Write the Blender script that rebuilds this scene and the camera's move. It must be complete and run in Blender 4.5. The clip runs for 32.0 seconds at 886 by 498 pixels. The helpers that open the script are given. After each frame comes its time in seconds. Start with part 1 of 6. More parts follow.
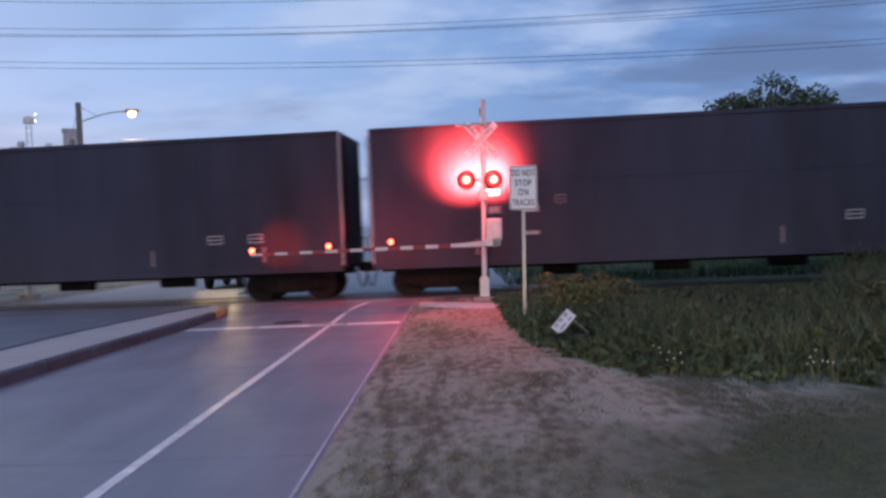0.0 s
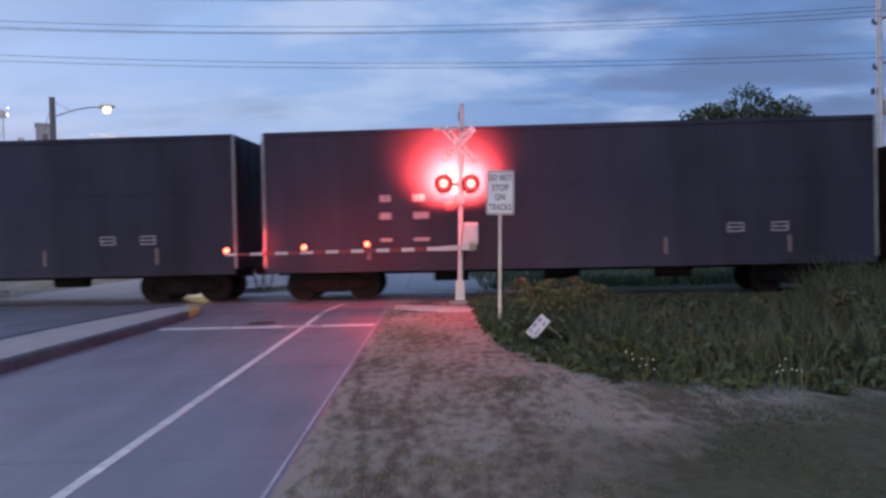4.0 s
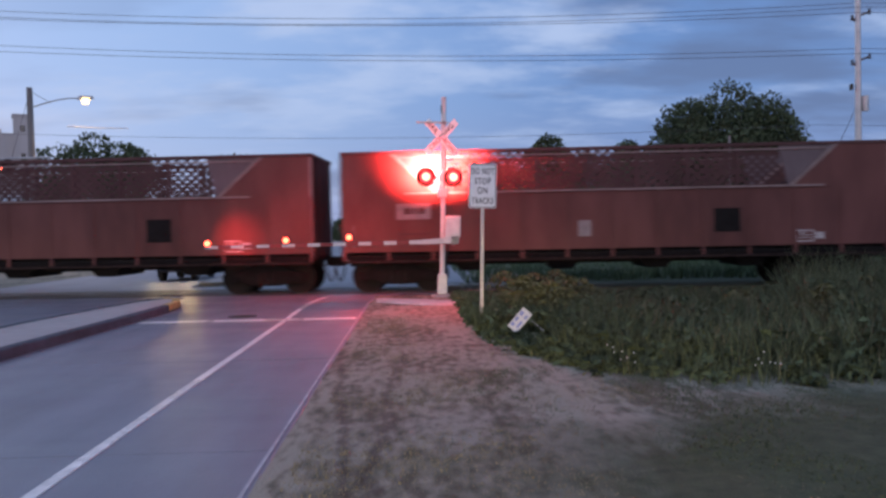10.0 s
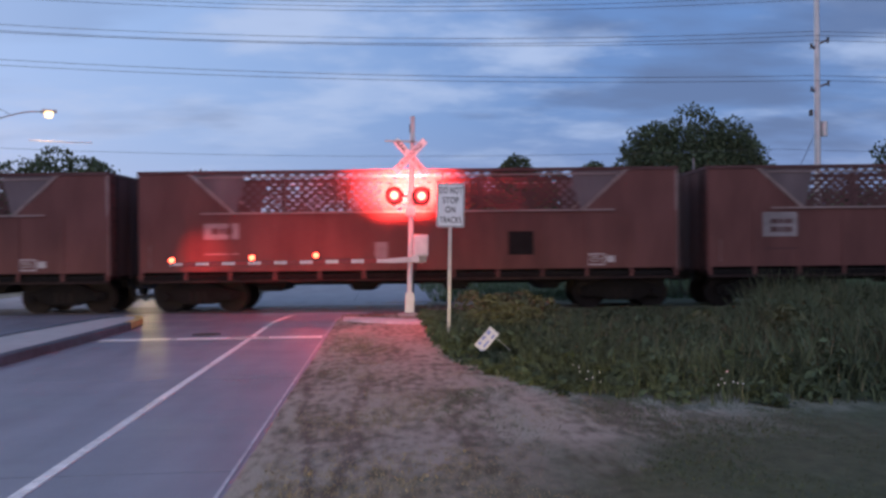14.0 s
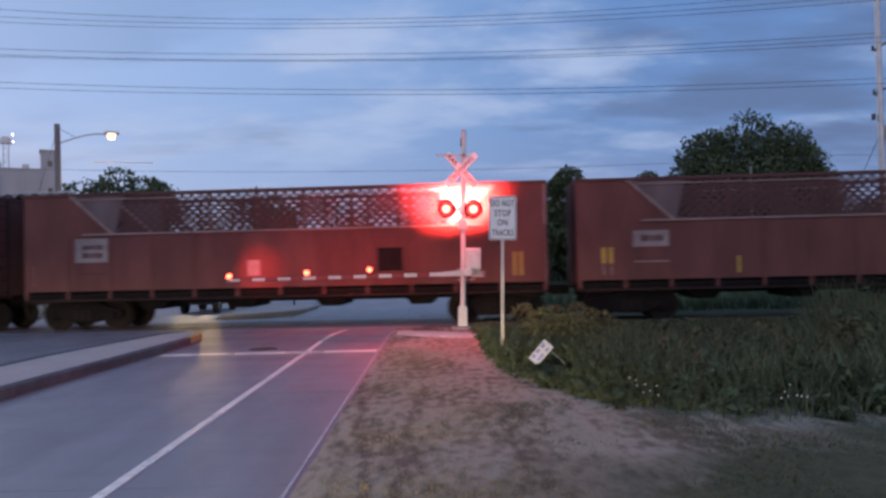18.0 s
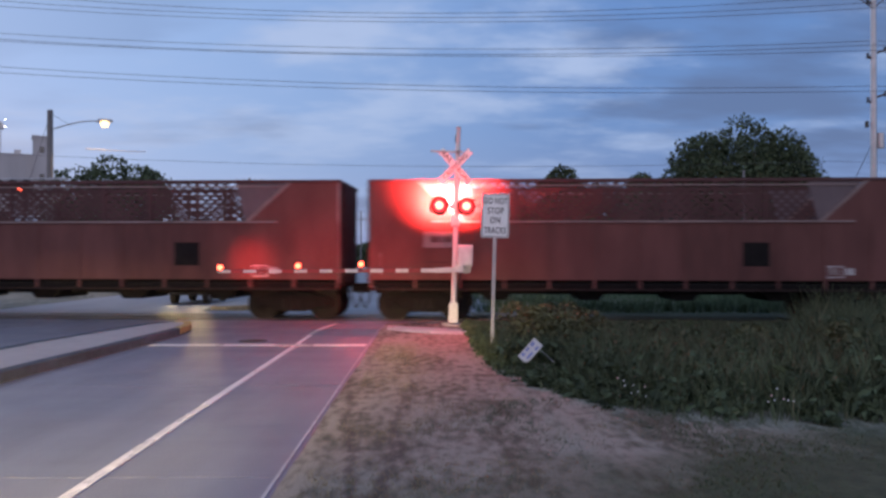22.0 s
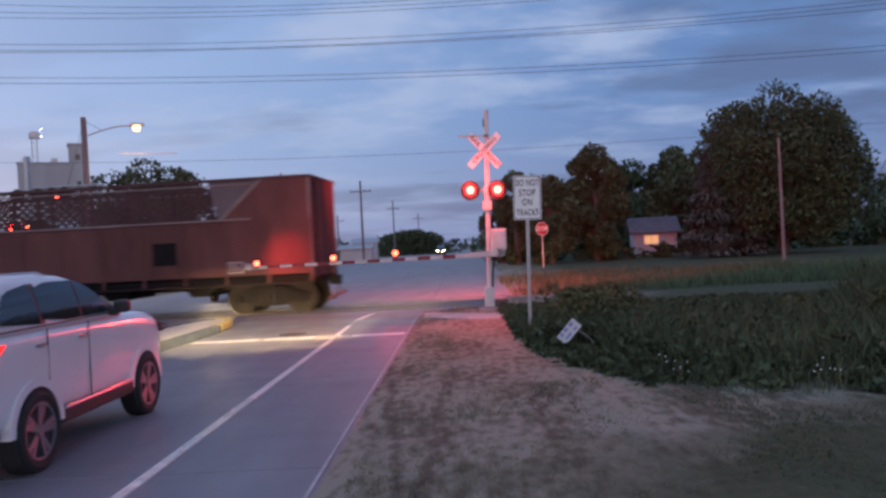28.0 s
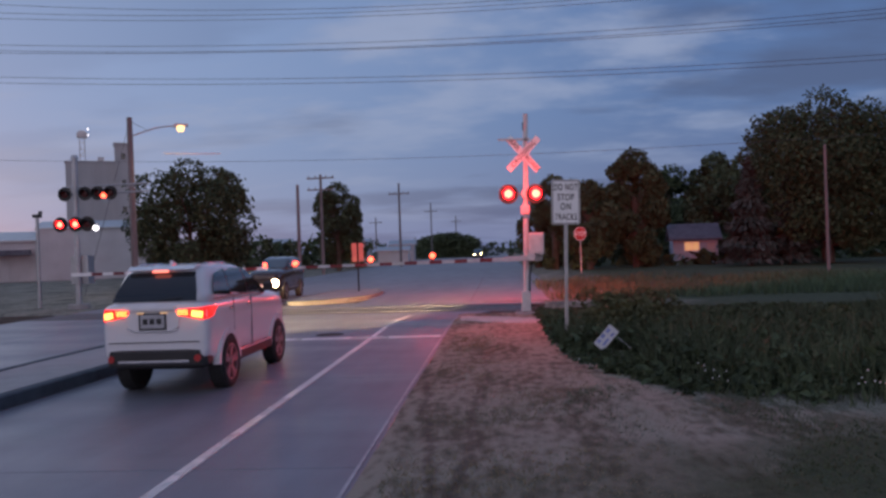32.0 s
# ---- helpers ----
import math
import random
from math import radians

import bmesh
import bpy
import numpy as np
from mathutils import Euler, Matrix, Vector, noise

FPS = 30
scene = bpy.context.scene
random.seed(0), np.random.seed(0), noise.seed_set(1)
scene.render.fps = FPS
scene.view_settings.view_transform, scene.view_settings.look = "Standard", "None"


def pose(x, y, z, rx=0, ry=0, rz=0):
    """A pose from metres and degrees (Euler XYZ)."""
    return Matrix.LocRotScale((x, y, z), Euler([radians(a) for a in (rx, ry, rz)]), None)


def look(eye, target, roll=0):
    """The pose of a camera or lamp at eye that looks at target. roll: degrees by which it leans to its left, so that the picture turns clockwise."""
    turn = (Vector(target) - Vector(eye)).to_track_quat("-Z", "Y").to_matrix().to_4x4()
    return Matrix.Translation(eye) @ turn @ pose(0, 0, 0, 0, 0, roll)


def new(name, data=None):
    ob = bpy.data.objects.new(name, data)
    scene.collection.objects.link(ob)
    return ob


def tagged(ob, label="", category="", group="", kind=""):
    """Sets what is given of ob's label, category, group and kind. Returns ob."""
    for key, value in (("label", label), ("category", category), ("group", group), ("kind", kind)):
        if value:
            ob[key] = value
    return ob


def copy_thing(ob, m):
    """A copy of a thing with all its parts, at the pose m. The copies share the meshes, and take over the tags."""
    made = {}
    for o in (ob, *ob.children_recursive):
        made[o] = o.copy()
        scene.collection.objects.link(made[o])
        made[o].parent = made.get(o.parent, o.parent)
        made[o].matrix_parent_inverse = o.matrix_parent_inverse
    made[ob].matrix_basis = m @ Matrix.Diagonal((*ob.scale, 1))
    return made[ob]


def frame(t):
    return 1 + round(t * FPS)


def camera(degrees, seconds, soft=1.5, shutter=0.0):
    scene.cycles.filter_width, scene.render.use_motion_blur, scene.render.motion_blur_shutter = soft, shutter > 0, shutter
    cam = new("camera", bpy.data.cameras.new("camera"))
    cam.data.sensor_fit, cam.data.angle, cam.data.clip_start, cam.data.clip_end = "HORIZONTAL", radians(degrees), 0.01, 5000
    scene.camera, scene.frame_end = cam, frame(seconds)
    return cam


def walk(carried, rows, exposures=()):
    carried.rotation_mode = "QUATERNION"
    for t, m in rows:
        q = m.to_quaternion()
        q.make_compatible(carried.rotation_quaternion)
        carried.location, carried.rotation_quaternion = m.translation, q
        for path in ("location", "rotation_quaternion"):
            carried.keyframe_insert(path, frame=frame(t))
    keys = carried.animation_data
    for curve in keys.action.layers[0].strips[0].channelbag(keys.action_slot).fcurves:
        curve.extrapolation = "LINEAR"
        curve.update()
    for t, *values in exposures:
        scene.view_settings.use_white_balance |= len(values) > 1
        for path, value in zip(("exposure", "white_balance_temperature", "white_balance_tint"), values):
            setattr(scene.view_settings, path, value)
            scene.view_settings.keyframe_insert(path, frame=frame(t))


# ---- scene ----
# camera, hand-held at eye height on the verge
cam = camera(58.0, 32.0, soft=2.8, shutter=0.8)
PATH = [
    (0, pose(0, 0, 1.75, 88.94, 2.35, 1.01)),
    (0.5, pose(0, 0, 1.75, 88.88, 1.42, 0.51)),
    (1, pose(0, 0, 1.75, 89.04, 0.62, 0.94)),
    (1.5, pose(0, 0, 1.75, 88.97, 0.71, 1.63)),
    (2, pose(0, 0, 1.75, 88.83, 1.58, 1.40)),
    (2.5, pose(0, 0, 1.75, 88.66, 1.67, -2.63)),
    (3, pose(0, 0, 1.75, 88.73, 1.85, -1.78)),
    (3.5, pose(0, 0, 1.75, 89.02, 1.53, -1.25)),
    (5.5, pose(0, 0, 1.75, 89.22, 1.12, 0.69)),
    (6, pose(0, 0, 1.75, 89.14, 1.21, 0.57)),
    (6.5, pose(0, 0, 1.75, 89.03, 1.21, -1.12)),
    (7, pose(0, 0, 1.75, 88.92, 1.15, -1.24)),
    (7.5, pose(0, 0, 1.75, 88.82, 1.14, -0.80)),
    (8, pose(0, 0, 1.75, 88.76, 1.16, -0.66)),
    (8.5, pose(0, 0, 1.75, 88.79, 1.16, -0.44)),
    (9, pose(0, 0, 1.75, 88.81, 1.17, -0.55)),
    (9.5, pose(0, 0, 1.75, 88.76, 1.10, -2.21)),
    (10, pose(0, 0, 1.75, 88.63, 1.13, -1.95)),
    (10.5, pose(0, 0, 1.75, 88.61, 1.58, -4.56)),
    (11, pose(0, 0, 1.75, 88.60, 1.92, -6.26)),
    (11.5, pose(0, 0, 1.75, 88.72, 1.97, -5.92)),
    (12, pose(0, 0, 1.75, 89.26, 1.86, -5.60)),
    (12.5, pose(0, 0, 1.75, 89.50, 1.00, -5.17)),
    (13, pose(0, 0, 1.75, 89.60, 0.84, -4.74)),
    (13.5, pose(0, 0, 1.75, 89.79, 0.74, -4.51)),
    (15.5, pose(0, 0, 1.75, 90.45, 0.32, -2.86)),
    (16, pose(0, 0, 1.75, 90.75, 0.26, -2.00)),
    (16.5, pose(0, 0, 1.75, 90.97, 0.27, -0.91)),
    (17, pose(0, 0, 1.75, 91.16, 0.33, -0.52)),
    (17.5, pose(0, 0, 1.75, 91.07, 1.04, -0.46)),
    (18, pose(0, 0, 1.75, 90.96, 1.33, -0.50)),
    (18.5, pose(0, 0, 1.75, 90.95, 1.38, -0.34)),
    (19, pose(0, 0, 1.75, 90.90, 1.32, -0.18)),
    (19.5, pose(0, 0, 1.75, 91.03, 1.02, 0.24)),
    (20, pose(0, 0, 1.75, 90.97, 0.71, 0.40)),
    (20.5, pose(0, 0, 1.75, 90.95, 0.05, 0.59)),
    (21, pose(0, 0, 1.75, 90.84, -0.21, 0.44)),
    (21.5, pose(0, 0, 1.75, 90.77, -0.09, 0.01)),
    (22, pose(0, 0, 1.75, 90.69, -0.07, -1.09)),
    (22.5, pose(0, 0, 1.75, 90.26, -0.04, -1.00)),
    (23, pose(0, 0, 1.75, 89.98, 0.16, -1.05)),
    (23.5, pose(0, 0, 1.75, 89.82, 0.33, -0.77)),
    (24, pose(0, 0, 1.75, 89.64, 0.45, -0.60)),
    (24.5, pose(0, 0, 1.75, 89.51, 0.60, -0.42)),
    (25, pose(0, 0, 1.75, 89.42, 0.71, -0.27)),
    (25.5, pose(0, 0, 1.75, 89.50, 0.77, 0.28)),
    (27.5, pose(0, 0, 1.75, 89.71, 2.72, 1.27)),
    (28, pose(0, 0, 1.75, 89.72, 2.89, 1.33)),
    (28.5, pose(0, 0, 1.75, 89.63, 2.93, 1.76)),
    (29, pose(0, 0, 1.75, 89.77, 2.86, 2.25)),
    (29.5, pose(0, 0, 1.75, 89.76, 2.42, 2.62)),
    (30, pose(0, 0, 1.75, 89.83, 2.28, 3.24)),
    (30.5, pose(0, 0, 1.75, 89.81, 2.05, 3.74)),
    (31, pose(0, 0, 1.75, 89.85, 1.89, 3.87)),
    (31.5, pose(0, 0, 1.75, 89.96, 1.93, 3.90)),
    (32, pose(0, 0, 1.75, 90.05, 1.95, 4.00)),
]
walk(cam, PATH, [(0, 0.28, 6900, 17), (13, 0.26, 6900, 17), (16, 0.14, 6900, 17), (22, 0.17, 6900, 17), (25, 0.13, 6900, 17), (27, 0.16, 6900, 17), (28.5, -0.04, 7000, 19), (30, -0.38, 7050, 21), (32, -0.42, 7050, 21)])

# ---- dusk sky ----
SUN_DIR = Vector((-0.75, 0.62, 0.25)).normalized()
world = bpy.data.worlds.new("dusk_sky")
scene.world = world
world.use_nodes = True


def build_sky():
    nt = world.node_tree
    nt.nodes.clear()
    N, L = nt.nodes.new, nt.links.new
    out, bg = N("ShaderNodeOutputWorld"), N("ShaderNodeBackground")
    co = N("ShaderNodeTexCoord")
    sky = N("ShaderNodeTexSky")
    sky.sky_type, sky.sun_disc = "NISHITA", False
    sky.sun_elevation, sky.sun_rotation = radians(1.5), radians(-50)
    sep = N("ShaderNodeSeparateXYZ")
    L(co.outputs["Generated"], sep.inputs[0])
    # blue hour gradient from the horizon up
    ramp = N("ShaderNodeValToRGB")
    e = ramp.color_ramp.elements
    e[0].position, e[0].color = 0.0, (0.145, 0.225, 0.44, 1)
    e[1].position, e[1].color = 1.0, (0.07, 0.19, 0.44, 1)
    m = e.new(0.16)
    m.color = (0.10, 0.225, 0.50, 1)
    m = e.new(0.38)
    m.color = (0.085, 0.215, 0.51, 1)
    L(sep.outputs["Z"], ramp.inputs[0])
    # paler towards the afterglow in the west
    dot = N("ShaderNodeVectorMath")
    dot.operation = "DOT_PRODUCT"
    L(co.outputs["Generated"], dot.inputs[0])
    dot.inputs[1].default_value = Vector((-0.74, 0.55, 0.38)).normalized()
    glow = N("ShaderNodeMapRange")
    glow.inputs[1].default_value, glow.inputs[2].default_value = 0.45, 1.0
    glow.inputs[3].default_value, glow.inputs[4].default_value = 0.0, 1.0
    L(dot.outputs["Value"], glow.inputs[0])
    gmix = N("ShaderNodeMixRGB")
    gmix.inputs[2].default_value = (0.28, 0.46, 0.78, 1)
    L(glow.outputs[0], gmix.inputs[0])
    L(ramp.outputs[0], gmix.inputs[1])
    # the unseen half behind the camera, rosy and brightened to fill what faces it
    dot2, rosy, rmix = N("ShaderNodeVectorMath"), N("ShaderNodeMapRange"), N("ShaderNodeMixRGB")
    dot2.operation, rosy.interpolation_type = "DOT_PRODUCT", "SMOOTHSTEP"
    dot2.inputs[1].default_value = Vector((-0.1, -0.95, 0.25)).normalized()
    L(co.outputs["Generated"], dot2.inputs[0])
    rosy.inputs[1].default_value, rosy.inputs[2].default_value = 0.1, 0.85
    L(dot2.outputs["Value"], rosy.inputs[0])
    L(rosy.outputs[0], rmix.inputs[0])
    L(gmix.outputs[0], rmix.inputs[1])
    rmix.inputs[2].default_value = (1.0, 0.95, 1.14, 1)
    # layered cloud: stretched flat towards the horizon
    div = N("ShaderNodeMath")
    div.operation = "ADD"
    div.inputs[1].default_value = 0.16
    L(sep.outputs["Z"], div.inputs[0])
    proj = N("ShaderNodeVectorMath")
    proj.operation = "DIVIDE"
    comb = N("ShaderNodeCombineXYZ")
    for k in ("X", "Y", "Z"):
        L(div.outputs[0], comb.inputs[k])
    L(co.outputs["Generated"], proj.inputs[0])
    L(comb.outputs[0], proj.inputs[1])
    mp = N("ShaderNodeMapping")
    mp.inputs["Scale"].default_value = (0.7, 1.05, 0.3)
    mp.inputs["Rotation"].default_value = (0, 0, radians(14))
    mp.inputs["Location"].default_value = (0.7, 0.35, 0)
    L(proj.outputs[0], mp.inputs[0])
    n1, n2 = N("ShaderNodeTexNoise"), N("ShaderNodeTexNoise")
    n1.inputs["Scale"].default_value, n1.inputs["Detail"].default_value, n1.inputs["Roughness"].default_value = 1.9, 8, 0.58
    n2.inputs["Scale"].default_value, n2.inputs["Detail"].default_value = 1.35, 6
    L(mp.outputs[0], n1.inputs["Vector"])
    mp2 = N("ShaderNodeMapping")
    mp2.inputs["Location"].default_value = (4.3, 2.2, 1.7)
    mp2.inputs["Scale"].default_value = (0.62, 1.15, 0.3)
    L(proj.outputs[0], mp2.inputs[0])
    L(mp2.outputs[0], n2.inputs["Vector"])
    light, dark = N("ShaderNodeMapRange"), N("ShaderNodeMapRange")
    light.interpolation_type = dark.interpolation_type = "SMOOTHSTEP"
    light.inputs[1].default_value, light.inputs[2].default_value, light.inputs[4].default_value = 0.46, 0.68, 1.0
    dark.inputs[1].default_value, dark.inputs[2].default_value, dark.inputs[4].default_value = 0.48, 0.62, 0.9
    L(n1.outputs["Fac"], light.inputs[0])
    L(n2.outputs["Fac"], dark.inputs[0])
    keep, veil = N("ShaderNodeMath"), N("ShaderNodeMath")
    keep.operation, veil.operation = "SUBTRACT", "MULTIPLY"
    keep.inputs[0].default_value = 1.0
    L(glow.outputs[0], keep.inputs[1])
    L(keep.outputs[0], veil.inputs[0])
    L(dark.outputs[0], veil.inputs[1])
    rise, thin = N("ShaderNodeMapRange"), N("ShaderNodeMath")
    rise.interpolation_type, thin.operation = "SMOOTHSTEP", "MULTIPLY"
    rise.inputs[1].default_value, rise.inputs[2].default_value, rise.inputs[3].default_value = 0.02, 0.26, 0.25
    L(sep.outputs["Z"], rise.inputs[0])
    L(rise.outputs[0], thin.inputs[0])
    L(light.outputs[0], thin.inputs[1])
    lmix, dmix = N("ShaderNodeMixRGB"), N("ShaderNodeMixRGB")
    lmix.inputs[2].default_value = (0.31, 0.44, 0.69, 1)
    dmix.inputs[2].default_value = (0.075, 0.145, 0.32, 1)
    L(thin.outputs[0], lmix.inputs[0])
    L(rmix.outputs[0], lmix.inputs[1])
    L(veil.outputs[0], dmix.inputs[0])
    L(lmix.outputs[0], dmix.inputs[1])
    # the clear sky behind the cloud adds its own tint
    add = N("ShaderNodeMixRGB")
    add.blend_type = "ADD"
    add.inputs[0].default_value = 0.03
    L(dmix.outputs[0], add.inputs[1])
    L(sky.outputs[0], add.inputs[2])
    L(add.outputs[0], bg.inputs[0])
    bg.inputs[1].default_value = 1.0
    L(bg.outputs[0], out.inputs[0])


build_sky()
sun = new("sun", bpy.data.lights.new("sun", "SUN"))
sun.data.energy, sun.data.angle, sun.data.color = 0.25, radians(40), (0.85, 0.9, 1.0)
sun.matrix_world = look(SUN_DIR * 50, (0, 0, 0))


def lamp(name, at, color, watts, radius=0.1, target=None, cone=120):
    data = bpy.data.lights.new(name, "SPOT" if target else "POINT")
    data.color, data.energy, data.shadow_soft_size = color, watts, radius
    ob = new(name, data)
    ob.location = at
    if target:
        data.spot_size, data.spot_blend = radians(cone), 1.0
        ob.matrix_world = look(at, target)
    return ob


RED = (1.0, 0.06, 0.05)
# crossing flashers, front and back pairs, and the lamps along the gate arm
for fx in (0.30, 1.00):
    # back pair overdriven so its light stands in for red lens glare
    lamp("flasher_light", (fx, 21.46, 3.2), RED, 7200, 0.12, (fx, 24.0, 4.0), 128)
    lamp("flasher_light", (fx - 0.05, 20.62, 3.2), RED, 720, 0.12, (fx - 0.2, 5, 0.3), 110)
    # extra fill without a lamp of its own: red veil on mast and crossbuck
    lamp("flasher_spill", (fx - 0.05, 20.45, 3.25), RED, 75, 0.12)
lamp("arm_light", (-5.35, 20.9, 1.55), RED, 260, 0.05, (-5.0, 22.55, 1.62), 56)
for ax in (-3.42, -1.8):
    lamp("arm_light", (ax, 20.85, 1.60), RED, 60, 0.05)
lamp("street_light", (-17.0, 41.6, 8.5), (1.0, 0.62, 0.28), 500, 0.2, (-16.0, 40, 0), 140)
# headlamps of the car that waits beyond the tracks
for hx in (-9.65, -8.67):
    lamp("headlamp_light", (hx, 30.22, 0.68), (1.0, 0.74, 0.36), 80, 0.12, (hx + 8.0, 0, 1.0), 28)

# ---- materials ----
def mat(name, color, rough=0.6, metal=0.0, var=0.25, scale=6.0, color2=None, bump=0.15, bscale=None, coat=0.0, island=0.0, detail=6, stretch=None, spec=0.5):
    m = bpy.data.materials.new(name)
    m.use_nodes = True
    nt = m.node_tree
    N, L = nt.nodes.new, nt.links.new
    b = nt.nodes["Principled BSDF"]
    b.inputs["Roughness"].default_value, b.inputs["Metallic"].default_value = rough, metal
    b.inputs["Coat Weight"].default_value = coat
    b.inputs["Specular IOR Level"].default_value = spec
    co = N("ShaderNodeTexCoord")
    src = co.outputs["Object"]
    if stretch:
        mp = N("ShaderNodeMapping")
        mp.inputs["Scale"].default_value = stretch
        L(src, mp.inputs[0])
        src = mp.outputs[0]
    n, n2 = N("ShaderNodeTexNoise"), N("ShaderNodeTexNoise")
    n.inputs["Scale"].default_value, n.inputs["Detail"].default_value = scale, detail
    n2.inputs["Scale"].default_value, n2.inputs["Detail"].default_value = scale * 0.13, 4
    L(src, n.inputs["Vector"])
    L(src, n2.inputs["Vector"])
    both = N("ShaderNodeMath")
    both.operation = "ADD"
    L(n.outputs["Fac"], both.inputs[0])
    L(n2.outputs["Fac"], both.inputs[1])
    r = N("ShaderNodeMapRange")
    r.inputs[1].default_value, r.inputs[2].default_value = 0.72, 1.28
    L(both.outputs[0], r.inputs[0])
    mix = N("ShaderNodeMixRGB")
    c = Vector(color)
    c2 = Vector(color2) if color2 else c * (1 - 2 * var)
    mix.inputs[1].default_value, mix.inputs[2].default_value = (*(c2 if color2 else c * (1 - var)), 1), (*(c if color2 else c * (1 + var)), 1)
    L(r.outputs[0], mix.inputs[0])
    last = mix.outputs[0]
    if island:
        geo, hsv, mr = N("ShaderNodeNewGeometry"), N("ShaderNodeHueSaturation"), N("ShaderNodeMapRange")
        mr.inputs[3].default_value, mr.inputs[4].default_value = 1 - island, 1 + island
        L(geo.outputs["Random Per Island"], mr.inputs[0])
        L(mr.outputs[0], hsv.inputs["Value"])
        L(last, hsv.inputs["Color"])
        last = hsv.outputs[0]
    L(last, b.inputs["Base Color"])
    if bump:
        bp, n3 = N("ShaderNodeBump"), N("ShaderNodeTexNoise")
        n3.inputs["Scale"].default_value, n3.inputs["Detail"].default_value = bscale or scale * 4, 5
        L(src, n3.inputs["Vector"])
        bp.inputs["Strength"].default_value, bp.inputs["Distance"].default_value = bump, 0.02
        L(n3.outputs["Fac"], bp.inputs["Height"])
        L(bp.outputs[0], b.inputs["Normal"])
    return m


def glow(name, color, strength):
    m = bpy.data.materials.new(name)
    m.use_nodes = True
    b = m.node_tree.nodes["Principled BSDF"]
    b.inputs["Base Color"].default_value = (*color, 1)
    b.inputs["Emission Color"].default_value = (*color, 1)
    b.inputs["Emission Strength"].default_value = strength
    return m


def glass(name, color=(0.02, 0.025, 0.03), rough=0.03, alpha=1.0):
    m = bpy.data.materials.new(name)
    m.use_nodes = True
    b = m.node_tree.nodes["Principled BSDF"]
    b.inputs["Base Color"].default_value = (*color, 1)
    b.inputs["Roughness"].default_value = rough
    b.inputs["Coat Weight"].default_value = 0.6
    return m


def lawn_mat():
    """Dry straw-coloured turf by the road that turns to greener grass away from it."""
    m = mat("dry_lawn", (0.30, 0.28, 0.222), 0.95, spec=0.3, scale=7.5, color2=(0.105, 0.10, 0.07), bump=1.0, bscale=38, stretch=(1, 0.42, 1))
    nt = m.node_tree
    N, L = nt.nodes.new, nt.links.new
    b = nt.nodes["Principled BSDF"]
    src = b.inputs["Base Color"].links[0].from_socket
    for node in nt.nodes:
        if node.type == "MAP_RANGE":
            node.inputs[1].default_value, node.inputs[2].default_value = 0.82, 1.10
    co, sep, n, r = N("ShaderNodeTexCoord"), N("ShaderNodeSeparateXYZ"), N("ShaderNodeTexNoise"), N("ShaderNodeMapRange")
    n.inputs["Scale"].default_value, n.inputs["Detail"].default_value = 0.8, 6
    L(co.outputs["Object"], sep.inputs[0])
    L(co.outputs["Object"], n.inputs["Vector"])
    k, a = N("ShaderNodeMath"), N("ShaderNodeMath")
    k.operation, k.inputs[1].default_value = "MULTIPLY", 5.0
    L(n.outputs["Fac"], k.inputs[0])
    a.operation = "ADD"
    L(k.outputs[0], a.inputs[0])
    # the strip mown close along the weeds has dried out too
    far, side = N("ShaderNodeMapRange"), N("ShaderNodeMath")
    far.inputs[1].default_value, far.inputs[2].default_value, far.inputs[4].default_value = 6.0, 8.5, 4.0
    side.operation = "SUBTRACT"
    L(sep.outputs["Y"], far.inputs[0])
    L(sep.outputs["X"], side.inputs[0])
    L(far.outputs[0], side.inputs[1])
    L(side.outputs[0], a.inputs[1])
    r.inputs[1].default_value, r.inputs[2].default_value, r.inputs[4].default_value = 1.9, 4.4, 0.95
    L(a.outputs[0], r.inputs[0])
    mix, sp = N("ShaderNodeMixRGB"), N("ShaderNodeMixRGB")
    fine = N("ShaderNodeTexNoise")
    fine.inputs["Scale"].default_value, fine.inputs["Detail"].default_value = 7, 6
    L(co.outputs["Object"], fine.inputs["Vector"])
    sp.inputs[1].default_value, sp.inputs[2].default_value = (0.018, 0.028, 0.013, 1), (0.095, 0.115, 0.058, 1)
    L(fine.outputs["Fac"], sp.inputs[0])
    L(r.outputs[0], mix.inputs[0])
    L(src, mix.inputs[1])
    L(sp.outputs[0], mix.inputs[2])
    # two lines of bare dirt with tread marks, worn by wheels along the road
    def calc(op, a, c):
        q = N("ShaderNodeMath")
        q.operation = op
        for slot, v in ((0, a), (1, c)):
            if isinstance(v, (int, float)):
                q.inputs[slot].default_value = v
            else:
                L(v, q.inputs[slot])
        return q.outputs[0]
    tread, mp = N("ShaderNodeTexNoise"), N("ShaderNodeMapping")
    mp.inputs["Scale"].default_value = (1, 0.5, 1)
    L(co.outputs["Object"], mp.inputs[0])
    L(mp.outputs[0], tread.inputs["Vector"])
    tread.inputs["Scale"].default_value, tread.inputs["Detail"].default_value = 13, 5
    wobble = calc("MULTIPLY", calc("SUBTRACT", n.outputs["Fac"], 0.5), 0.35)
    worn = None
    for slope, off, width in ((-0.02, 0.47, 0.17), (0.10, -0.02, 0.13)):
        u = calc("ADD", calc("ADD", sep.outputs["X"], calc("MULTIPLY", sep.outputs["Y"], slope)), calc("ADD", wobble, off))
        band = calc("SUBTRACT", 1.0, calc("DIVIDE", calc("ABSOLUTE", u, 0.0), width))
        worn = band if worn is None else calc("MAXIMUM", worn, band)
    near = N("ShaderNodeMapRange")
    near.inputs[1].default_value, near.inputs[2].default_value, near.inputs[3].default_value, near.inputs[4].default_value = 10.0, 15.0, 0.0, 0.6
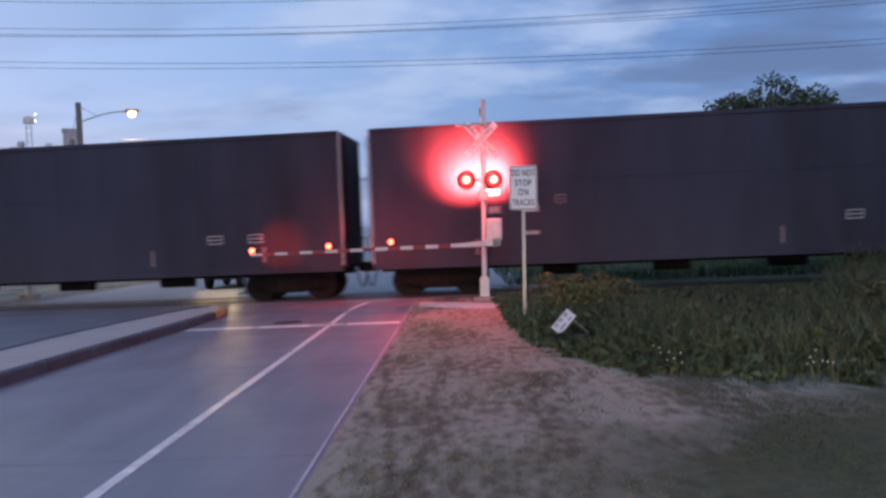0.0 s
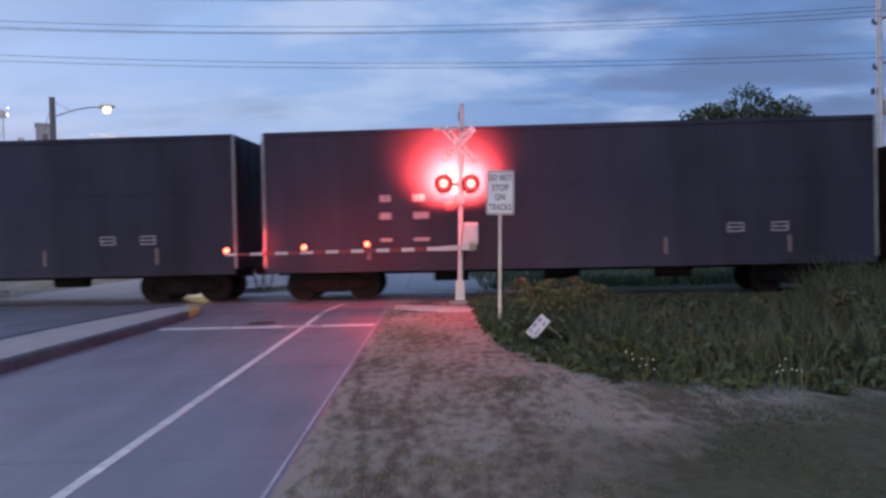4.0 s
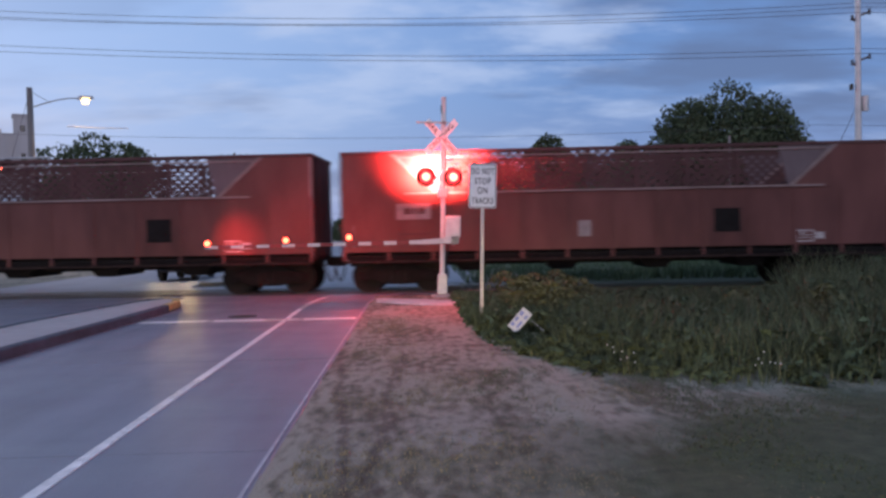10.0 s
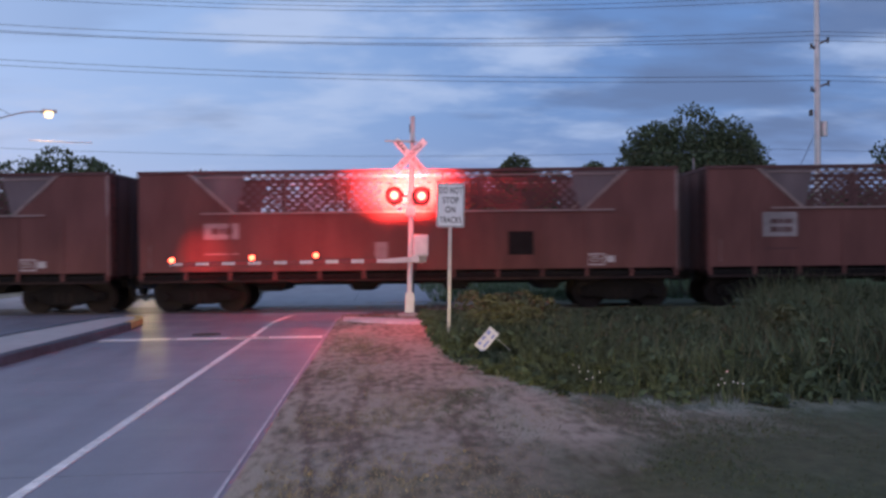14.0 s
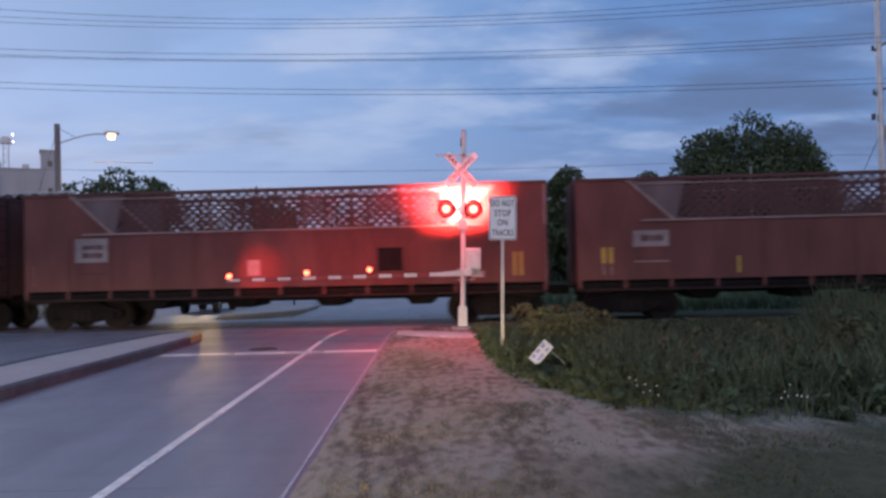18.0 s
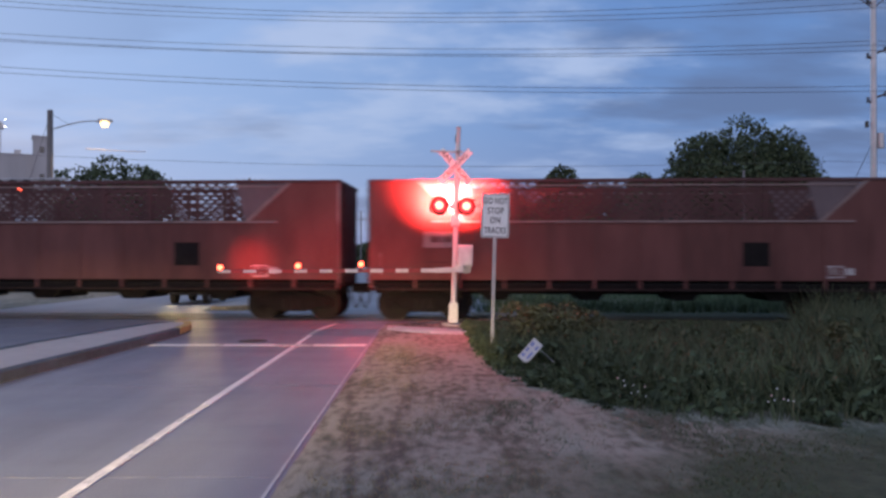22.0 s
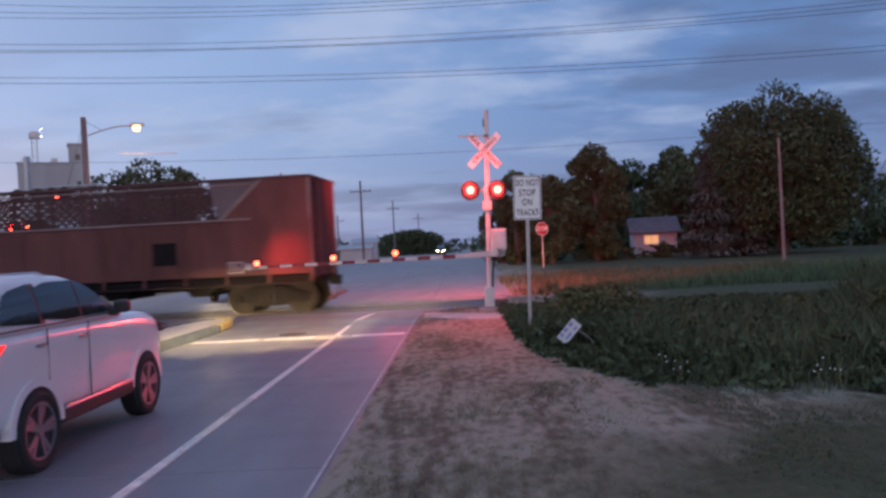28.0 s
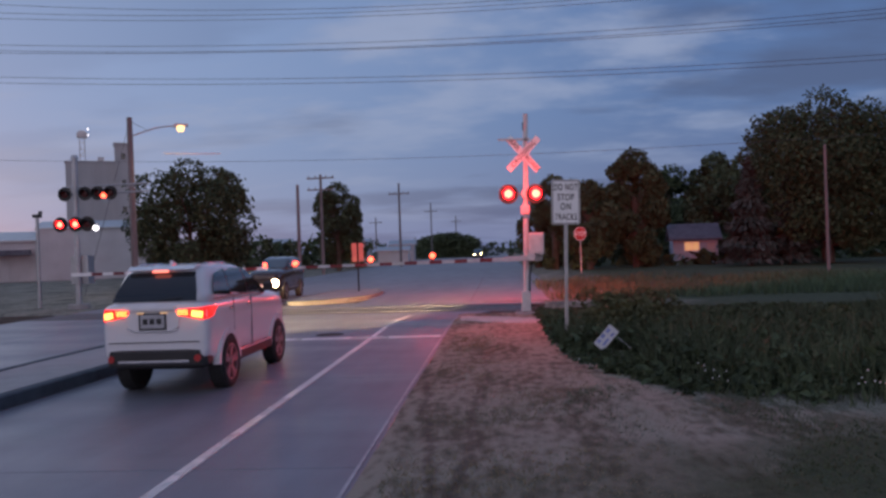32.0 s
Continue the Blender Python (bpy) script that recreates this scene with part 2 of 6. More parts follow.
    L(sep.outputs["Y"], near.inputs[0])
    amount = N("ShaderNodeMapRange")
    amount.inputs[1].default_value, amount.inputs[2].default_value, amount.inputs[4].default_value = 0.74, 1.05, 0.7
    L(calc("SUBTRACT", calc("ADD", tread.outputs["Fac"], calc("MULTIPLY", calc("MAXIMUM", worn, -0.4), 0.55)), near.outputs[0]), amount.inputs[0])
    bare = N("ShaderNodeMixRGB")
    bare.inputs[2].default_value = (0.085, 0.068, 0.055, 1)
    L(amount.outputs[0], bare.inputs[0])
    L(mix.outputs[0], bare.inputs[1])
    L(bare.outputs[0], b.inputs["Base Color"])
    return m


M_CONC = mat("road_concrete", (0.168, 0.180, 0.212), 0.55, var=0.2, scale=2.4, bump=0.25, bscale=60, stretch=(1, 0.22, 1))

def wet(m, dry, slick, scale, lo, hi, stretch=(1, 0.3, 1)):
    """Damp patches: smoother where a broad noise is high."""
    nt = m.node_tree
    N, L = nt.nodes.new, nt.links.new
    co, mp, n, r = N("ShaderNodeTexCoord"), N("ShaderNodeMapping"), N("ShaderNodeTexNoise"), N("ShaderNodeMapRange")
    mp.inputs["Scale"].default_value = stretch
    n.inputs["Scale"].default_value, n.inputs["Detail"].default_value = scale, 5
    r.interpolation_type = "SMOOTHSTEP"
    for k, v in enumerate((lo, hi, dry, slick)):
        r.inputs[k + 1].default_value = v
    L(co.outputs["Object"], mp.inputs[0])
    L(mp.outputs[0], n.inputs["Vector"])
    L(n.outputs["Fac"], r.inputs[0])
    L(r.outputs[0], nt.nodes["Principled BSDF"].inputs["Roughness"])
    return m


wet(M_CONC, 0.54, 0.36, 0.7, 0.25, 0.8, (0.5, 1.2, 1))
# far road: grazing sky sheen put into the colour as paler concrete
M_CONC3 = mat("sky_sheen_road_concrete", (0.27, 0.268, 0.285), 0.6, var=0.16, scale=1.2, bump=0.2, bscale=40, stretch=(1, 0.3, 1))
M_CONC2 = mat("pale_concrete", (0.35, 0.34, 0.335), 0.75, var=0.14, scale=3, bump=0.3, bscale=50)
# grime, darkened and blued further to offset the red flasher light
M_KERB = mat("grimy_blued_kerb_concrete", (0.055, 0.078, 0.098), 0.8, spec=0.25, var=0.3, scale=5, bump=0.4, bscale=40)
M_ASPH = mat("worn_asphalt", (0.10, 0.10, 0.11), 0.36, var=0.25, scale=3, bump=0.4, bscale=90)
M_PAINT = mat("road_paint", (0.74, 0.73, 0.70), 0.6, var=0.18, scale=9, bump=0.2)
M_EDGE = mat("worn_edge_paint", (0.36, 0.375, 0.40), 0.6, var=0.3, scale=5, bump=0.2)
M_NOSE = mat("worn_yellow_kerb_paint", (0.36, 0.285, 0.10), 0.7, var=0.3, scale=7, bump=0.3)
# faded yellow, with the shade of the far kerb's side in its colour
M_YPAINT = mat("faded_yellow_shaded_kerb", (0.23, 0.215, 0.18), 0.65, var=0.2, scale=9)
wet(M_PAINT, 0.45, 0.2, 1.1, 0.35, 0.62)
wet(M_ASPH, 0.7, 0.5, 1.6, 0.38, 0.64, (0.3, 2.2, 1))
M_GRAVEL = mat("pale_gravel", (0.52, 0.49, 0.47), 0.95, var=0.3, scale=14, bump=0.9, bscale=45)
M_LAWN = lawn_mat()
M_GRASS = mat("long_grass", (0.072, 0.094, 0.050), 0.8, spec=0.3, var=0.3, scale=0.7, bump=0, island=0.45)
M_TUFT = mat("short_green_tuft", (0.082, 0.098, 0.052), 0.85, var=0.3, scale=0.9, bump=0, island=0.35, spec=0.2)
M_FIELD = mat("field_grass_blade", (0.085, 0.135, 0.078), 0.85, spec=0.15, var=0.3, scale=0.5, bump=0, island=0.35)
M_DUST = mat("dusty_slope_sheet", (0.12, 0.098, 0.108), 0.9, spec=0.2, var=0.3, scale=2.0, bump=0.2, stretch=(1, 1, 0.4))
M_WEED = mat("weed_leaf", (0.060, 0.084, 0.044), 0.9, spec=0.3, var=0.35, scale=0.8, bump=0, island=0.5)
M_BUSH = mat("yellowing_leaf", (0.10, 0.105, 0.045), 0.85, var=0.3, scale=0.8, bump=0, island=0.25)
M_STRAW = mat("dry_stalk", (0.23, 0.195, 0.12), 0.9, var=0.3, scale=2, bump=0, island=0.3)
M_LEAF = mat("tree_leaf", (0.058, 0.085, 0.04), 0.9, var=0.3, scale=0.5, bump=0, island=0.32)
M_LEAF2 = mat("spruce_needle", (0.07, 0.085, 0.075), 0.8, var=0.3, scale=0.5, bump=0, island=0.4)
M_BARK = mat("bark", (0.09, 0.07, 0.055), 0.95, var=0.3, scale=8, bump=0.8)
M_WOOD = mat("weathered_pole_wood", (0.185, 0.182, 0.185), 0.9, var=0.25, scale=5, bump=0.5, stretch=(6, 6, 0.5))
M_GALV = mat("galvanised_steel", (0.46, 0.47, 0.48), 0.45, 0.7, var=0.15, scale=12, bump=0.08)
M_ALU = mat("white_enamel_steel", (0.62, 0.62, 0.62), 0.5, 0.1, var=0.12, scale=8, bump=0.08)
M_BLACK = mat("black_enamel", (0.018, 0.018, 0.018), 0.5, var=0.3, scale=10, bump=0.1)
M_INK = mat("black_lettering", (0.012, 0.012, 0.012), 0.6, var=0.1, bump=0)
M_SIGN = mat("white_sign_sheeting", (0.88, 0.88, 0.88), 0.42, var=0.05, scale=5, bump=0.03)
M_STOP = mat("red_sign_sheeting", (0.45, 0.03, 0.03), 0.42, var=0.1, scale=5, bump=0.03)
M_LENS = mat("unlit_red_lens", (0.09, 0.012, 0.012), 0.25, var=0.1, bump=0)
M_ORANGE = mat("orange_reflective_board", (0.36, 0.23, 0.18), 0.5, var=0.12, scale=8, bump=0.05)
M_ARMW = mat("dull_white_arm_sheeting", (0.52, 0.52, 0.54), 0.5, var=0.12, scale=9, bump=0.05)
M_REDS = mat("red_reflective_stripe", (0.19, 0.02, 0.028), 0.5, var=0.12, scale=10, bump=0.05)
M_RUST = mat("oxide_red_car_paint", (0.108, 0.046, 0.043), 0.75, spec=0.25, var=0.32, scale=1.6, bump=0.2, bscale=14, stretch=(1, 1, 0.35))
M_RUSTD = mat("oxide_red_faded_paint", (0.082, 0.042, 0.043), 0.8, spec=0.25, var=0.28, scale=1.5, bump=0.25, bscale=14, stretch=(1, 1, 0.3))
# black paint with the bluish lens haze mixed into its colour
M_DARK = mat("hazed_black_car_paint", (0.026, 0.030, 0.050), 0.7, spec=0.3, var=0.4, scale=1.2, bump=0.2, bscale=12, stretch=(1, 1, 0.25))
M_PALE = mat("dusty_pale_edge", (0.24, 0.185, 0.18), 0.8, var=0.25, scale=4, bump=0.2)
M_STENCIL = mat("white_stencil", (0.40, 0.40, 0.42), 0.65, var=0.2, scale=14, bump=0)
M_PANEL = mat("faded_panel_paint", (0.21, 0.195, 0.205), 0.8, var=0.25, scale=5, bump=0.05)
M_YTAPE = mat("yellow_reflective_tape", (0.40, 0.28, 0.04), 0.5, var=0.15, scale=10, bump=0)
# near-black for the sills, the trucks and other dark steel
M_SILL = mat("near_black_sill_paint", (0.024, 0.017, 0.017), 0.85, spec=0.15, var=0.35, scale=5, bump=0.3)
M_UNDER = mat("near_black_underframe", (0.009, 0.0085, 0.009), 0.85, spec=0.15, var=0.35, scale=7, bump=0.4)
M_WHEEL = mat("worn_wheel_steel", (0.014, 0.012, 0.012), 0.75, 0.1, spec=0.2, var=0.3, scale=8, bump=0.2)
M_RAIL = mat("rail_steel", (0.15, 0.13, 0.125), 0.55, 0.6, var=0.2, scale=8, bump=0.1)
M_TIE = mat("creosote_tie", (0.06, 0.048, 0.04), 0.95, var=0.35, scale=8, bump=0.8)
M_BALLAST = mat("ballast_stone", (0.095, 0.08, 0.075), 0.95, spec=0.15, var=0.4, scale=25, bump=1.0, bscale=30)
M_WIRE = mat("conductor", (0.04, 0.042, 0.05), 0.6, var=0.1, bump=0)
M_INSUL = mat("insulator", (0.11, 0.08, 0.07), 0.3, var=0.2, bump=0)
M_SILO = mat("silo_concrete", (0.42, 0.41, 0.42), 0.9, var=0.12, scale=0.5, bump=0.2, stretch=(1, 1, 0.2))
M_METALW = mat("white_metal_cladding", (0.55, 0.55, 0.57), 0.6, 0.1, var=0.1, scale=0.8, bump=0.1)
M_ROOF = mat("shingle_roof", (0.13, 0.13, 0.16), 0.9, var=0.25, scale=3, bump=0.5)
M_SIDING = mat("painted_siding", (0.40, 0.50, 0.62), 0.75, var=0.1, scale=2, bump=0.1)
M_CARW = mat("white_car_paint", (0.74, 0.74, 0.76), 0.22, var=0.03, scale=2, bump=0, coat=0.8)
M_CARD = mat("dark_car_paint", (0.03, 0.03, 0.035), 0.25, var=0.1, scale=2, bump=0, coat=0.8)
M_TRIM = mat("black_plastic_trim", (0.022, 0.022, 0.023), 0.55, var=0.2, scale=12, bump=0.1)
M_TYRE = mat("tyre_rubber", (0.02, 0.02, 0.02), 0.85, var=0.2, scale=20, bump=0.3)
M_CHROME = mat("bright_alloy", (0.62, 0.62, 0.64), 0.22, 0.9, var=0.08, scale=6, bump=0)
M_RIM = mat("dark_alloy", (0.26, 0.26, 0.28), 0.35, 0.8, var=0.1, scale=6, bump=0)
M_GLASS = glass("tinted_glass")
G_RED = glow("red_lamp_lit", (1.0, 0.008, 0.010), 34.0)
G_CORE = glow("red_lamp_core", (1.0, 0.36, 0.20), 4.0)
G_REDS = glow("red_lamp_small", (1.0, 0.10, 0.05), 8.0)
G_SODIUM = glow("sodium_lamp_lit", (1.0, 0.66, 0.26), 3.2)
G_HEAD = glow("headlamp_lit", (1.0, 0.78, 0.42), 45.0)
G_SUVHEAD = glow("main_beam_lit", (1.0, 0.72, 0.36), 4600000.0)
G_TAIL = glow("tail_lamp_lit", (1.0, 0.022, 0.016), 2.0)
G_TAILY = glow("tail_lamp_bright", (1.0, 0.42, 0.09), 5.0)
G_BRAKE = glow("high_brake_lamp_lit", (1.0, 0.22, 0.16), 2.6)
G_WIN = glow("lit_window", (1.0, 0.62, 0.30), 0.5)
G_WHITE = glow("white_lamp_lit", (0.95, 0.97, 1.0), 7.0)


# ---- mesh helpers ----
class Build:
    """Collects boxes, tubes and sheets into one mesh."""

    def __init__(self):
        self.v, self.f = [], []

    def add(self, verts, faces):
        n = len(self.v)
        self.v += [tuple(p) for p in verts]
        self.f += [tuple(i + n for i in q) for q in faces]
        return self

    def box(self, x0, x1, y0, y1, z0, z1, m=None):
        p = [Vector((x, y, z)) for z in (z0, z1) for y in (y0, y1) for x in (x0, x1)]
        if m is not None:
            p = [m @ q for q in p]
        return self.add(p, [(0, 2, 3, 1), (4, 5, 7, 6), (0, 1, 5, 4), (2, 6, 7, 3), (0, 4, 6, 2), (1, 3, 7, 5)])

    def tube(self, a, b, r0, r1=None, n=10, caps=True):
        a, b = Vector(a), Vector(b)
        r1 = r0 if r1 is None else r1
        q = (b - a).to_track_quat("Z", "Y")
        ring = [q @ Vector((math.cos(2 * math.pi * i / n), math.sin(2 * math.pi * i / n), 0)) for i in range(n)]
        v = [a + d * r0 for d in ring] + [b + d * r1 for d in ring]
        f = [(i, (i + 1) % n, n + (i + 1) % n, n + i) for i in range(n)]
        if caps:
            f += [tuple(range(n - 1, -1, -1)), tuple(range(n, 2 * n))]
        return self.add(v, f)

    def prism(self, poly, axis, a, b):
        """A polygon of 2D points swept along axis 'x', 'y' or 'z' from a to b."""
        def put(p, w):
            return {"x": (w, p[0], p[1]), "y": (p[0], w, p[1]), "z": (p[0], p[1], w)}[axis]
        n = len(poly)
        v = [put(p, a) for p in poly] + [put(p, b) for p in poly]
        f = [(i, (i + 1) % n, n + (i + 1) % n, n + i) for i in range(n)]
        return self.add(v, f + [tuple(range(n - 1, -1, -1)), tuple(range(n, 2 * n))])

    def line(self, pts, r, n=6):
        """One continuous round bar through the points."""
        pts = [Vector(q) for q in pts]
        rings = []
        for i, q in enumerate(pts):
            d = (pts[min(i + 1, len(pts) - 1)] - pts[max(i - 1, 0)]).normalized()
            t = d.to_track_quat("Z", "Y")
            rings += [q + t @ Vector((math.cos(6.2832 * k / n) * r, math.sin(6.2832 * k / n) * r, 0)) for k in range(n)]
        m = len(pts)
        f = [(j * n + i, j * n + (i + 1) % n, (j + 1) * n + (i + 1) % n, (j + 1) * n + i) for j in range(m - 1) for i in range(n)]
        return self.add(rings, f + [tuple(range(n - 1, -1, -1)), tuple(range((m - 1) * n, m * n))])

    def mesh(self, name, material, smooth=False):
        me = bpy.data.meshes.new(name)
        me.from_pydata(self.v, [], self.f)
        bm = bmesh.new()
        bm.from_mesh(me)
        bmesh.ops.recalc_face_normals(bm, faces=bm.faces)
        bm.to_mesh(me)
        bm.free()
        me.materials.append(material)
        if smooth:
            me.shade_smooth()
        return me


def part(name, b, material, parent=None, label="", smooth=False, bevel=0.0):
    ob = new(name, b.mesh(name, material, smooth) if isinstance(b, Build) else b)
    if parent is not None:
        ob.parent = parent
    if bevel:
        md = ob.modifiers.new("edge", "BEVEL")
        md.width, md.segments, md.limit_method = bevel, 2, "ANGLE"
    return tagged(ob, label) if label else ob


def thing(name, label, category, at=(0, 0, 0), rz=0.0, group="", tilt=(0, 0)):
    ob = new(name)
    ob.empty_display_size = 0.2
    ob.matrix_basis = pose(*at, tilt[0], tilt[1], rz)
    return tagged(ob, label, category, group)


def letters(name, text, size, material, m, parent, spread=1.0, depth=0.002, squeeze=1.0):
    cu = bpy.data.curves.new(name, "FONT")
    cu.body, cu.size, cu.align_x, cu.align_y, cu.extrude = text, size, "CENTER", "CENTER", depth
    cu.space_character, cu.offset = spread, size * 0.012
    tmp = new(name, cu)
    bpy.context.view_layer.update()
    me = bpy.data.meshes.new_from_object(tmp.evaluated_get(bpy.context.evaluated_depsgraph_get()))
    bpy.data.objects.remove(tmp)
    me.transform(m @ Matrix.Diagonal((squeeze, 1, 1, 1)))
    me.materials.clear()
    me.materials.append(material)
    ob = new(name, me)
    ob.parent = parent
    return ob

# ---- ground, roads and track ----
TS = -0.075                      # the track's slope across the road
TRACK = math.degrees(math.atan(TS))
TC = 23.75                       # track centre where it meets the y axis


def track_y(x, off=0.0):
    return TC + off + TS * x


def weed_edge(x):
    """The front of the unmown weeds, in y, for a given x."""
    pts = [(0.95, 13.3), (1.2, 11.9), (1.6, 10.5), (2.1, 9.45), (2.8, 8.85), (4.1, 8.45), (7, 8.2), (12, 8.0), (40, 7.9)]
    if x <= pts[0][0]:
        return 13.3 + (pts[0][0] - x) * 9
    for (a, p), (b, q) in zip(pts, pts[1:]):
        if x <= b:
            return p + (q - p) * (x - a) / (b - a)
    return 8.2


def ground_z(x, y):
    road = -17.5 < x < -1.40
    z = -0.06
    if not road:
        side = min(1, max(0, (x + 1.24) / 0.3)) if x > -3 else min(1, max(0, (-17.5 - x) / 0.8))
        lip = min(1, max(0, (x + 1.40) / 0.2)) if x > -3 else 0
        z = -0.06 + 0.064 * lip + side * (0.075 - 0.064 * lip + 0.03 * noise.noise((x * 0.45, y * 0.45, 3)) + 0.012 * noise.noise((x * 2.2, y * 2.2, 9)))
        # the ditch beside the line
        if x > 1.5 and 9 < y < 21:
            z -= 0.22 * min(1, (x - 1.5) / 2.5) * math.sin(math.pi * (y - 9) / 12)
    if y > 26.2 and -17.5 < x < 2.5:
        z = -0.06
    if abs(y - track_y(x)) < 2.2 and -17 < x < 1.2:
        z = min(z, -0.2)
    return z


def graded(lo, hi, near, step, far):
    """Coordinates that are close together near the middle and far apart at the ends."""
    out, s = [near[0]], step
    while out[-1] < near[1]:
        out.append(out[-1] + step)
    up = [out[-1]]
    while up[-1] < hi:
        s *= far
        up.append(min(hi, up[-1] + s))
    dn, s = [out[0]], step
    while dn[-1] > lo:
        s *= far
        dn.append(max(lo, dn[-1] - s))
    return dn[:0:-1] + out + up[1:]


def build_ground():
    xs, ys = graded(-2500, 2500, (-3, 12), 0.22, 1.3), graded(-60, 3500, (3, 27), 0.25, 1.3)
    b = Build()
    b.v = [(x, y, ground_z(x, y)) for y in ys for x in xs]
    w = len(xs)
    b.f = [(j * w + i, j * w + i + 1, (j + 1) * w + i + 1, (j + 1) * w + i) for j in range(len(ys) - 1) for i in range(w - 1)]
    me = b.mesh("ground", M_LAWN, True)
    return tagged(new("ground", me), "patchy dry mown grass verge and field", "ground", kind="structure")


build_ground()


def sheet(name, pts, z0, z1, material, label, category, bevel=0.0):
    ob = part(name, Build().prism(pts, "z", z0, z1), material, None, bevel=bevel)
    return tagged(ob, label, category, kind="structure")


# the near carriageway in cast slabs, with a joint every few metres
def build_road():
    road = tagged(new("road"), "worn pale grey concrete carriageway with sealed joints", "road", kind="structure")
    def slab(x0, x1, y0, y1):
        part("slab", Build().box(x0, x1, y0, y1, -0.25, 0.0), M_CONC if y0 < 21 else M_CONC3, road, bevel=0.005)
    for x0, x1 in ((-6.46, -2.66), (-2.65, -1.14)):
        cuts = [-30, -18, -6, 1.9, 6.45, 11.1, 15.7, 20.2]
        for a, c in zip(cuts, cuts[1:]):
            slab(x0, x1 - 0.006, a, c - 0.012)
    for x0, x1 in ((-10.9, -7.5), (-14.6, -10.91)):
        for a, c in zip((-30, 2, 8, 14, 20.4), (2, 8, 14, 20.4)):
            slab(x0, x1 - 0.006, a, c - 0.012)
    # beyond the line
    for x0, x1 in ((-4.9, -1.0), (-1.0 + 0.01, 2.2)):
        for a, c in zip((27.0, 36, 48, 70, 110, 220, 900), (36, 48, 70, 110, 220, 900)):
            slab(x0, x1 - 0.006, a, c - 0.012)
    for x0, x1 in ((-11.0, -7.6), (-14.6, -11.01)):
        for a, c in zip((27.0, 36, 48, 70, 110, 220, 900), (36, 48, 70, 110, 220, 900)):
            slab(x0, x1 - 0.006, a, c - 0.012)
    slab(-7.6, -4.9, 34.3, 900)
    return road


build_road()
# asphalt where the road crosses the line, up to the rails
sheet("pavement_1", [(-14.6, 20.4), (-7.5, 20.4), (-7.5, 22.4), (-6.45, 22.4), (-6.45, 20.2), (-1.15, 20.2), (-1.04, 20.55), (-0.90, 20.95), (-0.70, 21.38), (-0.3, track_y(-0.3, -1.45)), (-14.6, track_y(-14.6, -1.45))], -0.25, 0.0, M_CONC, "patched concrete approach to the rails", "road")
sheet("pavement_2", [(-14.6, track_y(-14.6, 1.45)), (1.2, track_y(1.2, 1.45)), (2.2, 27.0), (-14.6, 27.0)], -0.25, -0.004, M_CONC3, "concrete approach beyond the rails", "road")

# painted lines
def stripe(name, pts, material, label):
    return tagged(part(name, Build().prism(pts, "z", 0.001, 0.005), material), label, "road marking", kind="structure")


def painted_path(name, pts, w, material, label):
    """A painted line of width w along a gently bending path."""
    b = Build()
    for (ax, ay), (cx, cy) in zip(pts, pts[1:]):
        b.prism([(ax - w / 2, ay), (ax + w / 2, ay), (cx + w / 2, cy), (cx - w / 2, cy)], "z", 0.001, 0.009)
    return tagged(part(name, b, material), label, "road marking", kind="structure")


painted_path("lane_line", [(-2.62, -10), (-2.65, 16.2), (-2.675, 18.4), (-2.67, 19.4), (-2.64, 20.0), (-2.59, 20.5), (-2.51, 21.1), (-2.42, 21.6)], 0.10, M_PAINT, "solid white line along the shoulder that bends at the rails")
painted_path("edge_line", [(-1.20, -10), (-1.20, 19.2), (-1.17, 20.0), (-1.10, 20.5), (-0.97, 20.95), (-0.78, 21.35)], 0.03, M_EDGE, "thin worn white edge line")
stripe("stop_line", [(-5.60, 16.08), (-1.24, 16.02), (-1.24, 16.34), (-5.60, 16.40)], M_PAINT, "white stop line before the rails")



def island(name, pts, z, label, kerbmat, w=0.17):
    """A raised traffic island: a kerb all round and a paved top."""
    ob = tagged(new(name), label, "traffic island", kind="structure")
    c = Vector((sum(p[0] for p in pts) / len(pts), sum(p[1] for p in pts) / len(pts)))
    inner = []
    n = len(pts)
    for i in range(n):
        a, p, q = Vector(pts[i - 1]), Vector(pts[i]), Vector(pts[(i + 1) % n])
        d1, d2 = (p - a).normalized(), (q - p).normalized()
        nrm = Vector((-(d1 + d2).y, (d1 + d2).x)).normalized()
        if nrm.dot(c - p) < 0:
            nrm = -nrm
        inner.append(p + nrm * w)
    b = Build()
    v = [(*p, -0.2) for p in pts] + [(*p, z - 0.02) for p in pts]
    mid = [Vector(p).lerp(q, 0.15) for p, q in zip(pts, inner)]
    v += [(*p, z) for p in mid] + [(*p, z) for p in inner] + [(*p, -0.2) for p in inner]
    f = []
    for r in range(4):
        f += [(r * n + i, r * n + (i + 1) % n, (r + 1) * n + (i + 1) % n, (r + 1) * n + i) for i in range(n)]
    b.add(v, f)
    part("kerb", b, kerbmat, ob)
    part("paving", Build().prism([tuple(p) for p in inner], "z", -0.2, z - 0.008), M_CONC2, ob)
    return ob


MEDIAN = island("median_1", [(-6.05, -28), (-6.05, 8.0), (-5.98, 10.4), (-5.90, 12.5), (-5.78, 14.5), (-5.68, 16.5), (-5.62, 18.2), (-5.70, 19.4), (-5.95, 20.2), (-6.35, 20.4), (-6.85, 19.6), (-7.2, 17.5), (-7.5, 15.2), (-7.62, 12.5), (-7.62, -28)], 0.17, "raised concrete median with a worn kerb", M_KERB)


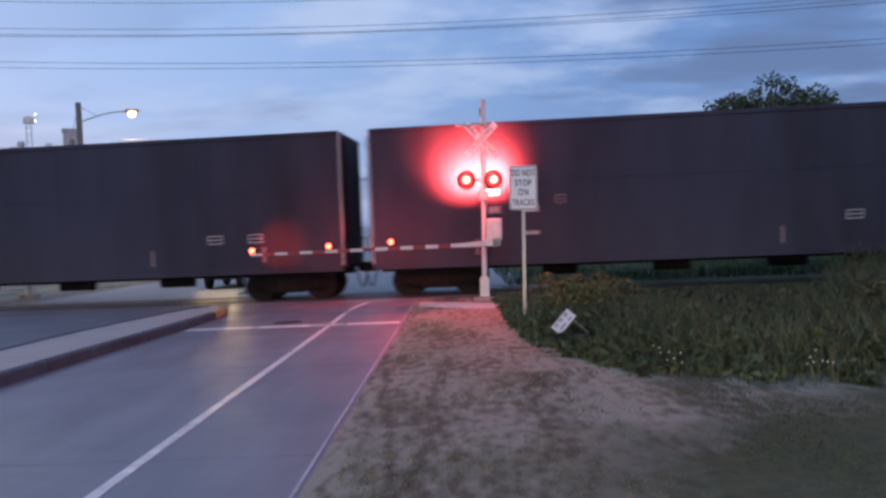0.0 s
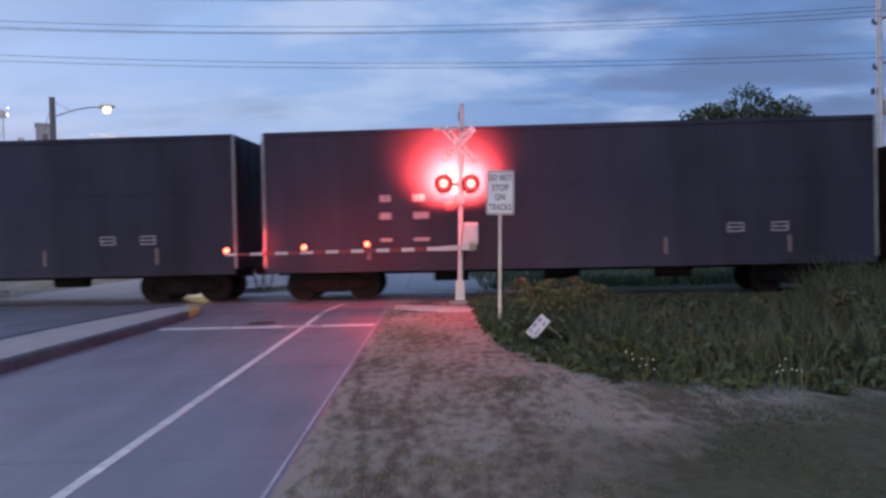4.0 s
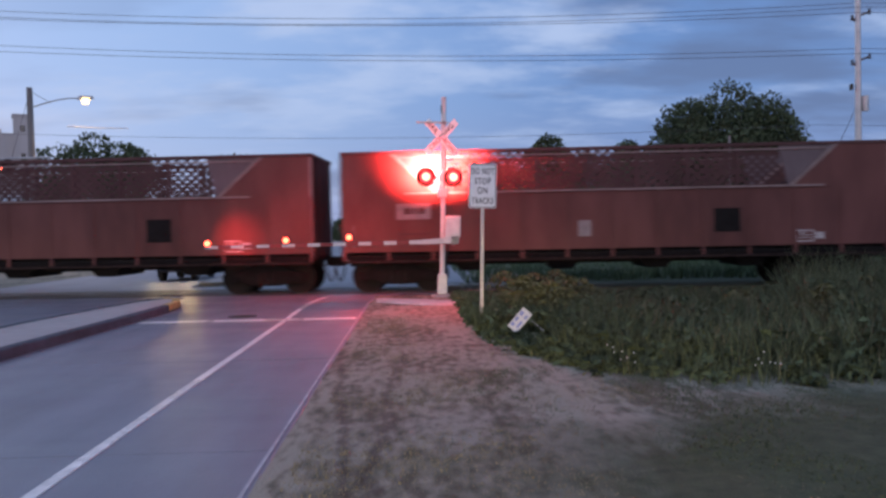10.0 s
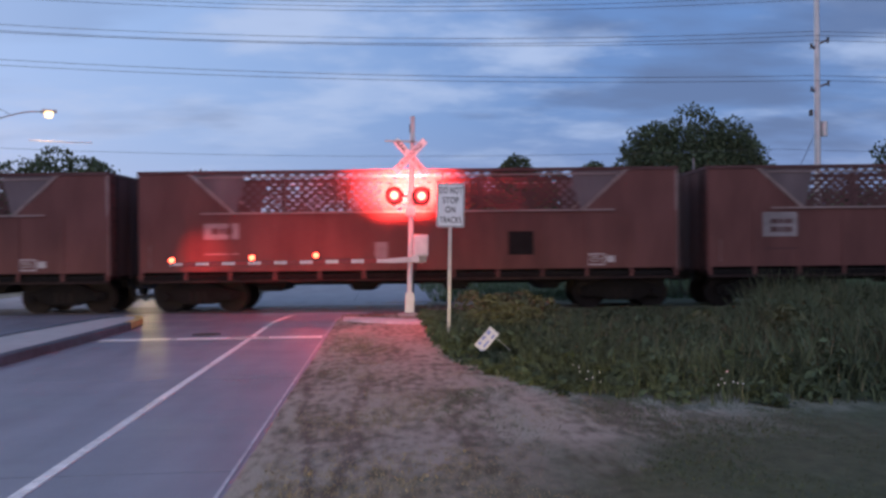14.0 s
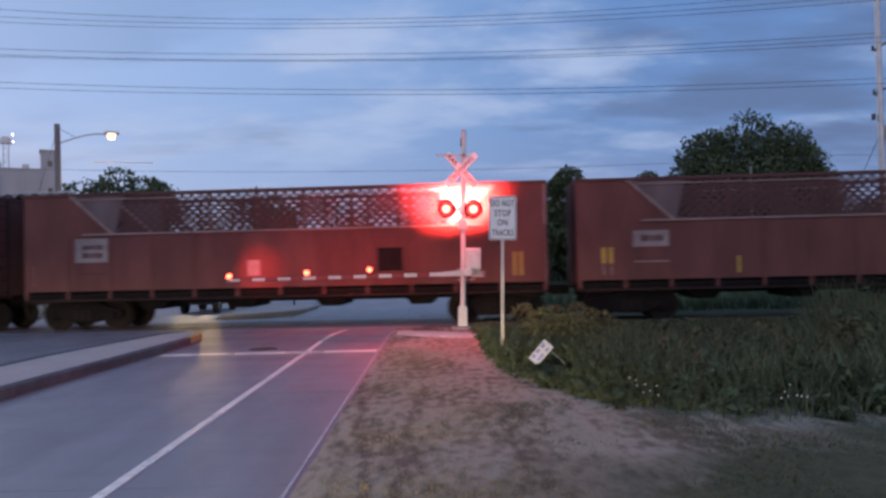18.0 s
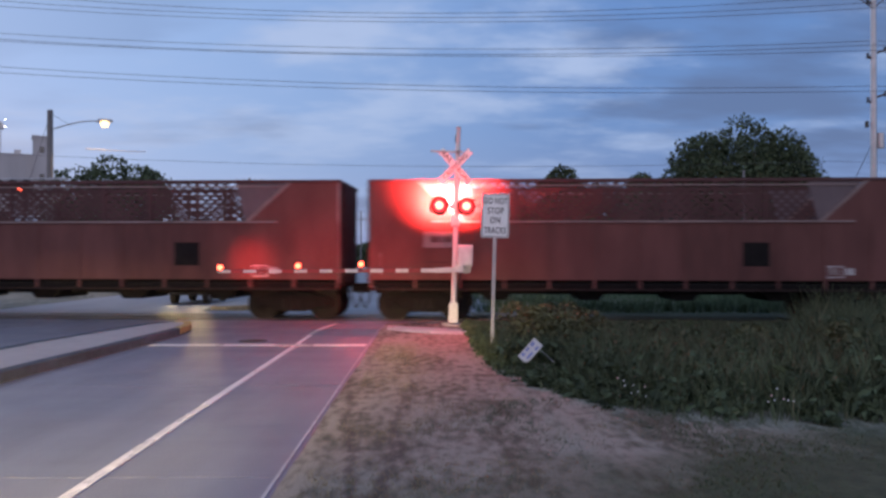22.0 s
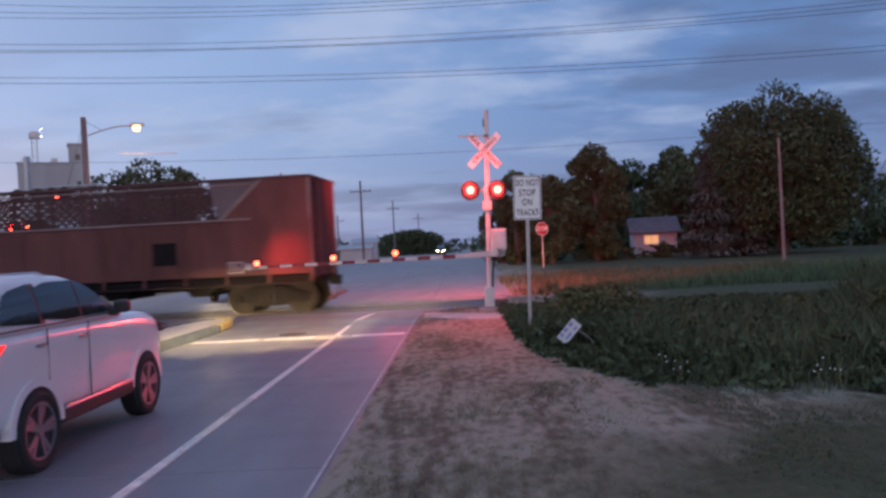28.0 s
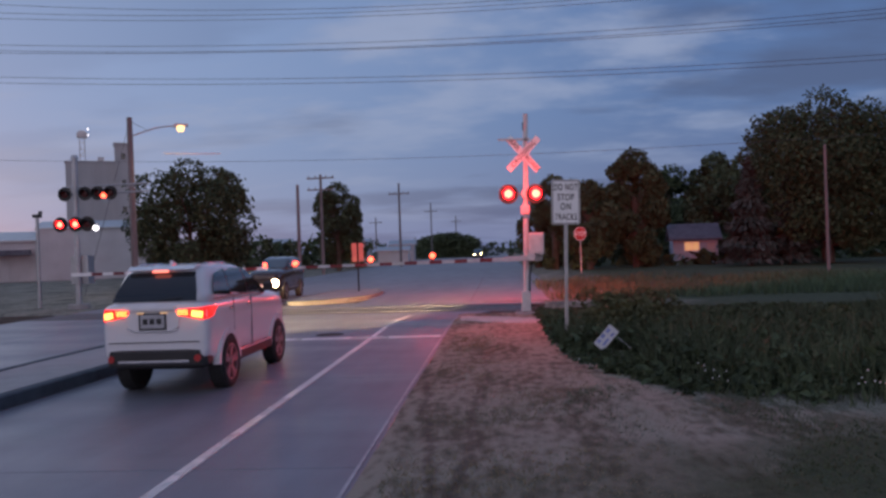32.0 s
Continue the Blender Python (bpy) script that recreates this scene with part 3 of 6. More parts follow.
def painted_nose(island_ob):
    """Yellow paint worn thin on the kerb round the end of the median."""
    edge = [(-5.614, 18.3), (-5.694, 19.405), (-5.942, 20.205), (-6.35, 20.405)]
    back = [(-5.80, 18.3), (-5.875, 19.34), (-6.08, 20.03), (-6.40, 20.21)]
    b = Build()
    for k in range(3):
        b.prism([edge[k], edge[k + 1], back[k + 1], back[k]], "z", 0.02, 0.173)
    part("painted_nose", b, M_NOSE, island_ob, "worn yellow kerb paint", bevel=0.02)


painted_nose(MEDIAN)
island("median_2", [(-4.95, 30.2), (-4.85, 31.6), (-4.9, 33.2), (-5.2, 34.5), (-7.3, 34.5), (-7.6, 32), (-7.6, 28.4), (-7.4, 27.4), (-6.9, 27.5), (-5.6, 28.7)], 0.12, "raised concrete median nose beyond the rails", M_YPAINT)


def build_apron():
    """Pale gravel worn bare along the back of the verge, from the road to the sign post."""
    xs = [-1.0 + 0.25 * i for i in range(18)]
    b = Build()
    n = 9
    for x in xs:
        mid = 19.9 - 0.75 * (x + 1.0) + 0.05 * (x + 1.0) ** 2
        wide = 0.55 + 0.25 * noise.noise((x * 1.1, 0, 5)) + 0.10 * max(0, 1.5 - abs(x - 0.3))
        for j in range(n):
            y = mid + wide * (2 * j / (n - 1) - 1) + 0.10 * noise.noise((x * 3, j, 2))
            b.v.append((x, y, ground_z(x, y) + (0.035 if 0 < j < n - 1 else -0.03)))
    b.f = [(i * n + j, (i + 1) * n + j, (i + 1) * n + j + 1, i * n + j + 1) for i in range(len(xs) - 1) for j in range(n - 1)]
    tagged(new("gravel_apron", b.mesh("gravel_apron", M_GRAVEL, True)), "pale bare gravel beside the crossing mast", "ground", kind="structure")


build_apron()


# a manhole cover in the lane
def build_manhole():
    ob = tagged(new("manhole"), "dark iron manhole cover set in the lane", "manhole cover")
    ob.location = (-3.70, 17.02, 0)
    part("ring", Build().tube((0, 0, -0.05), (0, 0, 0.004), 0.30, n=28), M_UNDER, ob)
    part("cover", Build().tube((0, 0, -0.05), (0, 0, 0.009), 0.255, n=28), M_TIE, ob)


build_manhole()


def build_track():
    rz = math.degrees(math.atan(TS))
    tr = tagged(new("railway_track"), "single railway line with steel rails on timber ties", "railway track", kind="structure")
    tr.matrix_basis = pose(0, TC, 0, 0, 0, rz)
    for s in (-1, 1):
        prof = [(-0.07, -0.19), (0.07, -0.19), (0.07, -0.17), (0.012, -0.15), (0.012, -0.05), (0.036, -0.035), (0.036, 0), (-0.036, 0), (-0.036, -0.035), (-0.012, -0.05), (-0.012, -0.15), (-0.07, -0.17)]
        part("rail", Build().prism([(p + s * 0.75, q) for p, q in prof], "x", -160, 160), M_RAIL, tr, "worn steel rail with a bright head")
    tie = Build().box(-0.11, 0.11, -1.28, 1.28, -0.36, -0.19).mesh("tie", M_TIE)
    rnd = random.Random(5)
    for i in range(160):
        x = -40 + i * 0.55
        if -15 < x < 1.4:
            continue
        t = new("tie", tie)
        t.parent = tr
        t.matrix_basis = pose(x, rnd.uniform(-0.04, 0.04), rnd.uniform(-0.015, 0.01), 0, 0, rnd.uniform(-1.5, 1.5))
    # crossing panels between and beside the rails
    for y0, y1 in ((-0.67, -0.005), (0.005, 0.67), (-1.42, -0.83), (0.83, 1.42)):
        for i in range(6):
            x0 = -14.7 + i * 2.6
            part("crossing_panel", Build().box(x0, x0 + 2.585, y0, y1, -0.2, -0.006), M_ASPH, tr, bevel=0.01)
    bal = Build()
    for x0, x1 in ((-160, -14.75), (1.0, 160)):
        bal.prism([(-2.6, -0.5), (-1.55, -0.24), (1.55, -0.24), (2.6, -0.5)], "x", x0, x1)
    part("ballast", bal, M_BALLAST, tr)
    # loose stones near the camera
    st = Build()
    for _ in range(2600):
        x, y = rnd.uniform(1.0, 16), rnd.uniform(-2.4, -0.2)
        r = rnd.uniform(0.02, 0.045)
        z = -0.24 if y > -1.5 else -0.24 - (-1.5 - y) * 0.24
        m = Matrix.Translation((x, y, z + 0.01)) @ Euler((rnd.random() * 6, rnd.random() * 6, 0)).to_matrix().to_4x4()
        st.box(-r, r, -r * 0.8, r * 0.8, -r * 0.6, r * 0.6, m)
    tagged(part("stones", st, M_BALLAST, tr), "loose grey ballast stones", kind="stuff")


build_track()

# ---- the train ----
def wheelset_parts(car, x0):
    """A two-axle truck under the car, centred at x0."""
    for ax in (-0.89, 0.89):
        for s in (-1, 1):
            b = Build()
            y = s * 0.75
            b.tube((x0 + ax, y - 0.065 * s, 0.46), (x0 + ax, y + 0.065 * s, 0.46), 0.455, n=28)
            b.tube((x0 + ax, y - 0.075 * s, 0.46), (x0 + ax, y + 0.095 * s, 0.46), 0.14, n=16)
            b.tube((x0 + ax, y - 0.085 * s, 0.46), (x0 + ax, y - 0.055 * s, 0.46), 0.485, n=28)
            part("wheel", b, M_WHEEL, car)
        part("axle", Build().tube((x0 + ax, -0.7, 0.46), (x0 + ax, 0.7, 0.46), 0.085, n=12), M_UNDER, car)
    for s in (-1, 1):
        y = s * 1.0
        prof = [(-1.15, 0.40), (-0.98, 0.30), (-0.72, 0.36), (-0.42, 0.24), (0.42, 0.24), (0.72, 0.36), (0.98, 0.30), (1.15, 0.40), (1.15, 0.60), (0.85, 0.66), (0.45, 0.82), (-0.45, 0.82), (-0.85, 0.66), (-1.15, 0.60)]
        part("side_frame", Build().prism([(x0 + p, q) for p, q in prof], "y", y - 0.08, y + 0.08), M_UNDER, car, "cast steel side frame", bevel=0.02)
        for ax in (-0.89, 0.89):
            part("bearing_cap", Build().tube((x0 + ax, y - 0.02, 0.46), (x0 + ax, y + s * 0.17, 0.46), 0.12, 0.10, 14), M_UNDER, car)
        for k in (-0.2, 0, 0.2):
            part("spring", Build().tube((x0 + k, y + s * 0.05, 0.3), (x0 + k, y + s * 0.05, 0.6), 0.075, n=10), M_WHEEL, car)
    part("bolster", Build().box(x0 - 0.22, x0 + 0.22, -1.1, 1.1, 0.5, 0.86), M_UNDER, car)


def coupler_parts(car, x0, s):
    part("coupler", Build().box(min(x0, x0 + s * 0.32), max(x0, x0 + s * 0.32), -0.1, 0.1, 0.78, 0.98).box(min(x0 + s * 0.08, x0 + s * 0.34), max(x0 + s * 0.08, x0 + s * 0.34), -0.16, 0.16, 0.74, 1.02), M_UNDER, car)
    pts = [Vector((x0 + s * (0.02 + 0.055 * k), -0.3, 0.8 - 0.5 * math.sin(math.pi * k / 6) ** 1)) for k in range(7)]
    part("air_hose", Build().line(pts, 0.025, 6), M_TYRE, car, "drooping rubber air hose")


def bars(car, x, z, w, h, rows, y=-1.53, cols=2, gap=0.3, name="stencil"):
    """Lettering too blurred to read, as plain bars of its size."""
    for r in range(rows):
        hh = h if r < 2 else h * 0.55
        for c in range(cols):
            n = (2, 3, 4)[r] if c == 0 else (2, 4, 4)[r]
            x0, g = x + c * (w + gap), w * (1.0 if c == 0 or r == 0 else 1.35) / n
            zt = z - (0, 0.49, 1.2)[r]
            for k in range(n):
                part(name, Build().box(x0 + k * g, x0 + k * g + g * 0.8, y - 0.004, y, zt - hh, zt), M_STENCIL, car)


def hopper(length):
    """Oxide red open-top hopper whose upper sides are lattice between sloped end sheets."""
    car = thing("hopper_car", "oxide red open-top hopper car with lattice upper sides", "railway car", group="freight train")
    L0, L1, W = 0.40, length - 0.40, 1.50
    ZB, ZM, ZT = 1.06, 2.80, 3.96
    F0, F1, U0, U1 = L0 + 1.35, L1 - 1.35, L0 + 2.55, L1 - 2.55
    for s in (-1, 1):
        y = s * W
        lo, hi = (y, y + 0.05) if s < 0 else (y - 0.05, y)
        part("lower_side", Build().box(L0, L1, lo, hi, ZB + 0.1, ZM), M_RUST, car)
        # near-black strip set back behind the ribs, below the side sheet
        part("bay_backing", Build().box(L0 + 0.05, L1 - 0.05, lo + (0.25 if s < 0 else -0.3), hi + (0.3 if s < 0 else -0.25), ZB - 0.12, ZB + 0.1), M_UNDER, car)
        # end panels whose inner edges slope down to the lattice
        part("end_panel", Build().prism([(L0, ZM), (U0, ZM), (F0, ZT - 0.08), (L0, ZT - 0.08)], "y", lo, hi), M_RUST, car)
        part("end_panel", Build().prism([(L1, ZM), (U1, ZM), (F1, ZT - 0.08), (L1, ZT - 0.08)], "y", lo, hi), M_RUST, car)
        # pale dusty edges of the slope sheets and the ledge
        e = 0.06
        o = y - 0.03 if s < 0 else y + 0.03
        a, c = (o, y + 0.02) if s < 0 else (y - 0.02, o)
        part("slope_edge", Build().prism([(U0, ZM), (U0 + e * 2, ZM), (F0 + e * 2, ZT - 0.08), (F0, ZT - 0.08)], "y", a, c), M_PALE, car)
        part("slope_edge", Build().prism([(U1, ZM), (U1 - e * 2, ZM), (F1 - e * 2, ZT - 0.08), (F1, ZT - 0.08)], "y", a, c), M_PALE, car)
        part("ledge", Build().box(U0 - 0.8, U1 + 0.8, a - (0.03 if s < 0 else 0), c + (0.03 if s > 0 else 0), ZM - 0.05, ZM), M_PALE, car)
        part("top_rail", Build().box(L0, L1, lo - 0.03, hi + 0.03, ZT - 0.09, ZT), M_RUSTD, car, bevel=0.01)
        # lattice of crossed flat bars
        lat = Build()
        z0, z1 = ZM, ZT - 0.09
        hgt, step, bw = z1 - z0, 0.27, 0.10
        for d in (1, -1):
            x = F0 - hgt
            while x < F1 + hgt:
                xa, xb = (x, x + hgt * 1.15) if d > 0 else (x + hgt * 1.15, x)
                za, zb = z0, z1
                # clip to the sloped ends
                def clip(xq, zq):
                    k = (zq - ZM) / (ZT - 0.08 - ZM)
                    return U0 + 0.15 + 0.28 * k < xq < U1 - 0.15 - 0.28 * k
                n = 10
                seg = []
                for i in range(n + 1):
                    q = i / n
                    p = (xa + (xb - xa) * q, za + (zb - za) * q)
                    if clip(*p):
                        seg.append(p)
                if len(seg) > 1:
                    (p0, q0), (p1, q1) = seg[0], seg[-1]
                    yy = y - s * (0.018 if d > 0 else 0.03)
                    lat.add([(p0 - bw / 2, yy, q0), (p0 + bw / 2, yy, q0), (p1 + bw / 2, yy, q1), (p1 - bw / 2, yy, q1),
                             (p0 - bw / 2, yy + 0.008, q0), (p0 + bw / 2, yy + 0.008, q0), (p1 + bw / 2, yy + 0.008, q1), (p1 - bw / 2, yy + 0.008, q1)],
                            [(0, 1, 2, 3), (4, 7, 6, 5), (0, 4, 5, 1), (2, 6, 7, 3), (1, 5, 6, 2), (0, 3, 7, 4)])
                x += step
        part("lattice", lat, M_RUSTD, car, "crossed flat bars open to the sky")
        part("upper_rail", Build().box(F0 + 0.3, F1 - 0.3, a, c, ZT - 0.2, ZT - 0.165), M_PALE, car)
        for p, q in ((U0, F0), (U1, F1)):
            d = 0.14 if p == U0 else -0.14
            part("slope_gusset", Build().prism([(p + d, ZM), (p + d * 3, ZT - 0.09), (q + d, ZT - 0.09)], "y", lo + 0.005, hi - 0.005), M_DUST, car, "dusty pale end of the slope sheet")
        # upright posts in the upper bay, ribs on the lower side
        n = 9
        for i in range(1, n):
            x = F0 + (F1 - F0) * i / n
            if U0 + 0.5 < x < U1 - 0.5:
                part("upper_post", Build().box(x - 0.05, x + 0.05, lo - 0.02, hi + 0.02, ZM, ZT - 0.09), M_RUSTD, car)
        for i in range(13):
            x = L0 + 0.05 + (L1 - L0 - 0.1) * i / 12
            r0, r1 = (y - 0.022, y) if s < 0 else (y, y + 0.022)
            part("side_rib", Build().box(x - 0.045, x + 0.045, r0, r1, ZB - 0.128, ZM - 0.06), M_RUST, car, bevel=0.006)
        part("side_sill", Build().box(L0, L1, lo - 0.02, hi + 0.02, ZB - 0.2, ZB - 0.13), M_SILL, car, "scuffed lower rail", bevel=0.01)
    for x, s in ((L0, 1), (L1, -1)):
        part("end_sheet", Build().box(min(x, x + s * 0.05), max(x, x + s * 0.05), -W + 0.05, W - 0.05, ZB - 0.1, ZT), M_RUST, car)
        for y in (-0.9, 0, 0.9):
            part("end_post", Build().box(min(x, x - s * 0.03), max(x, x - s * 0.03), y - 0.05, y + 0.05, ZB - 0.1, ZT), M_RUSTD, car)
        part("end_rail", Build().box(min(x, x - s * 0.035), max(x, x - s * 0.035), -W, W, ZT - 0.1, ZT), M_RUSTD, car)
        lad = Build()
        for y in (-W + 0.06, -W + 0.42):
            lad.box(x - s * 0.06 - 0.012, x - s * 0.06 + 0.012, y - 0.012, y + 0.012, ZB - 0.1, ZT - 0.1)
        for k in range(8):
            z = ZB + 0.1 + k * 0.36
            lad.tube((x - s * 0.06, -W + 0.06, z), (x - s * 0.06, -W + 0.42, z), 0.012, n=6)
        part("ladder", lad, M_UNDER, car, "steel end ladder")
        coupler_parts(car, x - s * 0.1, -s)
        part("slope_sheet", Build().add([(x + s * 1.2, -W + 0.05, ZT - 0.3), (x + s * 1.2, W - 0.05, ZT - 0.3), (x + s * 3.4, W - 0.05, ZB + 0.1), (x + s * 3.4, -W + 0.05, ZB + 0.1)], [(0, 1, 2, 3)]), M_RUSTD, car)
    part("corner_post", Build().box(L1 - 0.05, L1 + 0.012, -W - 0.012, -W + 0.04, ZB, ZT - 0.1), M_PALE, car, "scuffed pale corner edge")
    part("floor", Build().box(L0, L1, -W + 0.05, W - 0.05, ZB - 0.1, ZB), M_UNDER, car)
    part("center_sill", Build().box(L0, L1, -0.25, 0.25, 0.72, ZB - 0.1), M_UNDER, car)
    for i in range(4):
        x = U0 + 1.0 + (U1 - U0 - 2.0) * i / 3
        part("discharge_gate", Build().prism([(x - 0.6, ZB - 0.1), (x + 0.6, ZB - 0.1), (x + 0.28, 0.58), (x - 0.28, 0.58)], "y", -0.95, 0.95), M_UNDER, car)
    for x in (L0 + 1.5, L1 - 1.45):
        wheelset_parts(car, x)
    # markings: a dark square and small data panels
    part("dark_patch", Build().box(L1 - 4.7, L1 - 4.0, -W - 0.01, -W - 0.002, 1.55, 2.2), M_UNDER, car, "square of dark fresh paint")
    part("data_panel", Build().box(L1 - 1.97, L1 - 1.75, -W - 0.012, -W - 0.002, 1.32, 1.50), M_STENCIL, car)
    fr = Build()
    for a, c, p, q in ((1.9, 1.42, 1.40, 1.43), (1.9, 1.42, 1.69, 1.72), (1.9, 1.87, 1.43, 1.69), (1.45, 1.42, 1.43, 1.69), (1.82, 1.52, 1.50, 1.52), (1.82, 1.52, 1.57, 1.59), (1.82, 1.6, 1.63, 1.65)):
        fr.box(L1 - a - 0.6, L1 - c - 0.6, -W - 0.012, -W - 0.002, p - 0.16, q - 0.16)
    part("data_stencil", fr, M_STENCIL, car, "framed white stencil lines")
    return car


def hopper_marks(car, k):
    """What sets the hoppers apart: panel size, patches and tape."""
    L0, L1, W = 0.40, HL - 0.40, 1.50
    y0, y1 = -W - 0.012, -W - 0.002
    x0, z0, z1 = L0 + (1.80 if k == 2 else 1.52), (1.98 if k == 3 else 2.06), (2.66 if k == 3 else 2.5)
    panel = part("number_panel", Build().box(x0, x0 + 0.98, y0, y1, z0, z1), M_PANEL, car, "pale painted panel with a blurred mark")
    rows = ((2.34, 0.13), (2.1, 0.15)) if k == 3 else ((2.2, 0.17),)
    for z, h in rows:
        for c in range(5):
            w = 0.085 if c % 3 else 0.11
            part("stencil", Build().box(x0 + 0.22 + c * 0.125, x0 + 0.22 + c * 0.125 + w, y0 - 0.005, y0 - 0.001, z, z + h), M_RUSTD, panel)
    part("data_line", Build().box(x0 + 0.02, x0 + 0.96, y0, y1, 1.63, 1.67), M_RUSTD if k % 2 else M_PALE, car)
    if k in (1, 2, 3):
        part("pale_patch", Build().box(L1 - 8.4, L1 - 8.05, y0, y1, 1.5, 1.94), M_PANEL, car, "square of pale worn paint")
    if k == 3:
        for x in (L1 - 0.92, L1 - 0.74):
            part("reflective_strip", Build().box(x, x + 0.07, y0, y1, 1.35, 2.0), M_YTAPE, car, "strip of dirty yellow tape")
    if k == 4:
        part("reflective_strip", Build().box(L0 + 4.3, L0 + 4.37, y0, y1, 1.3, 1.75), M_YTAPE, car)
        for x in (L0 + 0.66, L0 + 0.86):
            part("reflective_strip", Build().box(x, x + 0.10, y0, y1, 1.62, 2.06), M_YTAPE, car, "strip of yellow tape")
            part("tape_tail", Build().box(x + 0.03, x + 0.07, y0, y1, 1.3, 1.60), M_PALE, car)
    else:
        part("hand_hold", Build().line([Vector((L0 + 0.32, y1, 1.3)), Vector((L0 + 0.32, y0 - 0.05, 1.34)), Vector((L0 + 0.32, y0 - 0.05, 1.86)), Vector((L0 + 0.32, y1, 1.9))], 0.014), M_PALE, car, "worn pale grab iron")


def tall_car(length):
    """Black high-sided coal car with smooth sides."""
    car = thing("coal_car", "black high-sided steel coal car with white stencils", "railway car", group="freight train")
    L0, L1, W = 0.34, length - 0.34, 1.52
    ZB, ZT = 0.98, 4.78
    for s in (-1, 1):
        y = s * W
        lo, hi = (y, y + 0.05) if s < 0 else (y - 0.05, y)
        n = 8
        for i in range(n):
            a, c = L0 + (L1 - L0) * i / n, L0 + (L1 - L0) * (i + 1) / n
            part("side_sheet", Build().box(a + 0.004, c - 0.004, lo, hi, ZB, ZT - 0.1), M_DARK, car)
            part("side_post", Build().box(a - 0.035, a + 0.035, lo + (0.02 if s < 0 else -0.0), hi + (0.03 if s > 0 else 0.0), ZB, ZT - 0.1), M_DARK, car)
        part("top_chord", Build().box(L0, L1, lo - 0.03, hi + 0.03, ZT - 0.12, ZT), M_DARK, car, bevel=0.012)
        part("side_sill", Build().box(L0, L1, lo - 0.05, hi + 0.05, ZB - 0.16, ZB + 0.03), M_DARK, car, bevel=0.01)
        part("belt_rail", Build().box(L0, L1, lo - 0.012, hi + 0.012, 3.12, 3.18), M_DARK, car)
    for x, s in ((L0, 1), (L1, -1)):
        part("end_sheet", Build().box(min(x, x + s * 0.05), max(x, x + s * 0.05), -W + 0.05, W - 0.05, ZB - 0.1, ZT), M_DARK, car)
        for y in (-0.95, 0, 0.95):
            part("end_post", Build().box(min(x, x - s * 0.03), max(x, x - s * 0.03), y - 0.05, y + 0.05, ZB - 0.1, ZT), M_DARK, car)
        part("end_cap", Build().box(min(x, x - s * 0.03), max(x, x - s * 0.03), -W - 0.01, -W + 0.09, ZB, ZT - 0.02), M_GALV, car, "bare bright corner post")
        lad = Build()
        for k in range(10):
            z = ZB + 0.1 + k * 0.36
            lad.tube((x - s * 0.06, -W + 0.06, z), (x - s * 0.06, -W + 0.42, z), 0.014, n=6)
        for y in (-W + 0.06, -W + 0.42):
            lad.box(x - s * 0.06 - 0.014, x - s * 0.06 + 0.014, y - 0.014, y + 0.014, ZB, ZT - 0.2)
        part("ladder", lad, M_UNDER, car)
        coupler_parts(car, x - s * 0.12, -s)
    part("floor", Build().box(L0, L1, -W + 0.05, W - 0.05, ZB - 0.1, ZB), M_UNDER, car)
    part("center_sill", Build().box(L0, L1, -0.25, 0.25, 0.7, ZB - 0.1), M_UNDER, car)
    for i in range(3):
        x = L0 + 5.2 + (L1 - L0 - 10.4) * i / 2
        part("underside_tank", Build().tube((x - 0.5, -0.7, 0.66), (x + 0.5, -0.7, 0.66), 0.17, n=14), M_UNDER, car)
    for x in (L0 + 1.75, L1 - 1.75):
        wheelset_parts(car, x)
    bars(car, L0 + 3.28, 2.95, 0.32, 0.19, 3, y=-W - 0.004, cols=2, gap=0.62)
    fr = Build()
    for a, c, p, q in ((0, 0.26, 2.48, 2.51), (0, 0.26, 2.69, 2.72), (0, 0.03, 2.51, 2.69), (0.23, 0.26, 2.51, 2.69), (0.06, 0.2, 2.58, 2.60)):
        fr.box(L0 + 5.12 + a, L0 + 5.12 + c, -W - 0.009, -W - 0.002, p, q)
    part("data_stencil", fr, M_PALE, car, "small framed stencil")
    for x in (L1 - 3.9, L1 - 2.72):
        fr = Build()
        for z in (1.72, 1.83, 1.94):
            fr.box(x, x + 0.42, -W - 0.008, -W - 0.002, z, z + 0.025)
        fr.box(x, x + 0.025, -W - 0.009, -W - 0.001, 1.72, 1.96).box(x + 0.4, x + 0.425, -W - 0.009, -W - 0.001, 1.72, 1.96)
        part("data_stencil", fr, M_STENCIL, car)
    for x in (L0 + 2.9, L1 - 2.3, L1 - 5.6):
        part("reflective_strip", Build().box(x, x + 0.07, -W - 0.012, -W - 0.002, 1.15, 1.6), M_PALE, car, "dull vertical reflective strip")
    return car


HL, TL = 15.75, 17.35
STARTS = [("t", -3 * TL), ("t", -2 * TL + 0.15), ("t", -TL + 0.3)] + [("h", i * HL) for i in range(7)]


def train_s(t):
    """Where the joint between the coal cars and the hoppers is, along the track."""
    # the train gathers speed as its tail clears the crossing
    late = 0.23 * 0.6 * math.log(1 + math.exp((t - 26.7) / 0.6))
    return TRAIN_FIT[0] + t * (TRAIN_FIT[1] + t * (TRAIN_FIT[2] + t * TRAIN_FIT[3])) - late


TRAIN_FIT = (31.96, -4.9525, -0.0031636, -0.00020188)
TRAIN = []
h0, t0 = hopper(HL), tall_car(TL)
used = set()
for kind, off in STARTS:
    src = h0 if kind == "h" else t0
    if src in used:
        src = copy_thing(src, Matrix())
    used.add(src)
    TRAIN.append((src, off))
for k, (ob, _) in enumerate(TRAIN[3:]):
    hopper_marks(ob, k)


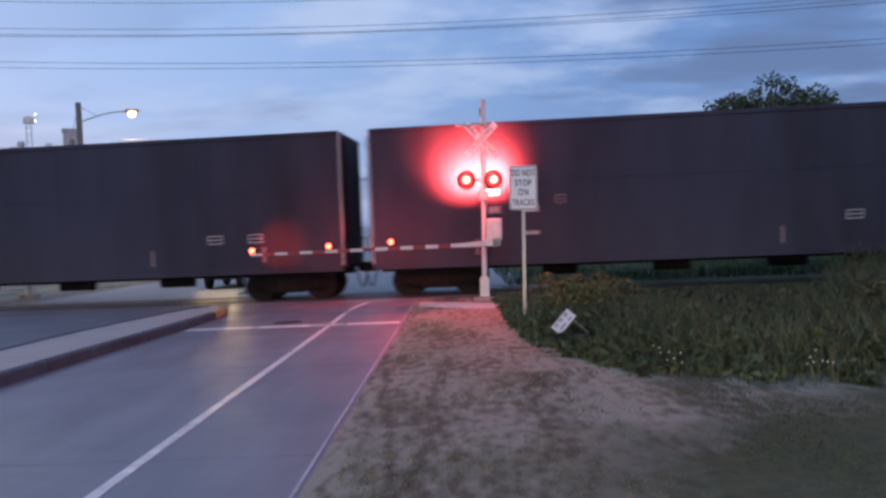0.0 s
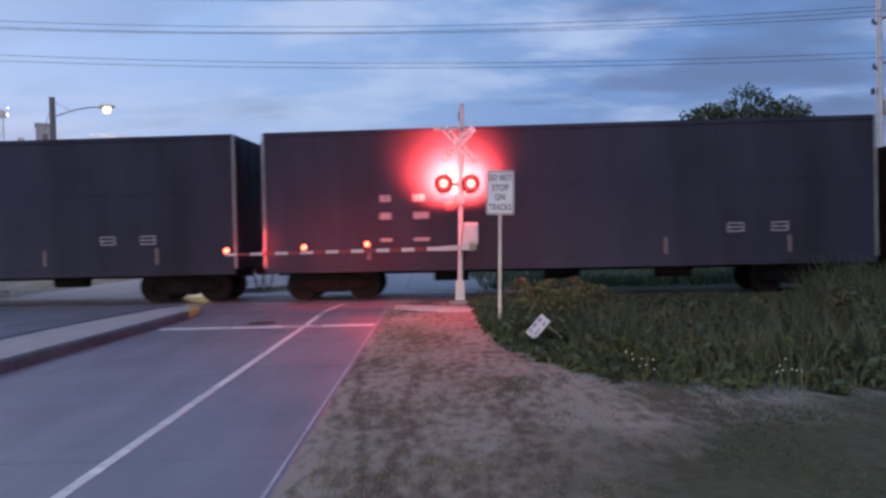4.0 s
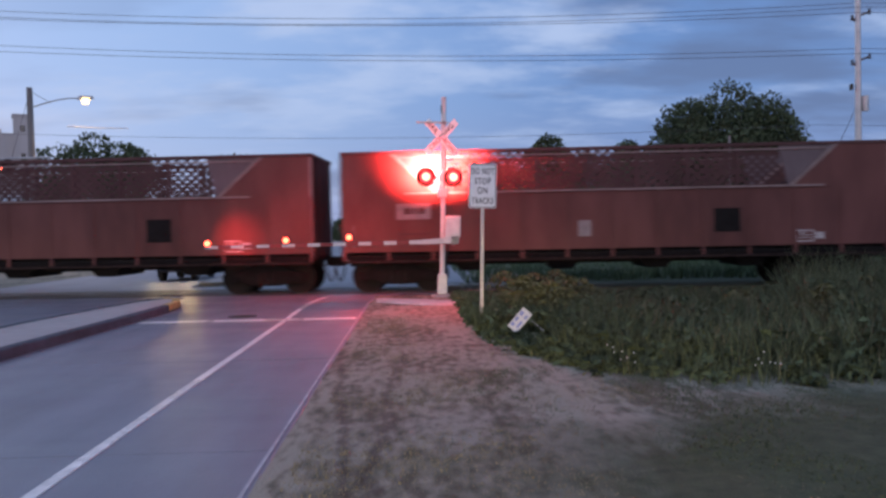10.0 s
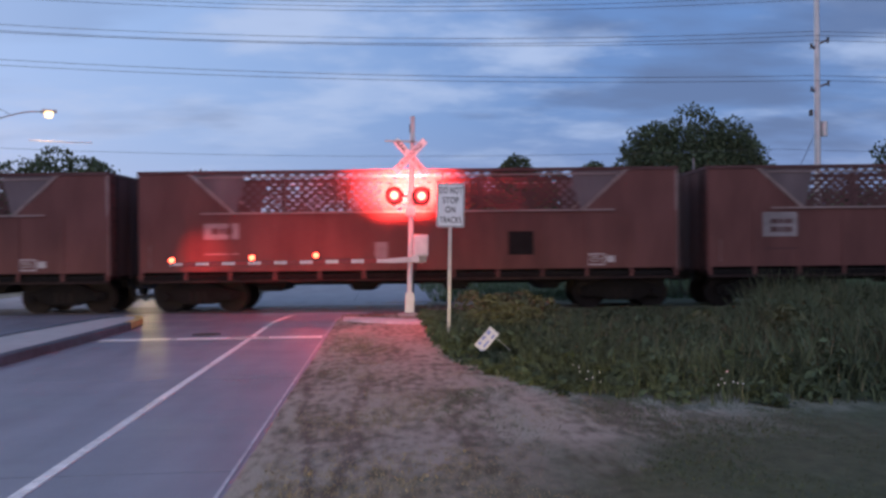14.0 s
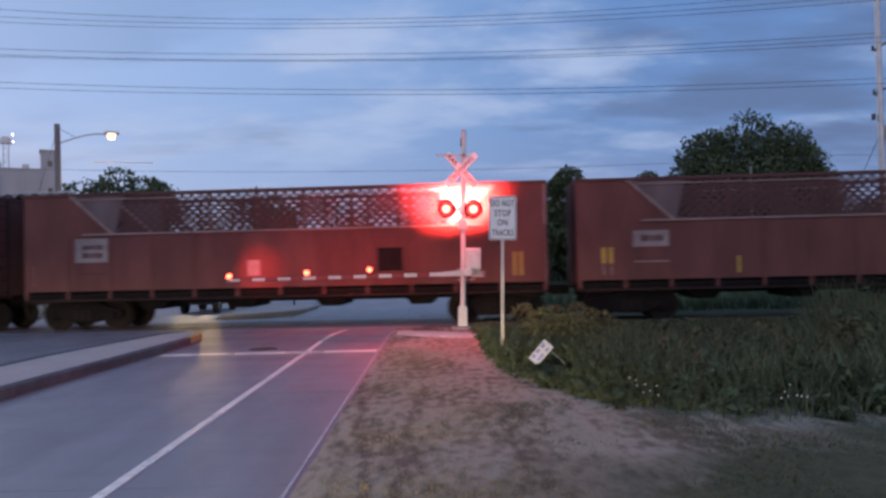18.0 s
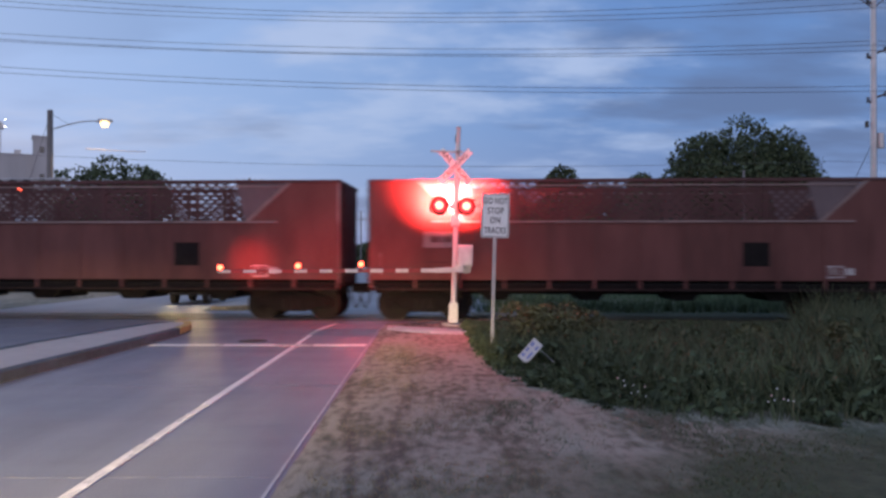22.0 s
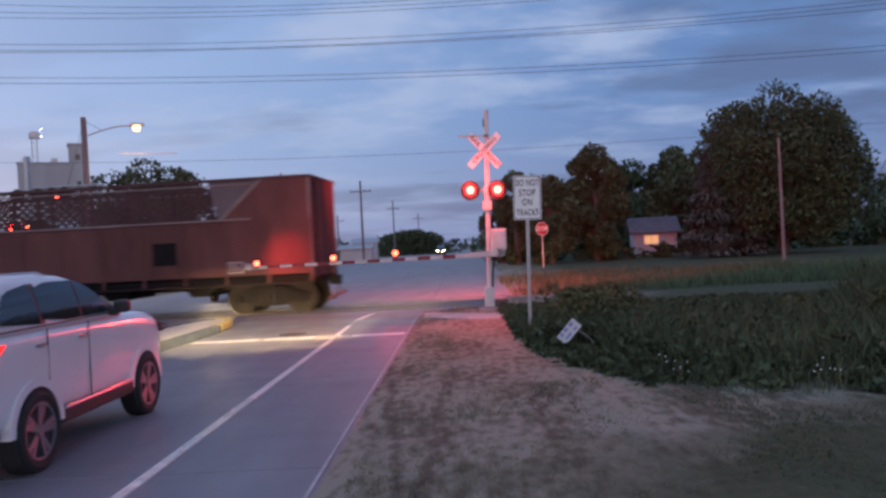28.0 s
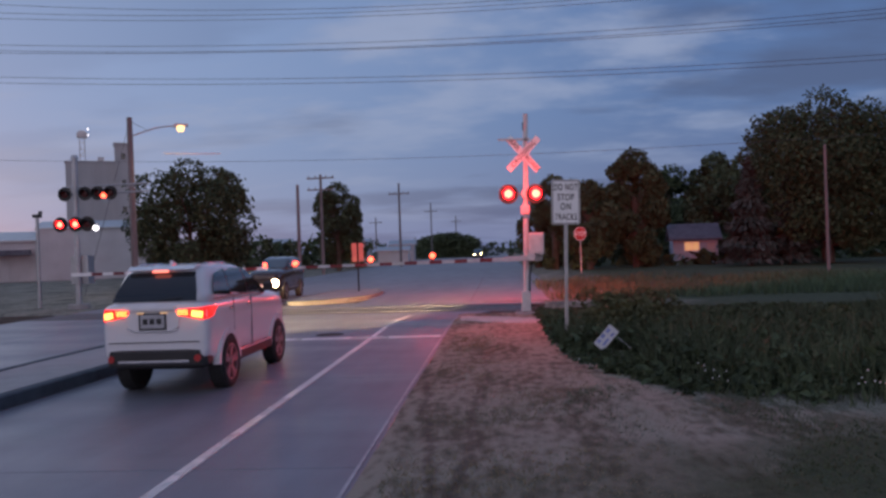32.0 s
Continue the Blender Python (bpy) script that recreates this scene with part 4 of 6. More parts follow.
def train_pose(s):
    c = math.cos(radians(TRACK))
    return pose(s, track_y(s), 0.0, 0, 0, TRACK)

# ---- crossing signal with gate ----
def disc(b, c, r, d, n=24):
    """A short drum that faces -y, its front at c."""
    return b.tube(c, (c[0], c[1] + d, c[2]), r, n=n)


def flasher(parent, x, z, face, lit, y=0.0, r=0.25):
    """Round backing, hood and lens; face -1 looks towards -y."""
    bk = part("background", Build().tube((x, y, z), (x, y - face * 0.02, z), r, n=28), M_BLACK, parent, "round black backing plate")
    part("housing", Build().tube((x, y - face * 0.02, z), (x, y - face * 0.16, z), 0.13, 0.10, 20), M_BLACK, bk)
    hood = Build()
    n = 14
    ring = [(math.cos(a), math.sin(a)) for a in [radians(-25 + 230 * i / n) for i in range(n + 1)]]
    v = [(x + c * 0.165, y, z + s * 0.165) for c, s in ring] + [(x + c * 0.165, y + face * (0.10 + 0.18 * max(0, s)), z + s * 0.165) for c, s in ring]
    v += [(p[0] * 1 + (p[0] - x) * 0.04, p[1], p[2] + (p[2] - z) * 0.04) for p in v]
    k = n + 1
    f = [(i, i + 1, k + i + 1, k + i) for i in range(n)] + [(2 * k + i, 3 * k + i, 3 * k + i + 1, 2 * k + i + 1) for i in range(n)] + [(k + i, k + i + 1, 3 * k + i + 1, 3 * k + i) for i in range(n)]
    part("hood", hood.add(v, f), M_BLACK, bk)
    lens = Build()
    rows = [(0.0, 0.135), (0.025, 0.125), (0.045, 0.095), (0.055, 0.05)]
    core = Build()
    for k, ((d0, r0), (d1, r1)) in enumerate(zip(rows, rows[1:])):
        (core if k == 2 else lens).tube((x, y + face * d0, z), (x, y + face * d1, z), r0, r1, 24, caps=False)
    core.tube((x, y + face * 0.054, z), (x, y + face * 0.056, z), 0.05, 0.05, 24)
    part("lens", lens, lit, bk, "lit red lens" if lit is G_RED else "", smooth=True)
    part("lens_center", core, M_LENS if lit is M_LENS else G_CORE, bk, smooth=True)


def build_signal():
    s = thing("crossing_signal", "railroad crossing mast with lit red flashers and lowered gate", "crossing signal", (0.66, 21.0, 0), tilt=(0, 1.6))
    part("footing", Build().tube((0, 0, -0.3), (0, 0, 0.05), 0.3, n=20), M_CONC2, s, bevel=0.02)
    part("pedestal", Build().prism([(-0.13, 0.07), (0.13, 0.07), (0.12, 0.3), (0.12, 0.55), (0.085, 0.6), (-0.085, 0.6), (-0.12, 0.55), (-0.12, 0.3)], "y", -0.12, 0.12), M_ALU, s, "cast mast base", bevel=0.02)
    part("mast", Build().tube((0, 0, 0.07), (0, 0, 5.2), 0.067, 0.062, 18), M_ALU, s, "grey aluminium mast", smooth=False)
    part("mast_cap", Build().tube((0, 0, 5.2), (0, 0, 5.23), 0.075, 0.05, 18), M_ALU, s)
    # crossbuck
    cz = 4.17
    for k, (a, txt, y) in enumerate(((-45, "RAIL  ROAD", -0.085), (45, "CROSSING", -0.105))):
        m = Matrix.Translation((-0.06, y, cz)) @ Matrix.Diagonal((0.90, 1, 0.97, 1)) @ Euler((0, radians(-a), 0)).to_matrix().to_4x4()
        bl = part("crossbuck_blade", Build().box(-0.61, 0.61, -0.004, 0.004, -0.098, 0.098, m), M_SIGN, s, "white reflective blade with black capitals", bevel=0.01)
        part_m = m @ Matrix.Translation((0, -0.006, 0)) @ Euler((radians(90), 0, 0)).to_matrix().to_4x4()
        if k == 0:
            for q, w in ((-0.35, "RAIL"), (0.35, "ROAD")):
                letters("lettering", w, 0.178, M_INK, part_m @ Matrix.Translation((q, 0, 0)), bl, 1.05)
        else:
            letters("lettering", txt, 0.178, M_INK, part_m, bl, 1.12)
    part("bracket", Build().box(-0.08, 0.08, -0.08, 0.08, cz - 0.06, cz + 0.06), M_GALV, s)
    part("sign_arm", Build().box(-0.72, 0.12, -0.13, -0.10, 4.52, 4.57).box(-0.05, 0.05, -0.13, 0.08, 4.50, 4.59), M_GALV, s, "thin bracket arm above the crossbuck")
    part("wire_loop", Build().line([Vector((-0.07, -0.07, 5.0 - 0.03 * i)) for i in range(8)], 0.015), M_BLACK, s)
    # flasher arm, front and back pairs
    part("flasher_arm", Build().tube((-0.45, 0, 3.13), (0.28, 0, 3.13), 0.03, n=12).box(-0.1, 0.1, -0.1, 0.1, 3.03, 3.23), M_GALV, s)
    for x in (-0.45, 0.26):
        flasher(s, x, 3.13, -1, G_RED, -0.14)
        flasher(s, x, 3.13, 1, G_RED, 0.14)
    part("junction_box", Build().box(-0.13, 0.1, -0.13, 0.08, 2.6, 2.84), M_ALU, s, "pale junction box", bevel=0.015)
    # gate machine
    part("gate_machine", Build().box(0.06, 0.46, -0.2, 0.25, 1.55, 2.12), M_ALU, s, "pale grey gate mechanism housing", bevel=0.03)
    part("machine_cover", Build().box(0.1, 0.42, -0.215, -0.2, 1.6, 2.07), M_ALU, s, bevel=0.01)
    part("pivot", Build().tube((0.12, -0.34, 1.5), (0.12, 0.3, 1.5), 0.11, n=18), M_ALU, s)
    part("counterweight", Build().prism([(0.0, 1.42), (0.3, 1.36), (0.44, 1.40), (0.44, 1.66), (0.3, 1.66), (0.0, 1.58)], "y", 0.27, 0.36), M_ALU, s, bevel=0.02)
    part("conduit", Build().line([Vector((0.09, 0.05, 0.4)), Vector((0.1, 0.06, 1.0)), Vector((0.2, 0.05, 1.56))], 0.022, 8), M_TYRE, s)
    arm = part("gate_arm", Build().prism([(0.15, 1.40), (0.15, 1.55), (-0.55, 1.49), (-0.55, 1.37)], "y", -0.33, -0.27), M_ARMW, s, "lowered gate arm in red and white stripes", bevel=0.008)
    n, x0, x1 = 17, -0.55, -6.10
    for i in range(n):
        a, c = x0 + (x1 - x0) * i / n, x0 + (x1 - x0) * (i + 1) / n
        h = 0.05 - 0.018 * i / n
        d = 0.19 * (i + 0.5) / n
        part("stripe", Build().prism([(c + 0.001, 1.425 - h - d), (c + 0.001, 1.425 + h - d), (a - 0.001, 1.435 + h - d), (a - 0.001, 1.435 - h - d)], "y", -0.325, -0.275), M_REDS if i % 2 else M_ARMW, arm)
    for x, lit, dz in ((-6.05, G_REDS, -0.30), (-4.05, G_REDS, -0.20), (-2.43, G_REDS, -0.11)):
        lp = part("arm_lamp", Build().tube((x, -0.30, 1.52 + dz), (x, -0.30, 1.60 + dz), 0.035, n=12).box(x - 0.06, x + 0.06, -0.34, -0.26, 1.57 + dz, 1.65 + dz), M_BLACK, arm, "small red gate lamp")
        for f in (-1, 1):
            part("lens", Build().tube((x, -0.30 + f * 0.035, 1.645 + dz), (x, -0.30 + f * 0.075, 1.645 + dz), 0.072, 0.055, 16), lit, lp)


build_signal()


# ---- signs and posts ----
def build_stop_sign_plate():
    s = thing("warning_sign", "white do-not-stop-on-tracks sign on a square steel post", "road sign", (1.13, 14.1, 0), tilt=(0, 1.4))
    part("post", Build().box(-0.028, 0.028, -0.028, 0.028, -0.3, 2.62), M_GALV, s, "perforated square steel post", bevel=0.004)
    holes = Build()
    for i in range(60):
        z = 0.12 + i * 0.034
        holes.box(-0.006, 0.006, -0.0295, -0.0285, z, z + 0.011)
    tagged(part("perforation", holes, M_BLACK, s), kind="stuff")
    w, z0, z1, r = 0.246, 2.12, 2.90, 0.04
    pl = []
    for cx, cz, a0 in ((w - r, z1 - r, 0), (-w + r, z1 - r, 90), (-w + r, z0 + r, 180), (w - r, z0 + r, 270)):
        pl += [(cx + r * math.cos(radians(a0 + k * 22.5)), cz + r * math.sin(radians(a0 + k * 22.5))) for k in range(5)]
    plate = part("plate", Build().prism(pl, "y", -0.034, -0.030), M_SIGN, s)
    edge = Build()
    k = len(pl)
    c = Vector((0, (z0 + z1) / 2))
    inn = [((p[0]) * 0.955, c.y + (p[1] - c.y) * 0.972) for p in pl]
    inn2 = [((p[0]) * 0.90, c.y + (p[1] - c.y) * 0.938) for p in pl]
    v = [(p[0], -0.0355, p[1]) for p in inn] + [(p[0], -0.0355, p[1]) for p in inn2]
    edge.add(v, [(i, (i + 1) % k, k + (i + 1) % k, k + i) for i in range(k)])
    part("border", edge, M_INK, plate)
    up = Euler((radians(90), 0, 0)).to_matrix().to_4x4()
    for txt, z in (("DO NOT", 2.765), ("STOP", 2.59), ("ON", 2.425), ("TRACKS", 2.245)):
        letters("lettering", txt, 0.155, M_INK, Matrix.Translation((0, -0.037, z)) @ up, plate, 1.12, 0.001, 0.62 if len(txt) > 4 else 0.72)
    for z in (2.2, 2.82):
        part("bolt", Build().tube((0, -0.034, z), (0, -0.042, z), 0.009, n=8), M_GALV, plate)


build_stop_sign_plate()


def build_fallen_sign():
    s = thing("yard_sign", "small white and blue sign fallen aslant in the weeds", "sign", (1.66, 12.9, 0.26), 0)
    m = Euler((radians(-30), radians(-48), 0)).to_matrix().to_4x4()
    pl = part("panel", Build().box(-0.20, 0.20, -0.006, 0.006, -0.10, 0.10, m), M_METALW, s, "crumpled corrugated plastic panel")
    blue = mat("blue_print", (0.20, 0.24, 0.48), 0.5, var=0.2, bump=0)
    for k, (x, z, w, h) in enumerate(((-0.16, 0.05, 0.04, 0.03), (-0.02, 0.055, 0.05, 0.025), (0.14, 0.05, 0.05, 0.03), (-0.08, -0.045, 0.09, 0.02), (0.13, -0.05, 0.05, 0.02))):
        part("print_bar", Build().box(x * 0.75 - w * 0.75, x * 0.75 + w * 0.75, -0.0085, -0.0065, z - h, z + h, m), blue, pl)
    for x in (-0.12, 0.12):
        part("wire_leg", Build().tube(m @ Vector((x, 0, -0.13)), m @ Vector((x, 0, -0.42)), 0.004, n=6), M_GALV, s)


build_fallen_sign()


def build_stop_sign(at):
    s = thing("stop_sign", "red octagonal stop sign on a thin steel post", "road sign", at)
    part("post", Build().box(-0.03, 0.03, -0.03, 0.03, -0.3, 2.2), M_GALV, s)
    pl = [(0.41 * math.cos(radians(22.5 + 45 * i)), 2.45 + 0.44 * math.sin(radians(22.5 + 45 * i))) for i in range(8)]
    p = part("plate", Build().prism(pl, "y", -0.04, -0.034), M_SIGN, s)
    pl2 = [(x * 0.93, 2.45 + (z - 2.45) * 0.93) for x, z in pl]
    part("red_field", Build().prism(pl2, "y", -0.044, -0.0405), M_STOP, p)
    letters("lettering", "STOP", 0.36, M_SIGN, Matrix.Translation((0, -0.047, 2.45)) @ Euler((radians(90), 0, 0)).to_matrix().to_4x4(), p, 1.0, 0.001, 0.8)


build_stop_sign((5.05, 50.0, 0))


def post_sign(name, at, h, label, w=0.3, ph=0.6):
    s = thing(name, label, "road sign", at)
    part("post", Build().tube((0, 0, -0.3), (0, 0, h + 0.1), 0.035, n=8), M_UNDER, s)
    for a, c in ((-w / 2, -0.036), (0.036, w / 2)):
        part("plate", Build().box(a, c, -0.012, 0.012, h - ph, h), M_ORANGE, s, bevel=0.004)
    part("crosspiece", Build().box(-w / 2, w / 2, 0.013, 0.03, h - ph * 0.5 - 0.03, h - ph * 0.5 + 0.03), M_GALV, s)


post_sign("island_sign", (-5.95, 33.4, 0.1), 2.05, "orange two-part marker board on the median nose", 0.5, 0.78)


# far signal across the line, on a cantilever
def build_cantilever():
    s = thing("cantilever_signal", "cantilever crossing signal with lit red lamps across the line", "crossing signal", (-16.12, 29.6, 0))
    part("mast", Build().tube((0, 0, -0.2), (0, 0, 5.7), 0.11, 0.10, 16), M_GALV, s)
    part("footing", Build().tube((0, 0, -0.3), (0, 0, 0.15), 0.4, n=18), M_CONC2, s)
    for z in (4.32, 4.62):
        part("truss_chord", Build().tube((-0.5, 0, z), (2.9, 0, z + 0.05), 0.035, n=8), M_GALV, s)
    web = Build()
    for i in range(8):
        web.tube((0.2 + i * 0.33, 0, 4.34 if i % 2 else 4.64), (0.53 + i * 0.33, 0, 4.64 if i % 2 else 4.36), 0.015, n=6)
    part("truss_web", web, M_GALV, s)
    for x in (-0.35, 0.45, 0.95, 1.45):
        flasher(s, x, 4.35, -1, M_LENS, -0.15, 0.27)
    part("lit_lens", Build().tube((1.2, -0.2, 4.25), (1.2, -0.16, 4.25), 0.1, n=16), G_REDS, s)
    part("lower_arm", Build().tube((-0.8, 0, 3.2), (0.9, 0, 3.2), 0.035, n=8), M_GALV, s)
    for x, g in ((-0.56, G_RED), (0.05, G_RED), (0.50, M_LENS)):
        flasher(s, x, 3.2, -1, g, -0.15, 0.29)
    part("white_lamp", Build().tube((0.84, -0.2, 3.02), (0.84, -0.12, 3.02), 0.09, n=14), G_WHITE, s)
    part("bell", Build().tube((0, 0, 5.7), (0, 0, 5.85), 0.16, 0.1, 14), M_GALV, s)
    part("cabinet", Build().box(-0.35, 0.35, 0.1, 0.6, 0.9, 2.0), M_GALV, s, bevel=0.02)
    arm = part("gate_arm", Build().box(-0.1, 0.7, -0.32, -0.26, 1.2, 1.34), M_SIGN, s, "lowered striped gate arm")
    for i in range(16):
        a = 0.7 + i * 0.425
        part("stripe", Build().box(a, a + 0.423, -0.315, -0.265, 1.22, 1.32), M_SIGN if i % 2 else M_REDS, arm)
    for x in (2.3, 7.4):
        part("lens", Build().tube((x, -0.36, 1.42), (x, -0.30, 1.42), 0.07, 0.05, 12).box(x - 0.05, x + 0.05, -0.31, -0.25, 1.32, 1.47), G_REDS, arm)
    p = thing("slim_post", "slim grey post with a small lamp on top", "post", (-18.1, 30.3, 0))
    part("pole", Build().tube((0, 0, -0.3), (0, 0, 3.6), 0.07, 0.06, 12), M_GALV, p)
    part("head", Build().box(-0.14, 0.14, -0.1, 0.1, 3.55, 3.68).box(0.08, 0.2, -0.05, 0.05, 3.68, 3.8), M_BLACK, p)


build_cantilever()


# ---- poles and wires ----
def build_street_lamp():
    s = thing("street_lamp", "lit sodium street lamp on a weathered wooden pole", "street lamp", (-19.1, 40.8, 0), 24.0)
    part("pole", Build().tube((0, 0, -0.5), (-0.05, 0, 9.25), 0.19, 0.14, 14), M_WOOD, s, "grey weathered wooden pole")
    pts = [Vector((0.1 + 2.05 * k / 10, 0, 8.3 + 0.55 * math.sin(math.pi * 0.5 * k / 10))) for k in range(11)]
    part("arm", Build().line(pts, 0.035, 8), M_GALV, s)
    part("stay", Build().tube((0.1, 0, 9.0), (0.9, 0, 8.55), 0.012, n=6), M_WIRE, s)
    hd = part("lamp_head", Build().prism([(2.1, 8.80), (2.9, 8.86), (2.85, 8.98), (2.2, 8.98)], "y", -0.16, 0.16), M_GALV, s, bevel=0.03)
    part("bulb", Build().tube((2.5, 0, 8.86), (2.5, 0, 8.58), 0.22, 0.16, 16), G_SODIUM, hd, "glowing sodium bowl", smooth=True)
    part("guy_wire", Build().tube((-0.05, 0, 9.0), (-2.4, -1.0, 0), 0.012, n=6), M_WIRE, s)


build_street_lamp()


def utility_pole(at, h, arms, label, r=0.15, material=None, rz=TRACK, armw=1.2):
    s = thing("utility_pole", label, "utility pole", at, rz, "utility poles")
    part("pole", Build().tube((0, 0, -0.5), (0, 0, h), r, r * 0.72, 12), material or M_WOOD, s)
    for z in arms:
        a = part("crossarm", Build().box(-armw, armw, -0.07, 0.05, z - 0.06, z + 0.06), M_WOOD, s)
        for x in (-armw * 0.9, -armw * 0.4, armw * 0.4, armw * 0.9):
            part("insulator", Build().tube((x, 0, z + 0.06), (x, 0, z + 0.24), 0.045, 0.03, 8), M_INSUL, a)
    return s


def build_tall_pole():
    s = thing("utility_pole", "tall pale steel transmission pole with stand-off insulators", "utility pole", (22.1, 39.2, 0), TRACK, "utility poles")
    part("pole", Build().tube((0, 0, -0.5), (0.05, 0, 17.5), 0.17, 0.125, 16), M_GALV, s)
    arm = part("crossarm", Build().box(-1.45, 1.3, -0.1, 0.06, 14.98, 15.12), M_INSUL, s, "dark timber crossarm")
    for x in (-1.4, 1.25):
        part("brace", Build().tube((x * 0.75, -0.05, 15.0), (0.02, -0.05, 14.2), 0.03, n=6), M_INSUL, arm)
        part("insulator", Build().tube((x, 0, 14.72), (x, 0, 14.98), 0.06, 0.05, 8), M_INSUL, arm)
    for z in (14.9, 12.15, 9.95):
        for x, dz in ((0.62, 0.0), (-0.22, -0.3)):
            part("standoff", Build().tube((0, 0, z + dz - 0.22), (x, 0, z + dz), 0.05, 0.05, 8), M_INSUL, s)
            ins = Build()
            for k in range(5):
                ins.tube((x - 0.02, 0, z + dz - 0.12 + k * 0.06), (x - 0.02, 0, z + dz - 0.09 + k * 0.06), 0.085, 0.05, 10)
            part("insulator", ins, M_INSUL, s)
    part("transformer", Build().tube((0.36, 0, 7.25), (0.36, 0, 8.0), 0.17, n=16), M_GALV, s, "grey can transformer")
    part("switch_box", Build().box(-0.36, -0.24, -0.1, 0.1, 8.3, 8.6), M_BLACK, s)
    part("guy_wire", Build().tube((0, 0, 7.6), (-3.6, 0, 0), 0.015, n=6), M_WIRE, s)


build_tall_pole()


def wire(name, a, x_end, fit, y0=39.2, xr=22.0, r=0.0135, label="dark overhead electric cable strung between poles", x_right=60.0):
    """A sagging cable in a vertical plane along the line; fit is z at x = 22, -3 and -27.5."""
    xs = np.array([22.0, -3.0, -27.5])
    p = np.polyfit(xs, np.array(fit), 2)
    pts = []
    x = x_end
    while x < 22.0:
        pts.append(Vector((x, y0 + TS * (x - xr) + a, float(np.polyval(p, x)))))
        x += 3.0
    pts.append(Vector((22.0, y0 + a, float(np.polyval(p, 22.0)))))
    for k in range(1, 12):
        q = 22.0 + k * 4.0
        dz = -0.02 * (q - 22) * 2 + 0.0006 * (q - 22) ** 2
        pts.append(Vector((q, y0 + TS * (q - xr) + a, float(np.polyval(p, 22.0)) + dz)))
    return tagged(part(name, Build().line(pts, r, 5), M_WIRE), label, "cable", "overhead cables")


for k, f in enumerate(((14.95, 14.40, 16.32), (14.45, 14.10, 15.78), (14.1, 13.8, 15.4),
                       (12.60, 12.58, 14.05), (12.33, 12.23, 13.67), (12.0, 12.1, 13.48),
                       (10.35, 10.72, 12.25), (10.05, 10.42, 11.87))):
    wire("overhead_cable", -0.25 * (k % 3), -62.0, f)
wire("overhead_cable", 4.0, -62.0, (7.1, 6.98, 7.98), r=0.0105, label="thin dark low service cable along the line")

# the street lamp's bright streak, made as a pale bar
GLINT = Build().line([Vector((-18.0 + 0.276 * k, 42.33 + 0.107 * k, 7.505 - 0.02 * math.sin(math.pi * k / 10))) for k in range(11)], 0.03, 8)
tagged(part("cable_guard", GLINT, M_SIGN), "pale bar that stands in for the lamp's glint along a cable", "cable guard")
utility_pole((-15.2, 68.3, 0), 8.6, (8.3, 7.3), "wooden utility pole with crossarms beside the road")
utility_pole((-11.0, 89.3, 0), 9.4, (8.2,), "wooden utility pole with one crossarm")
utility_pole((-14.7, 58.2, 0), 6.9, (), "bare wooden pole with a cut top")
utility_pole((-22.8, 148.3, 0), 8.2, (7.2,), "distant wooden utility pole")
utility_pole((-12.5, 149.5, 0), 10.6, (9.0,), "distant wooden utility pole")
utility_pole((-10.0, 190, 0), 9.6, (8.4,), "distant wooden utility pole")
utility_pole((15.66, 39.3, 0), 6.15, (), "short weathered pole without crossarms in the grass", 0.085)

# ---- vehicles ----

def ring_loft(stations):
    """Loft of closed rings with equal point counts, capped at both ends."""
    b = Build()
    n = len(stations[0])
    f = []
    for j in range(len(stations) - 1):
        f += [(j * n + i, j * n + (i + 1) % n, (j + 1) * n + (i + 1) % n, (j + 1) * n + i) for i in range(n)]
    f += [tuple(range(n - 1, -1, -1)), tuple(range((len(stations) - 1) * n, len(stations) * n))]
    return b.add([p for s in stations for p in s], f)


def half_ring(y, pts, crown):
    """A ring across the car at y from (half width, z) pairs, bottom to top."""
    right = [(w, y, z) for w, z in pts]
    top = [(pts[-1][0] * 0.6, y, pts[-1][1] + crown * 0.8), (0, y, pts[-1][1] + crown), (-pts[-1][0] * 0.6, y, pts[-1][1] + crown * 0.8)]
    left = [(-w, y, z) for w, z in reversed(pts)]
    return right + top + left


GREEN = [(1.08, -0.752, 2.12, 0.748), (1.22, -0.690, 1.86, 0.722), (1.36, -0.605, 1.58, 0.688), (1.49, -0.515, 1.33, 0.650), (1.58, -0.435, 1.13, 0.612), (1.635, -0.345, 0.95, 0.552), (1.668, -0.18, 0.70, 0.43), (1.682, 0.06, 0.42, 0.20)]
WIDE = 0.885                     # this body is a narrow one


def green_at(z):
    """Rear y, front y and half width of the cabin at height z."""
    for a, c in zip(GREEN, GREEN[1:]):
        if z <= c[0]:
            k = (z - a[0]) / (c[0] - a[0])
            return [a[i] + (c[i] - a[i]) * k for i in (1, 2, 3)]
    return list(GREEN[-1][1:])


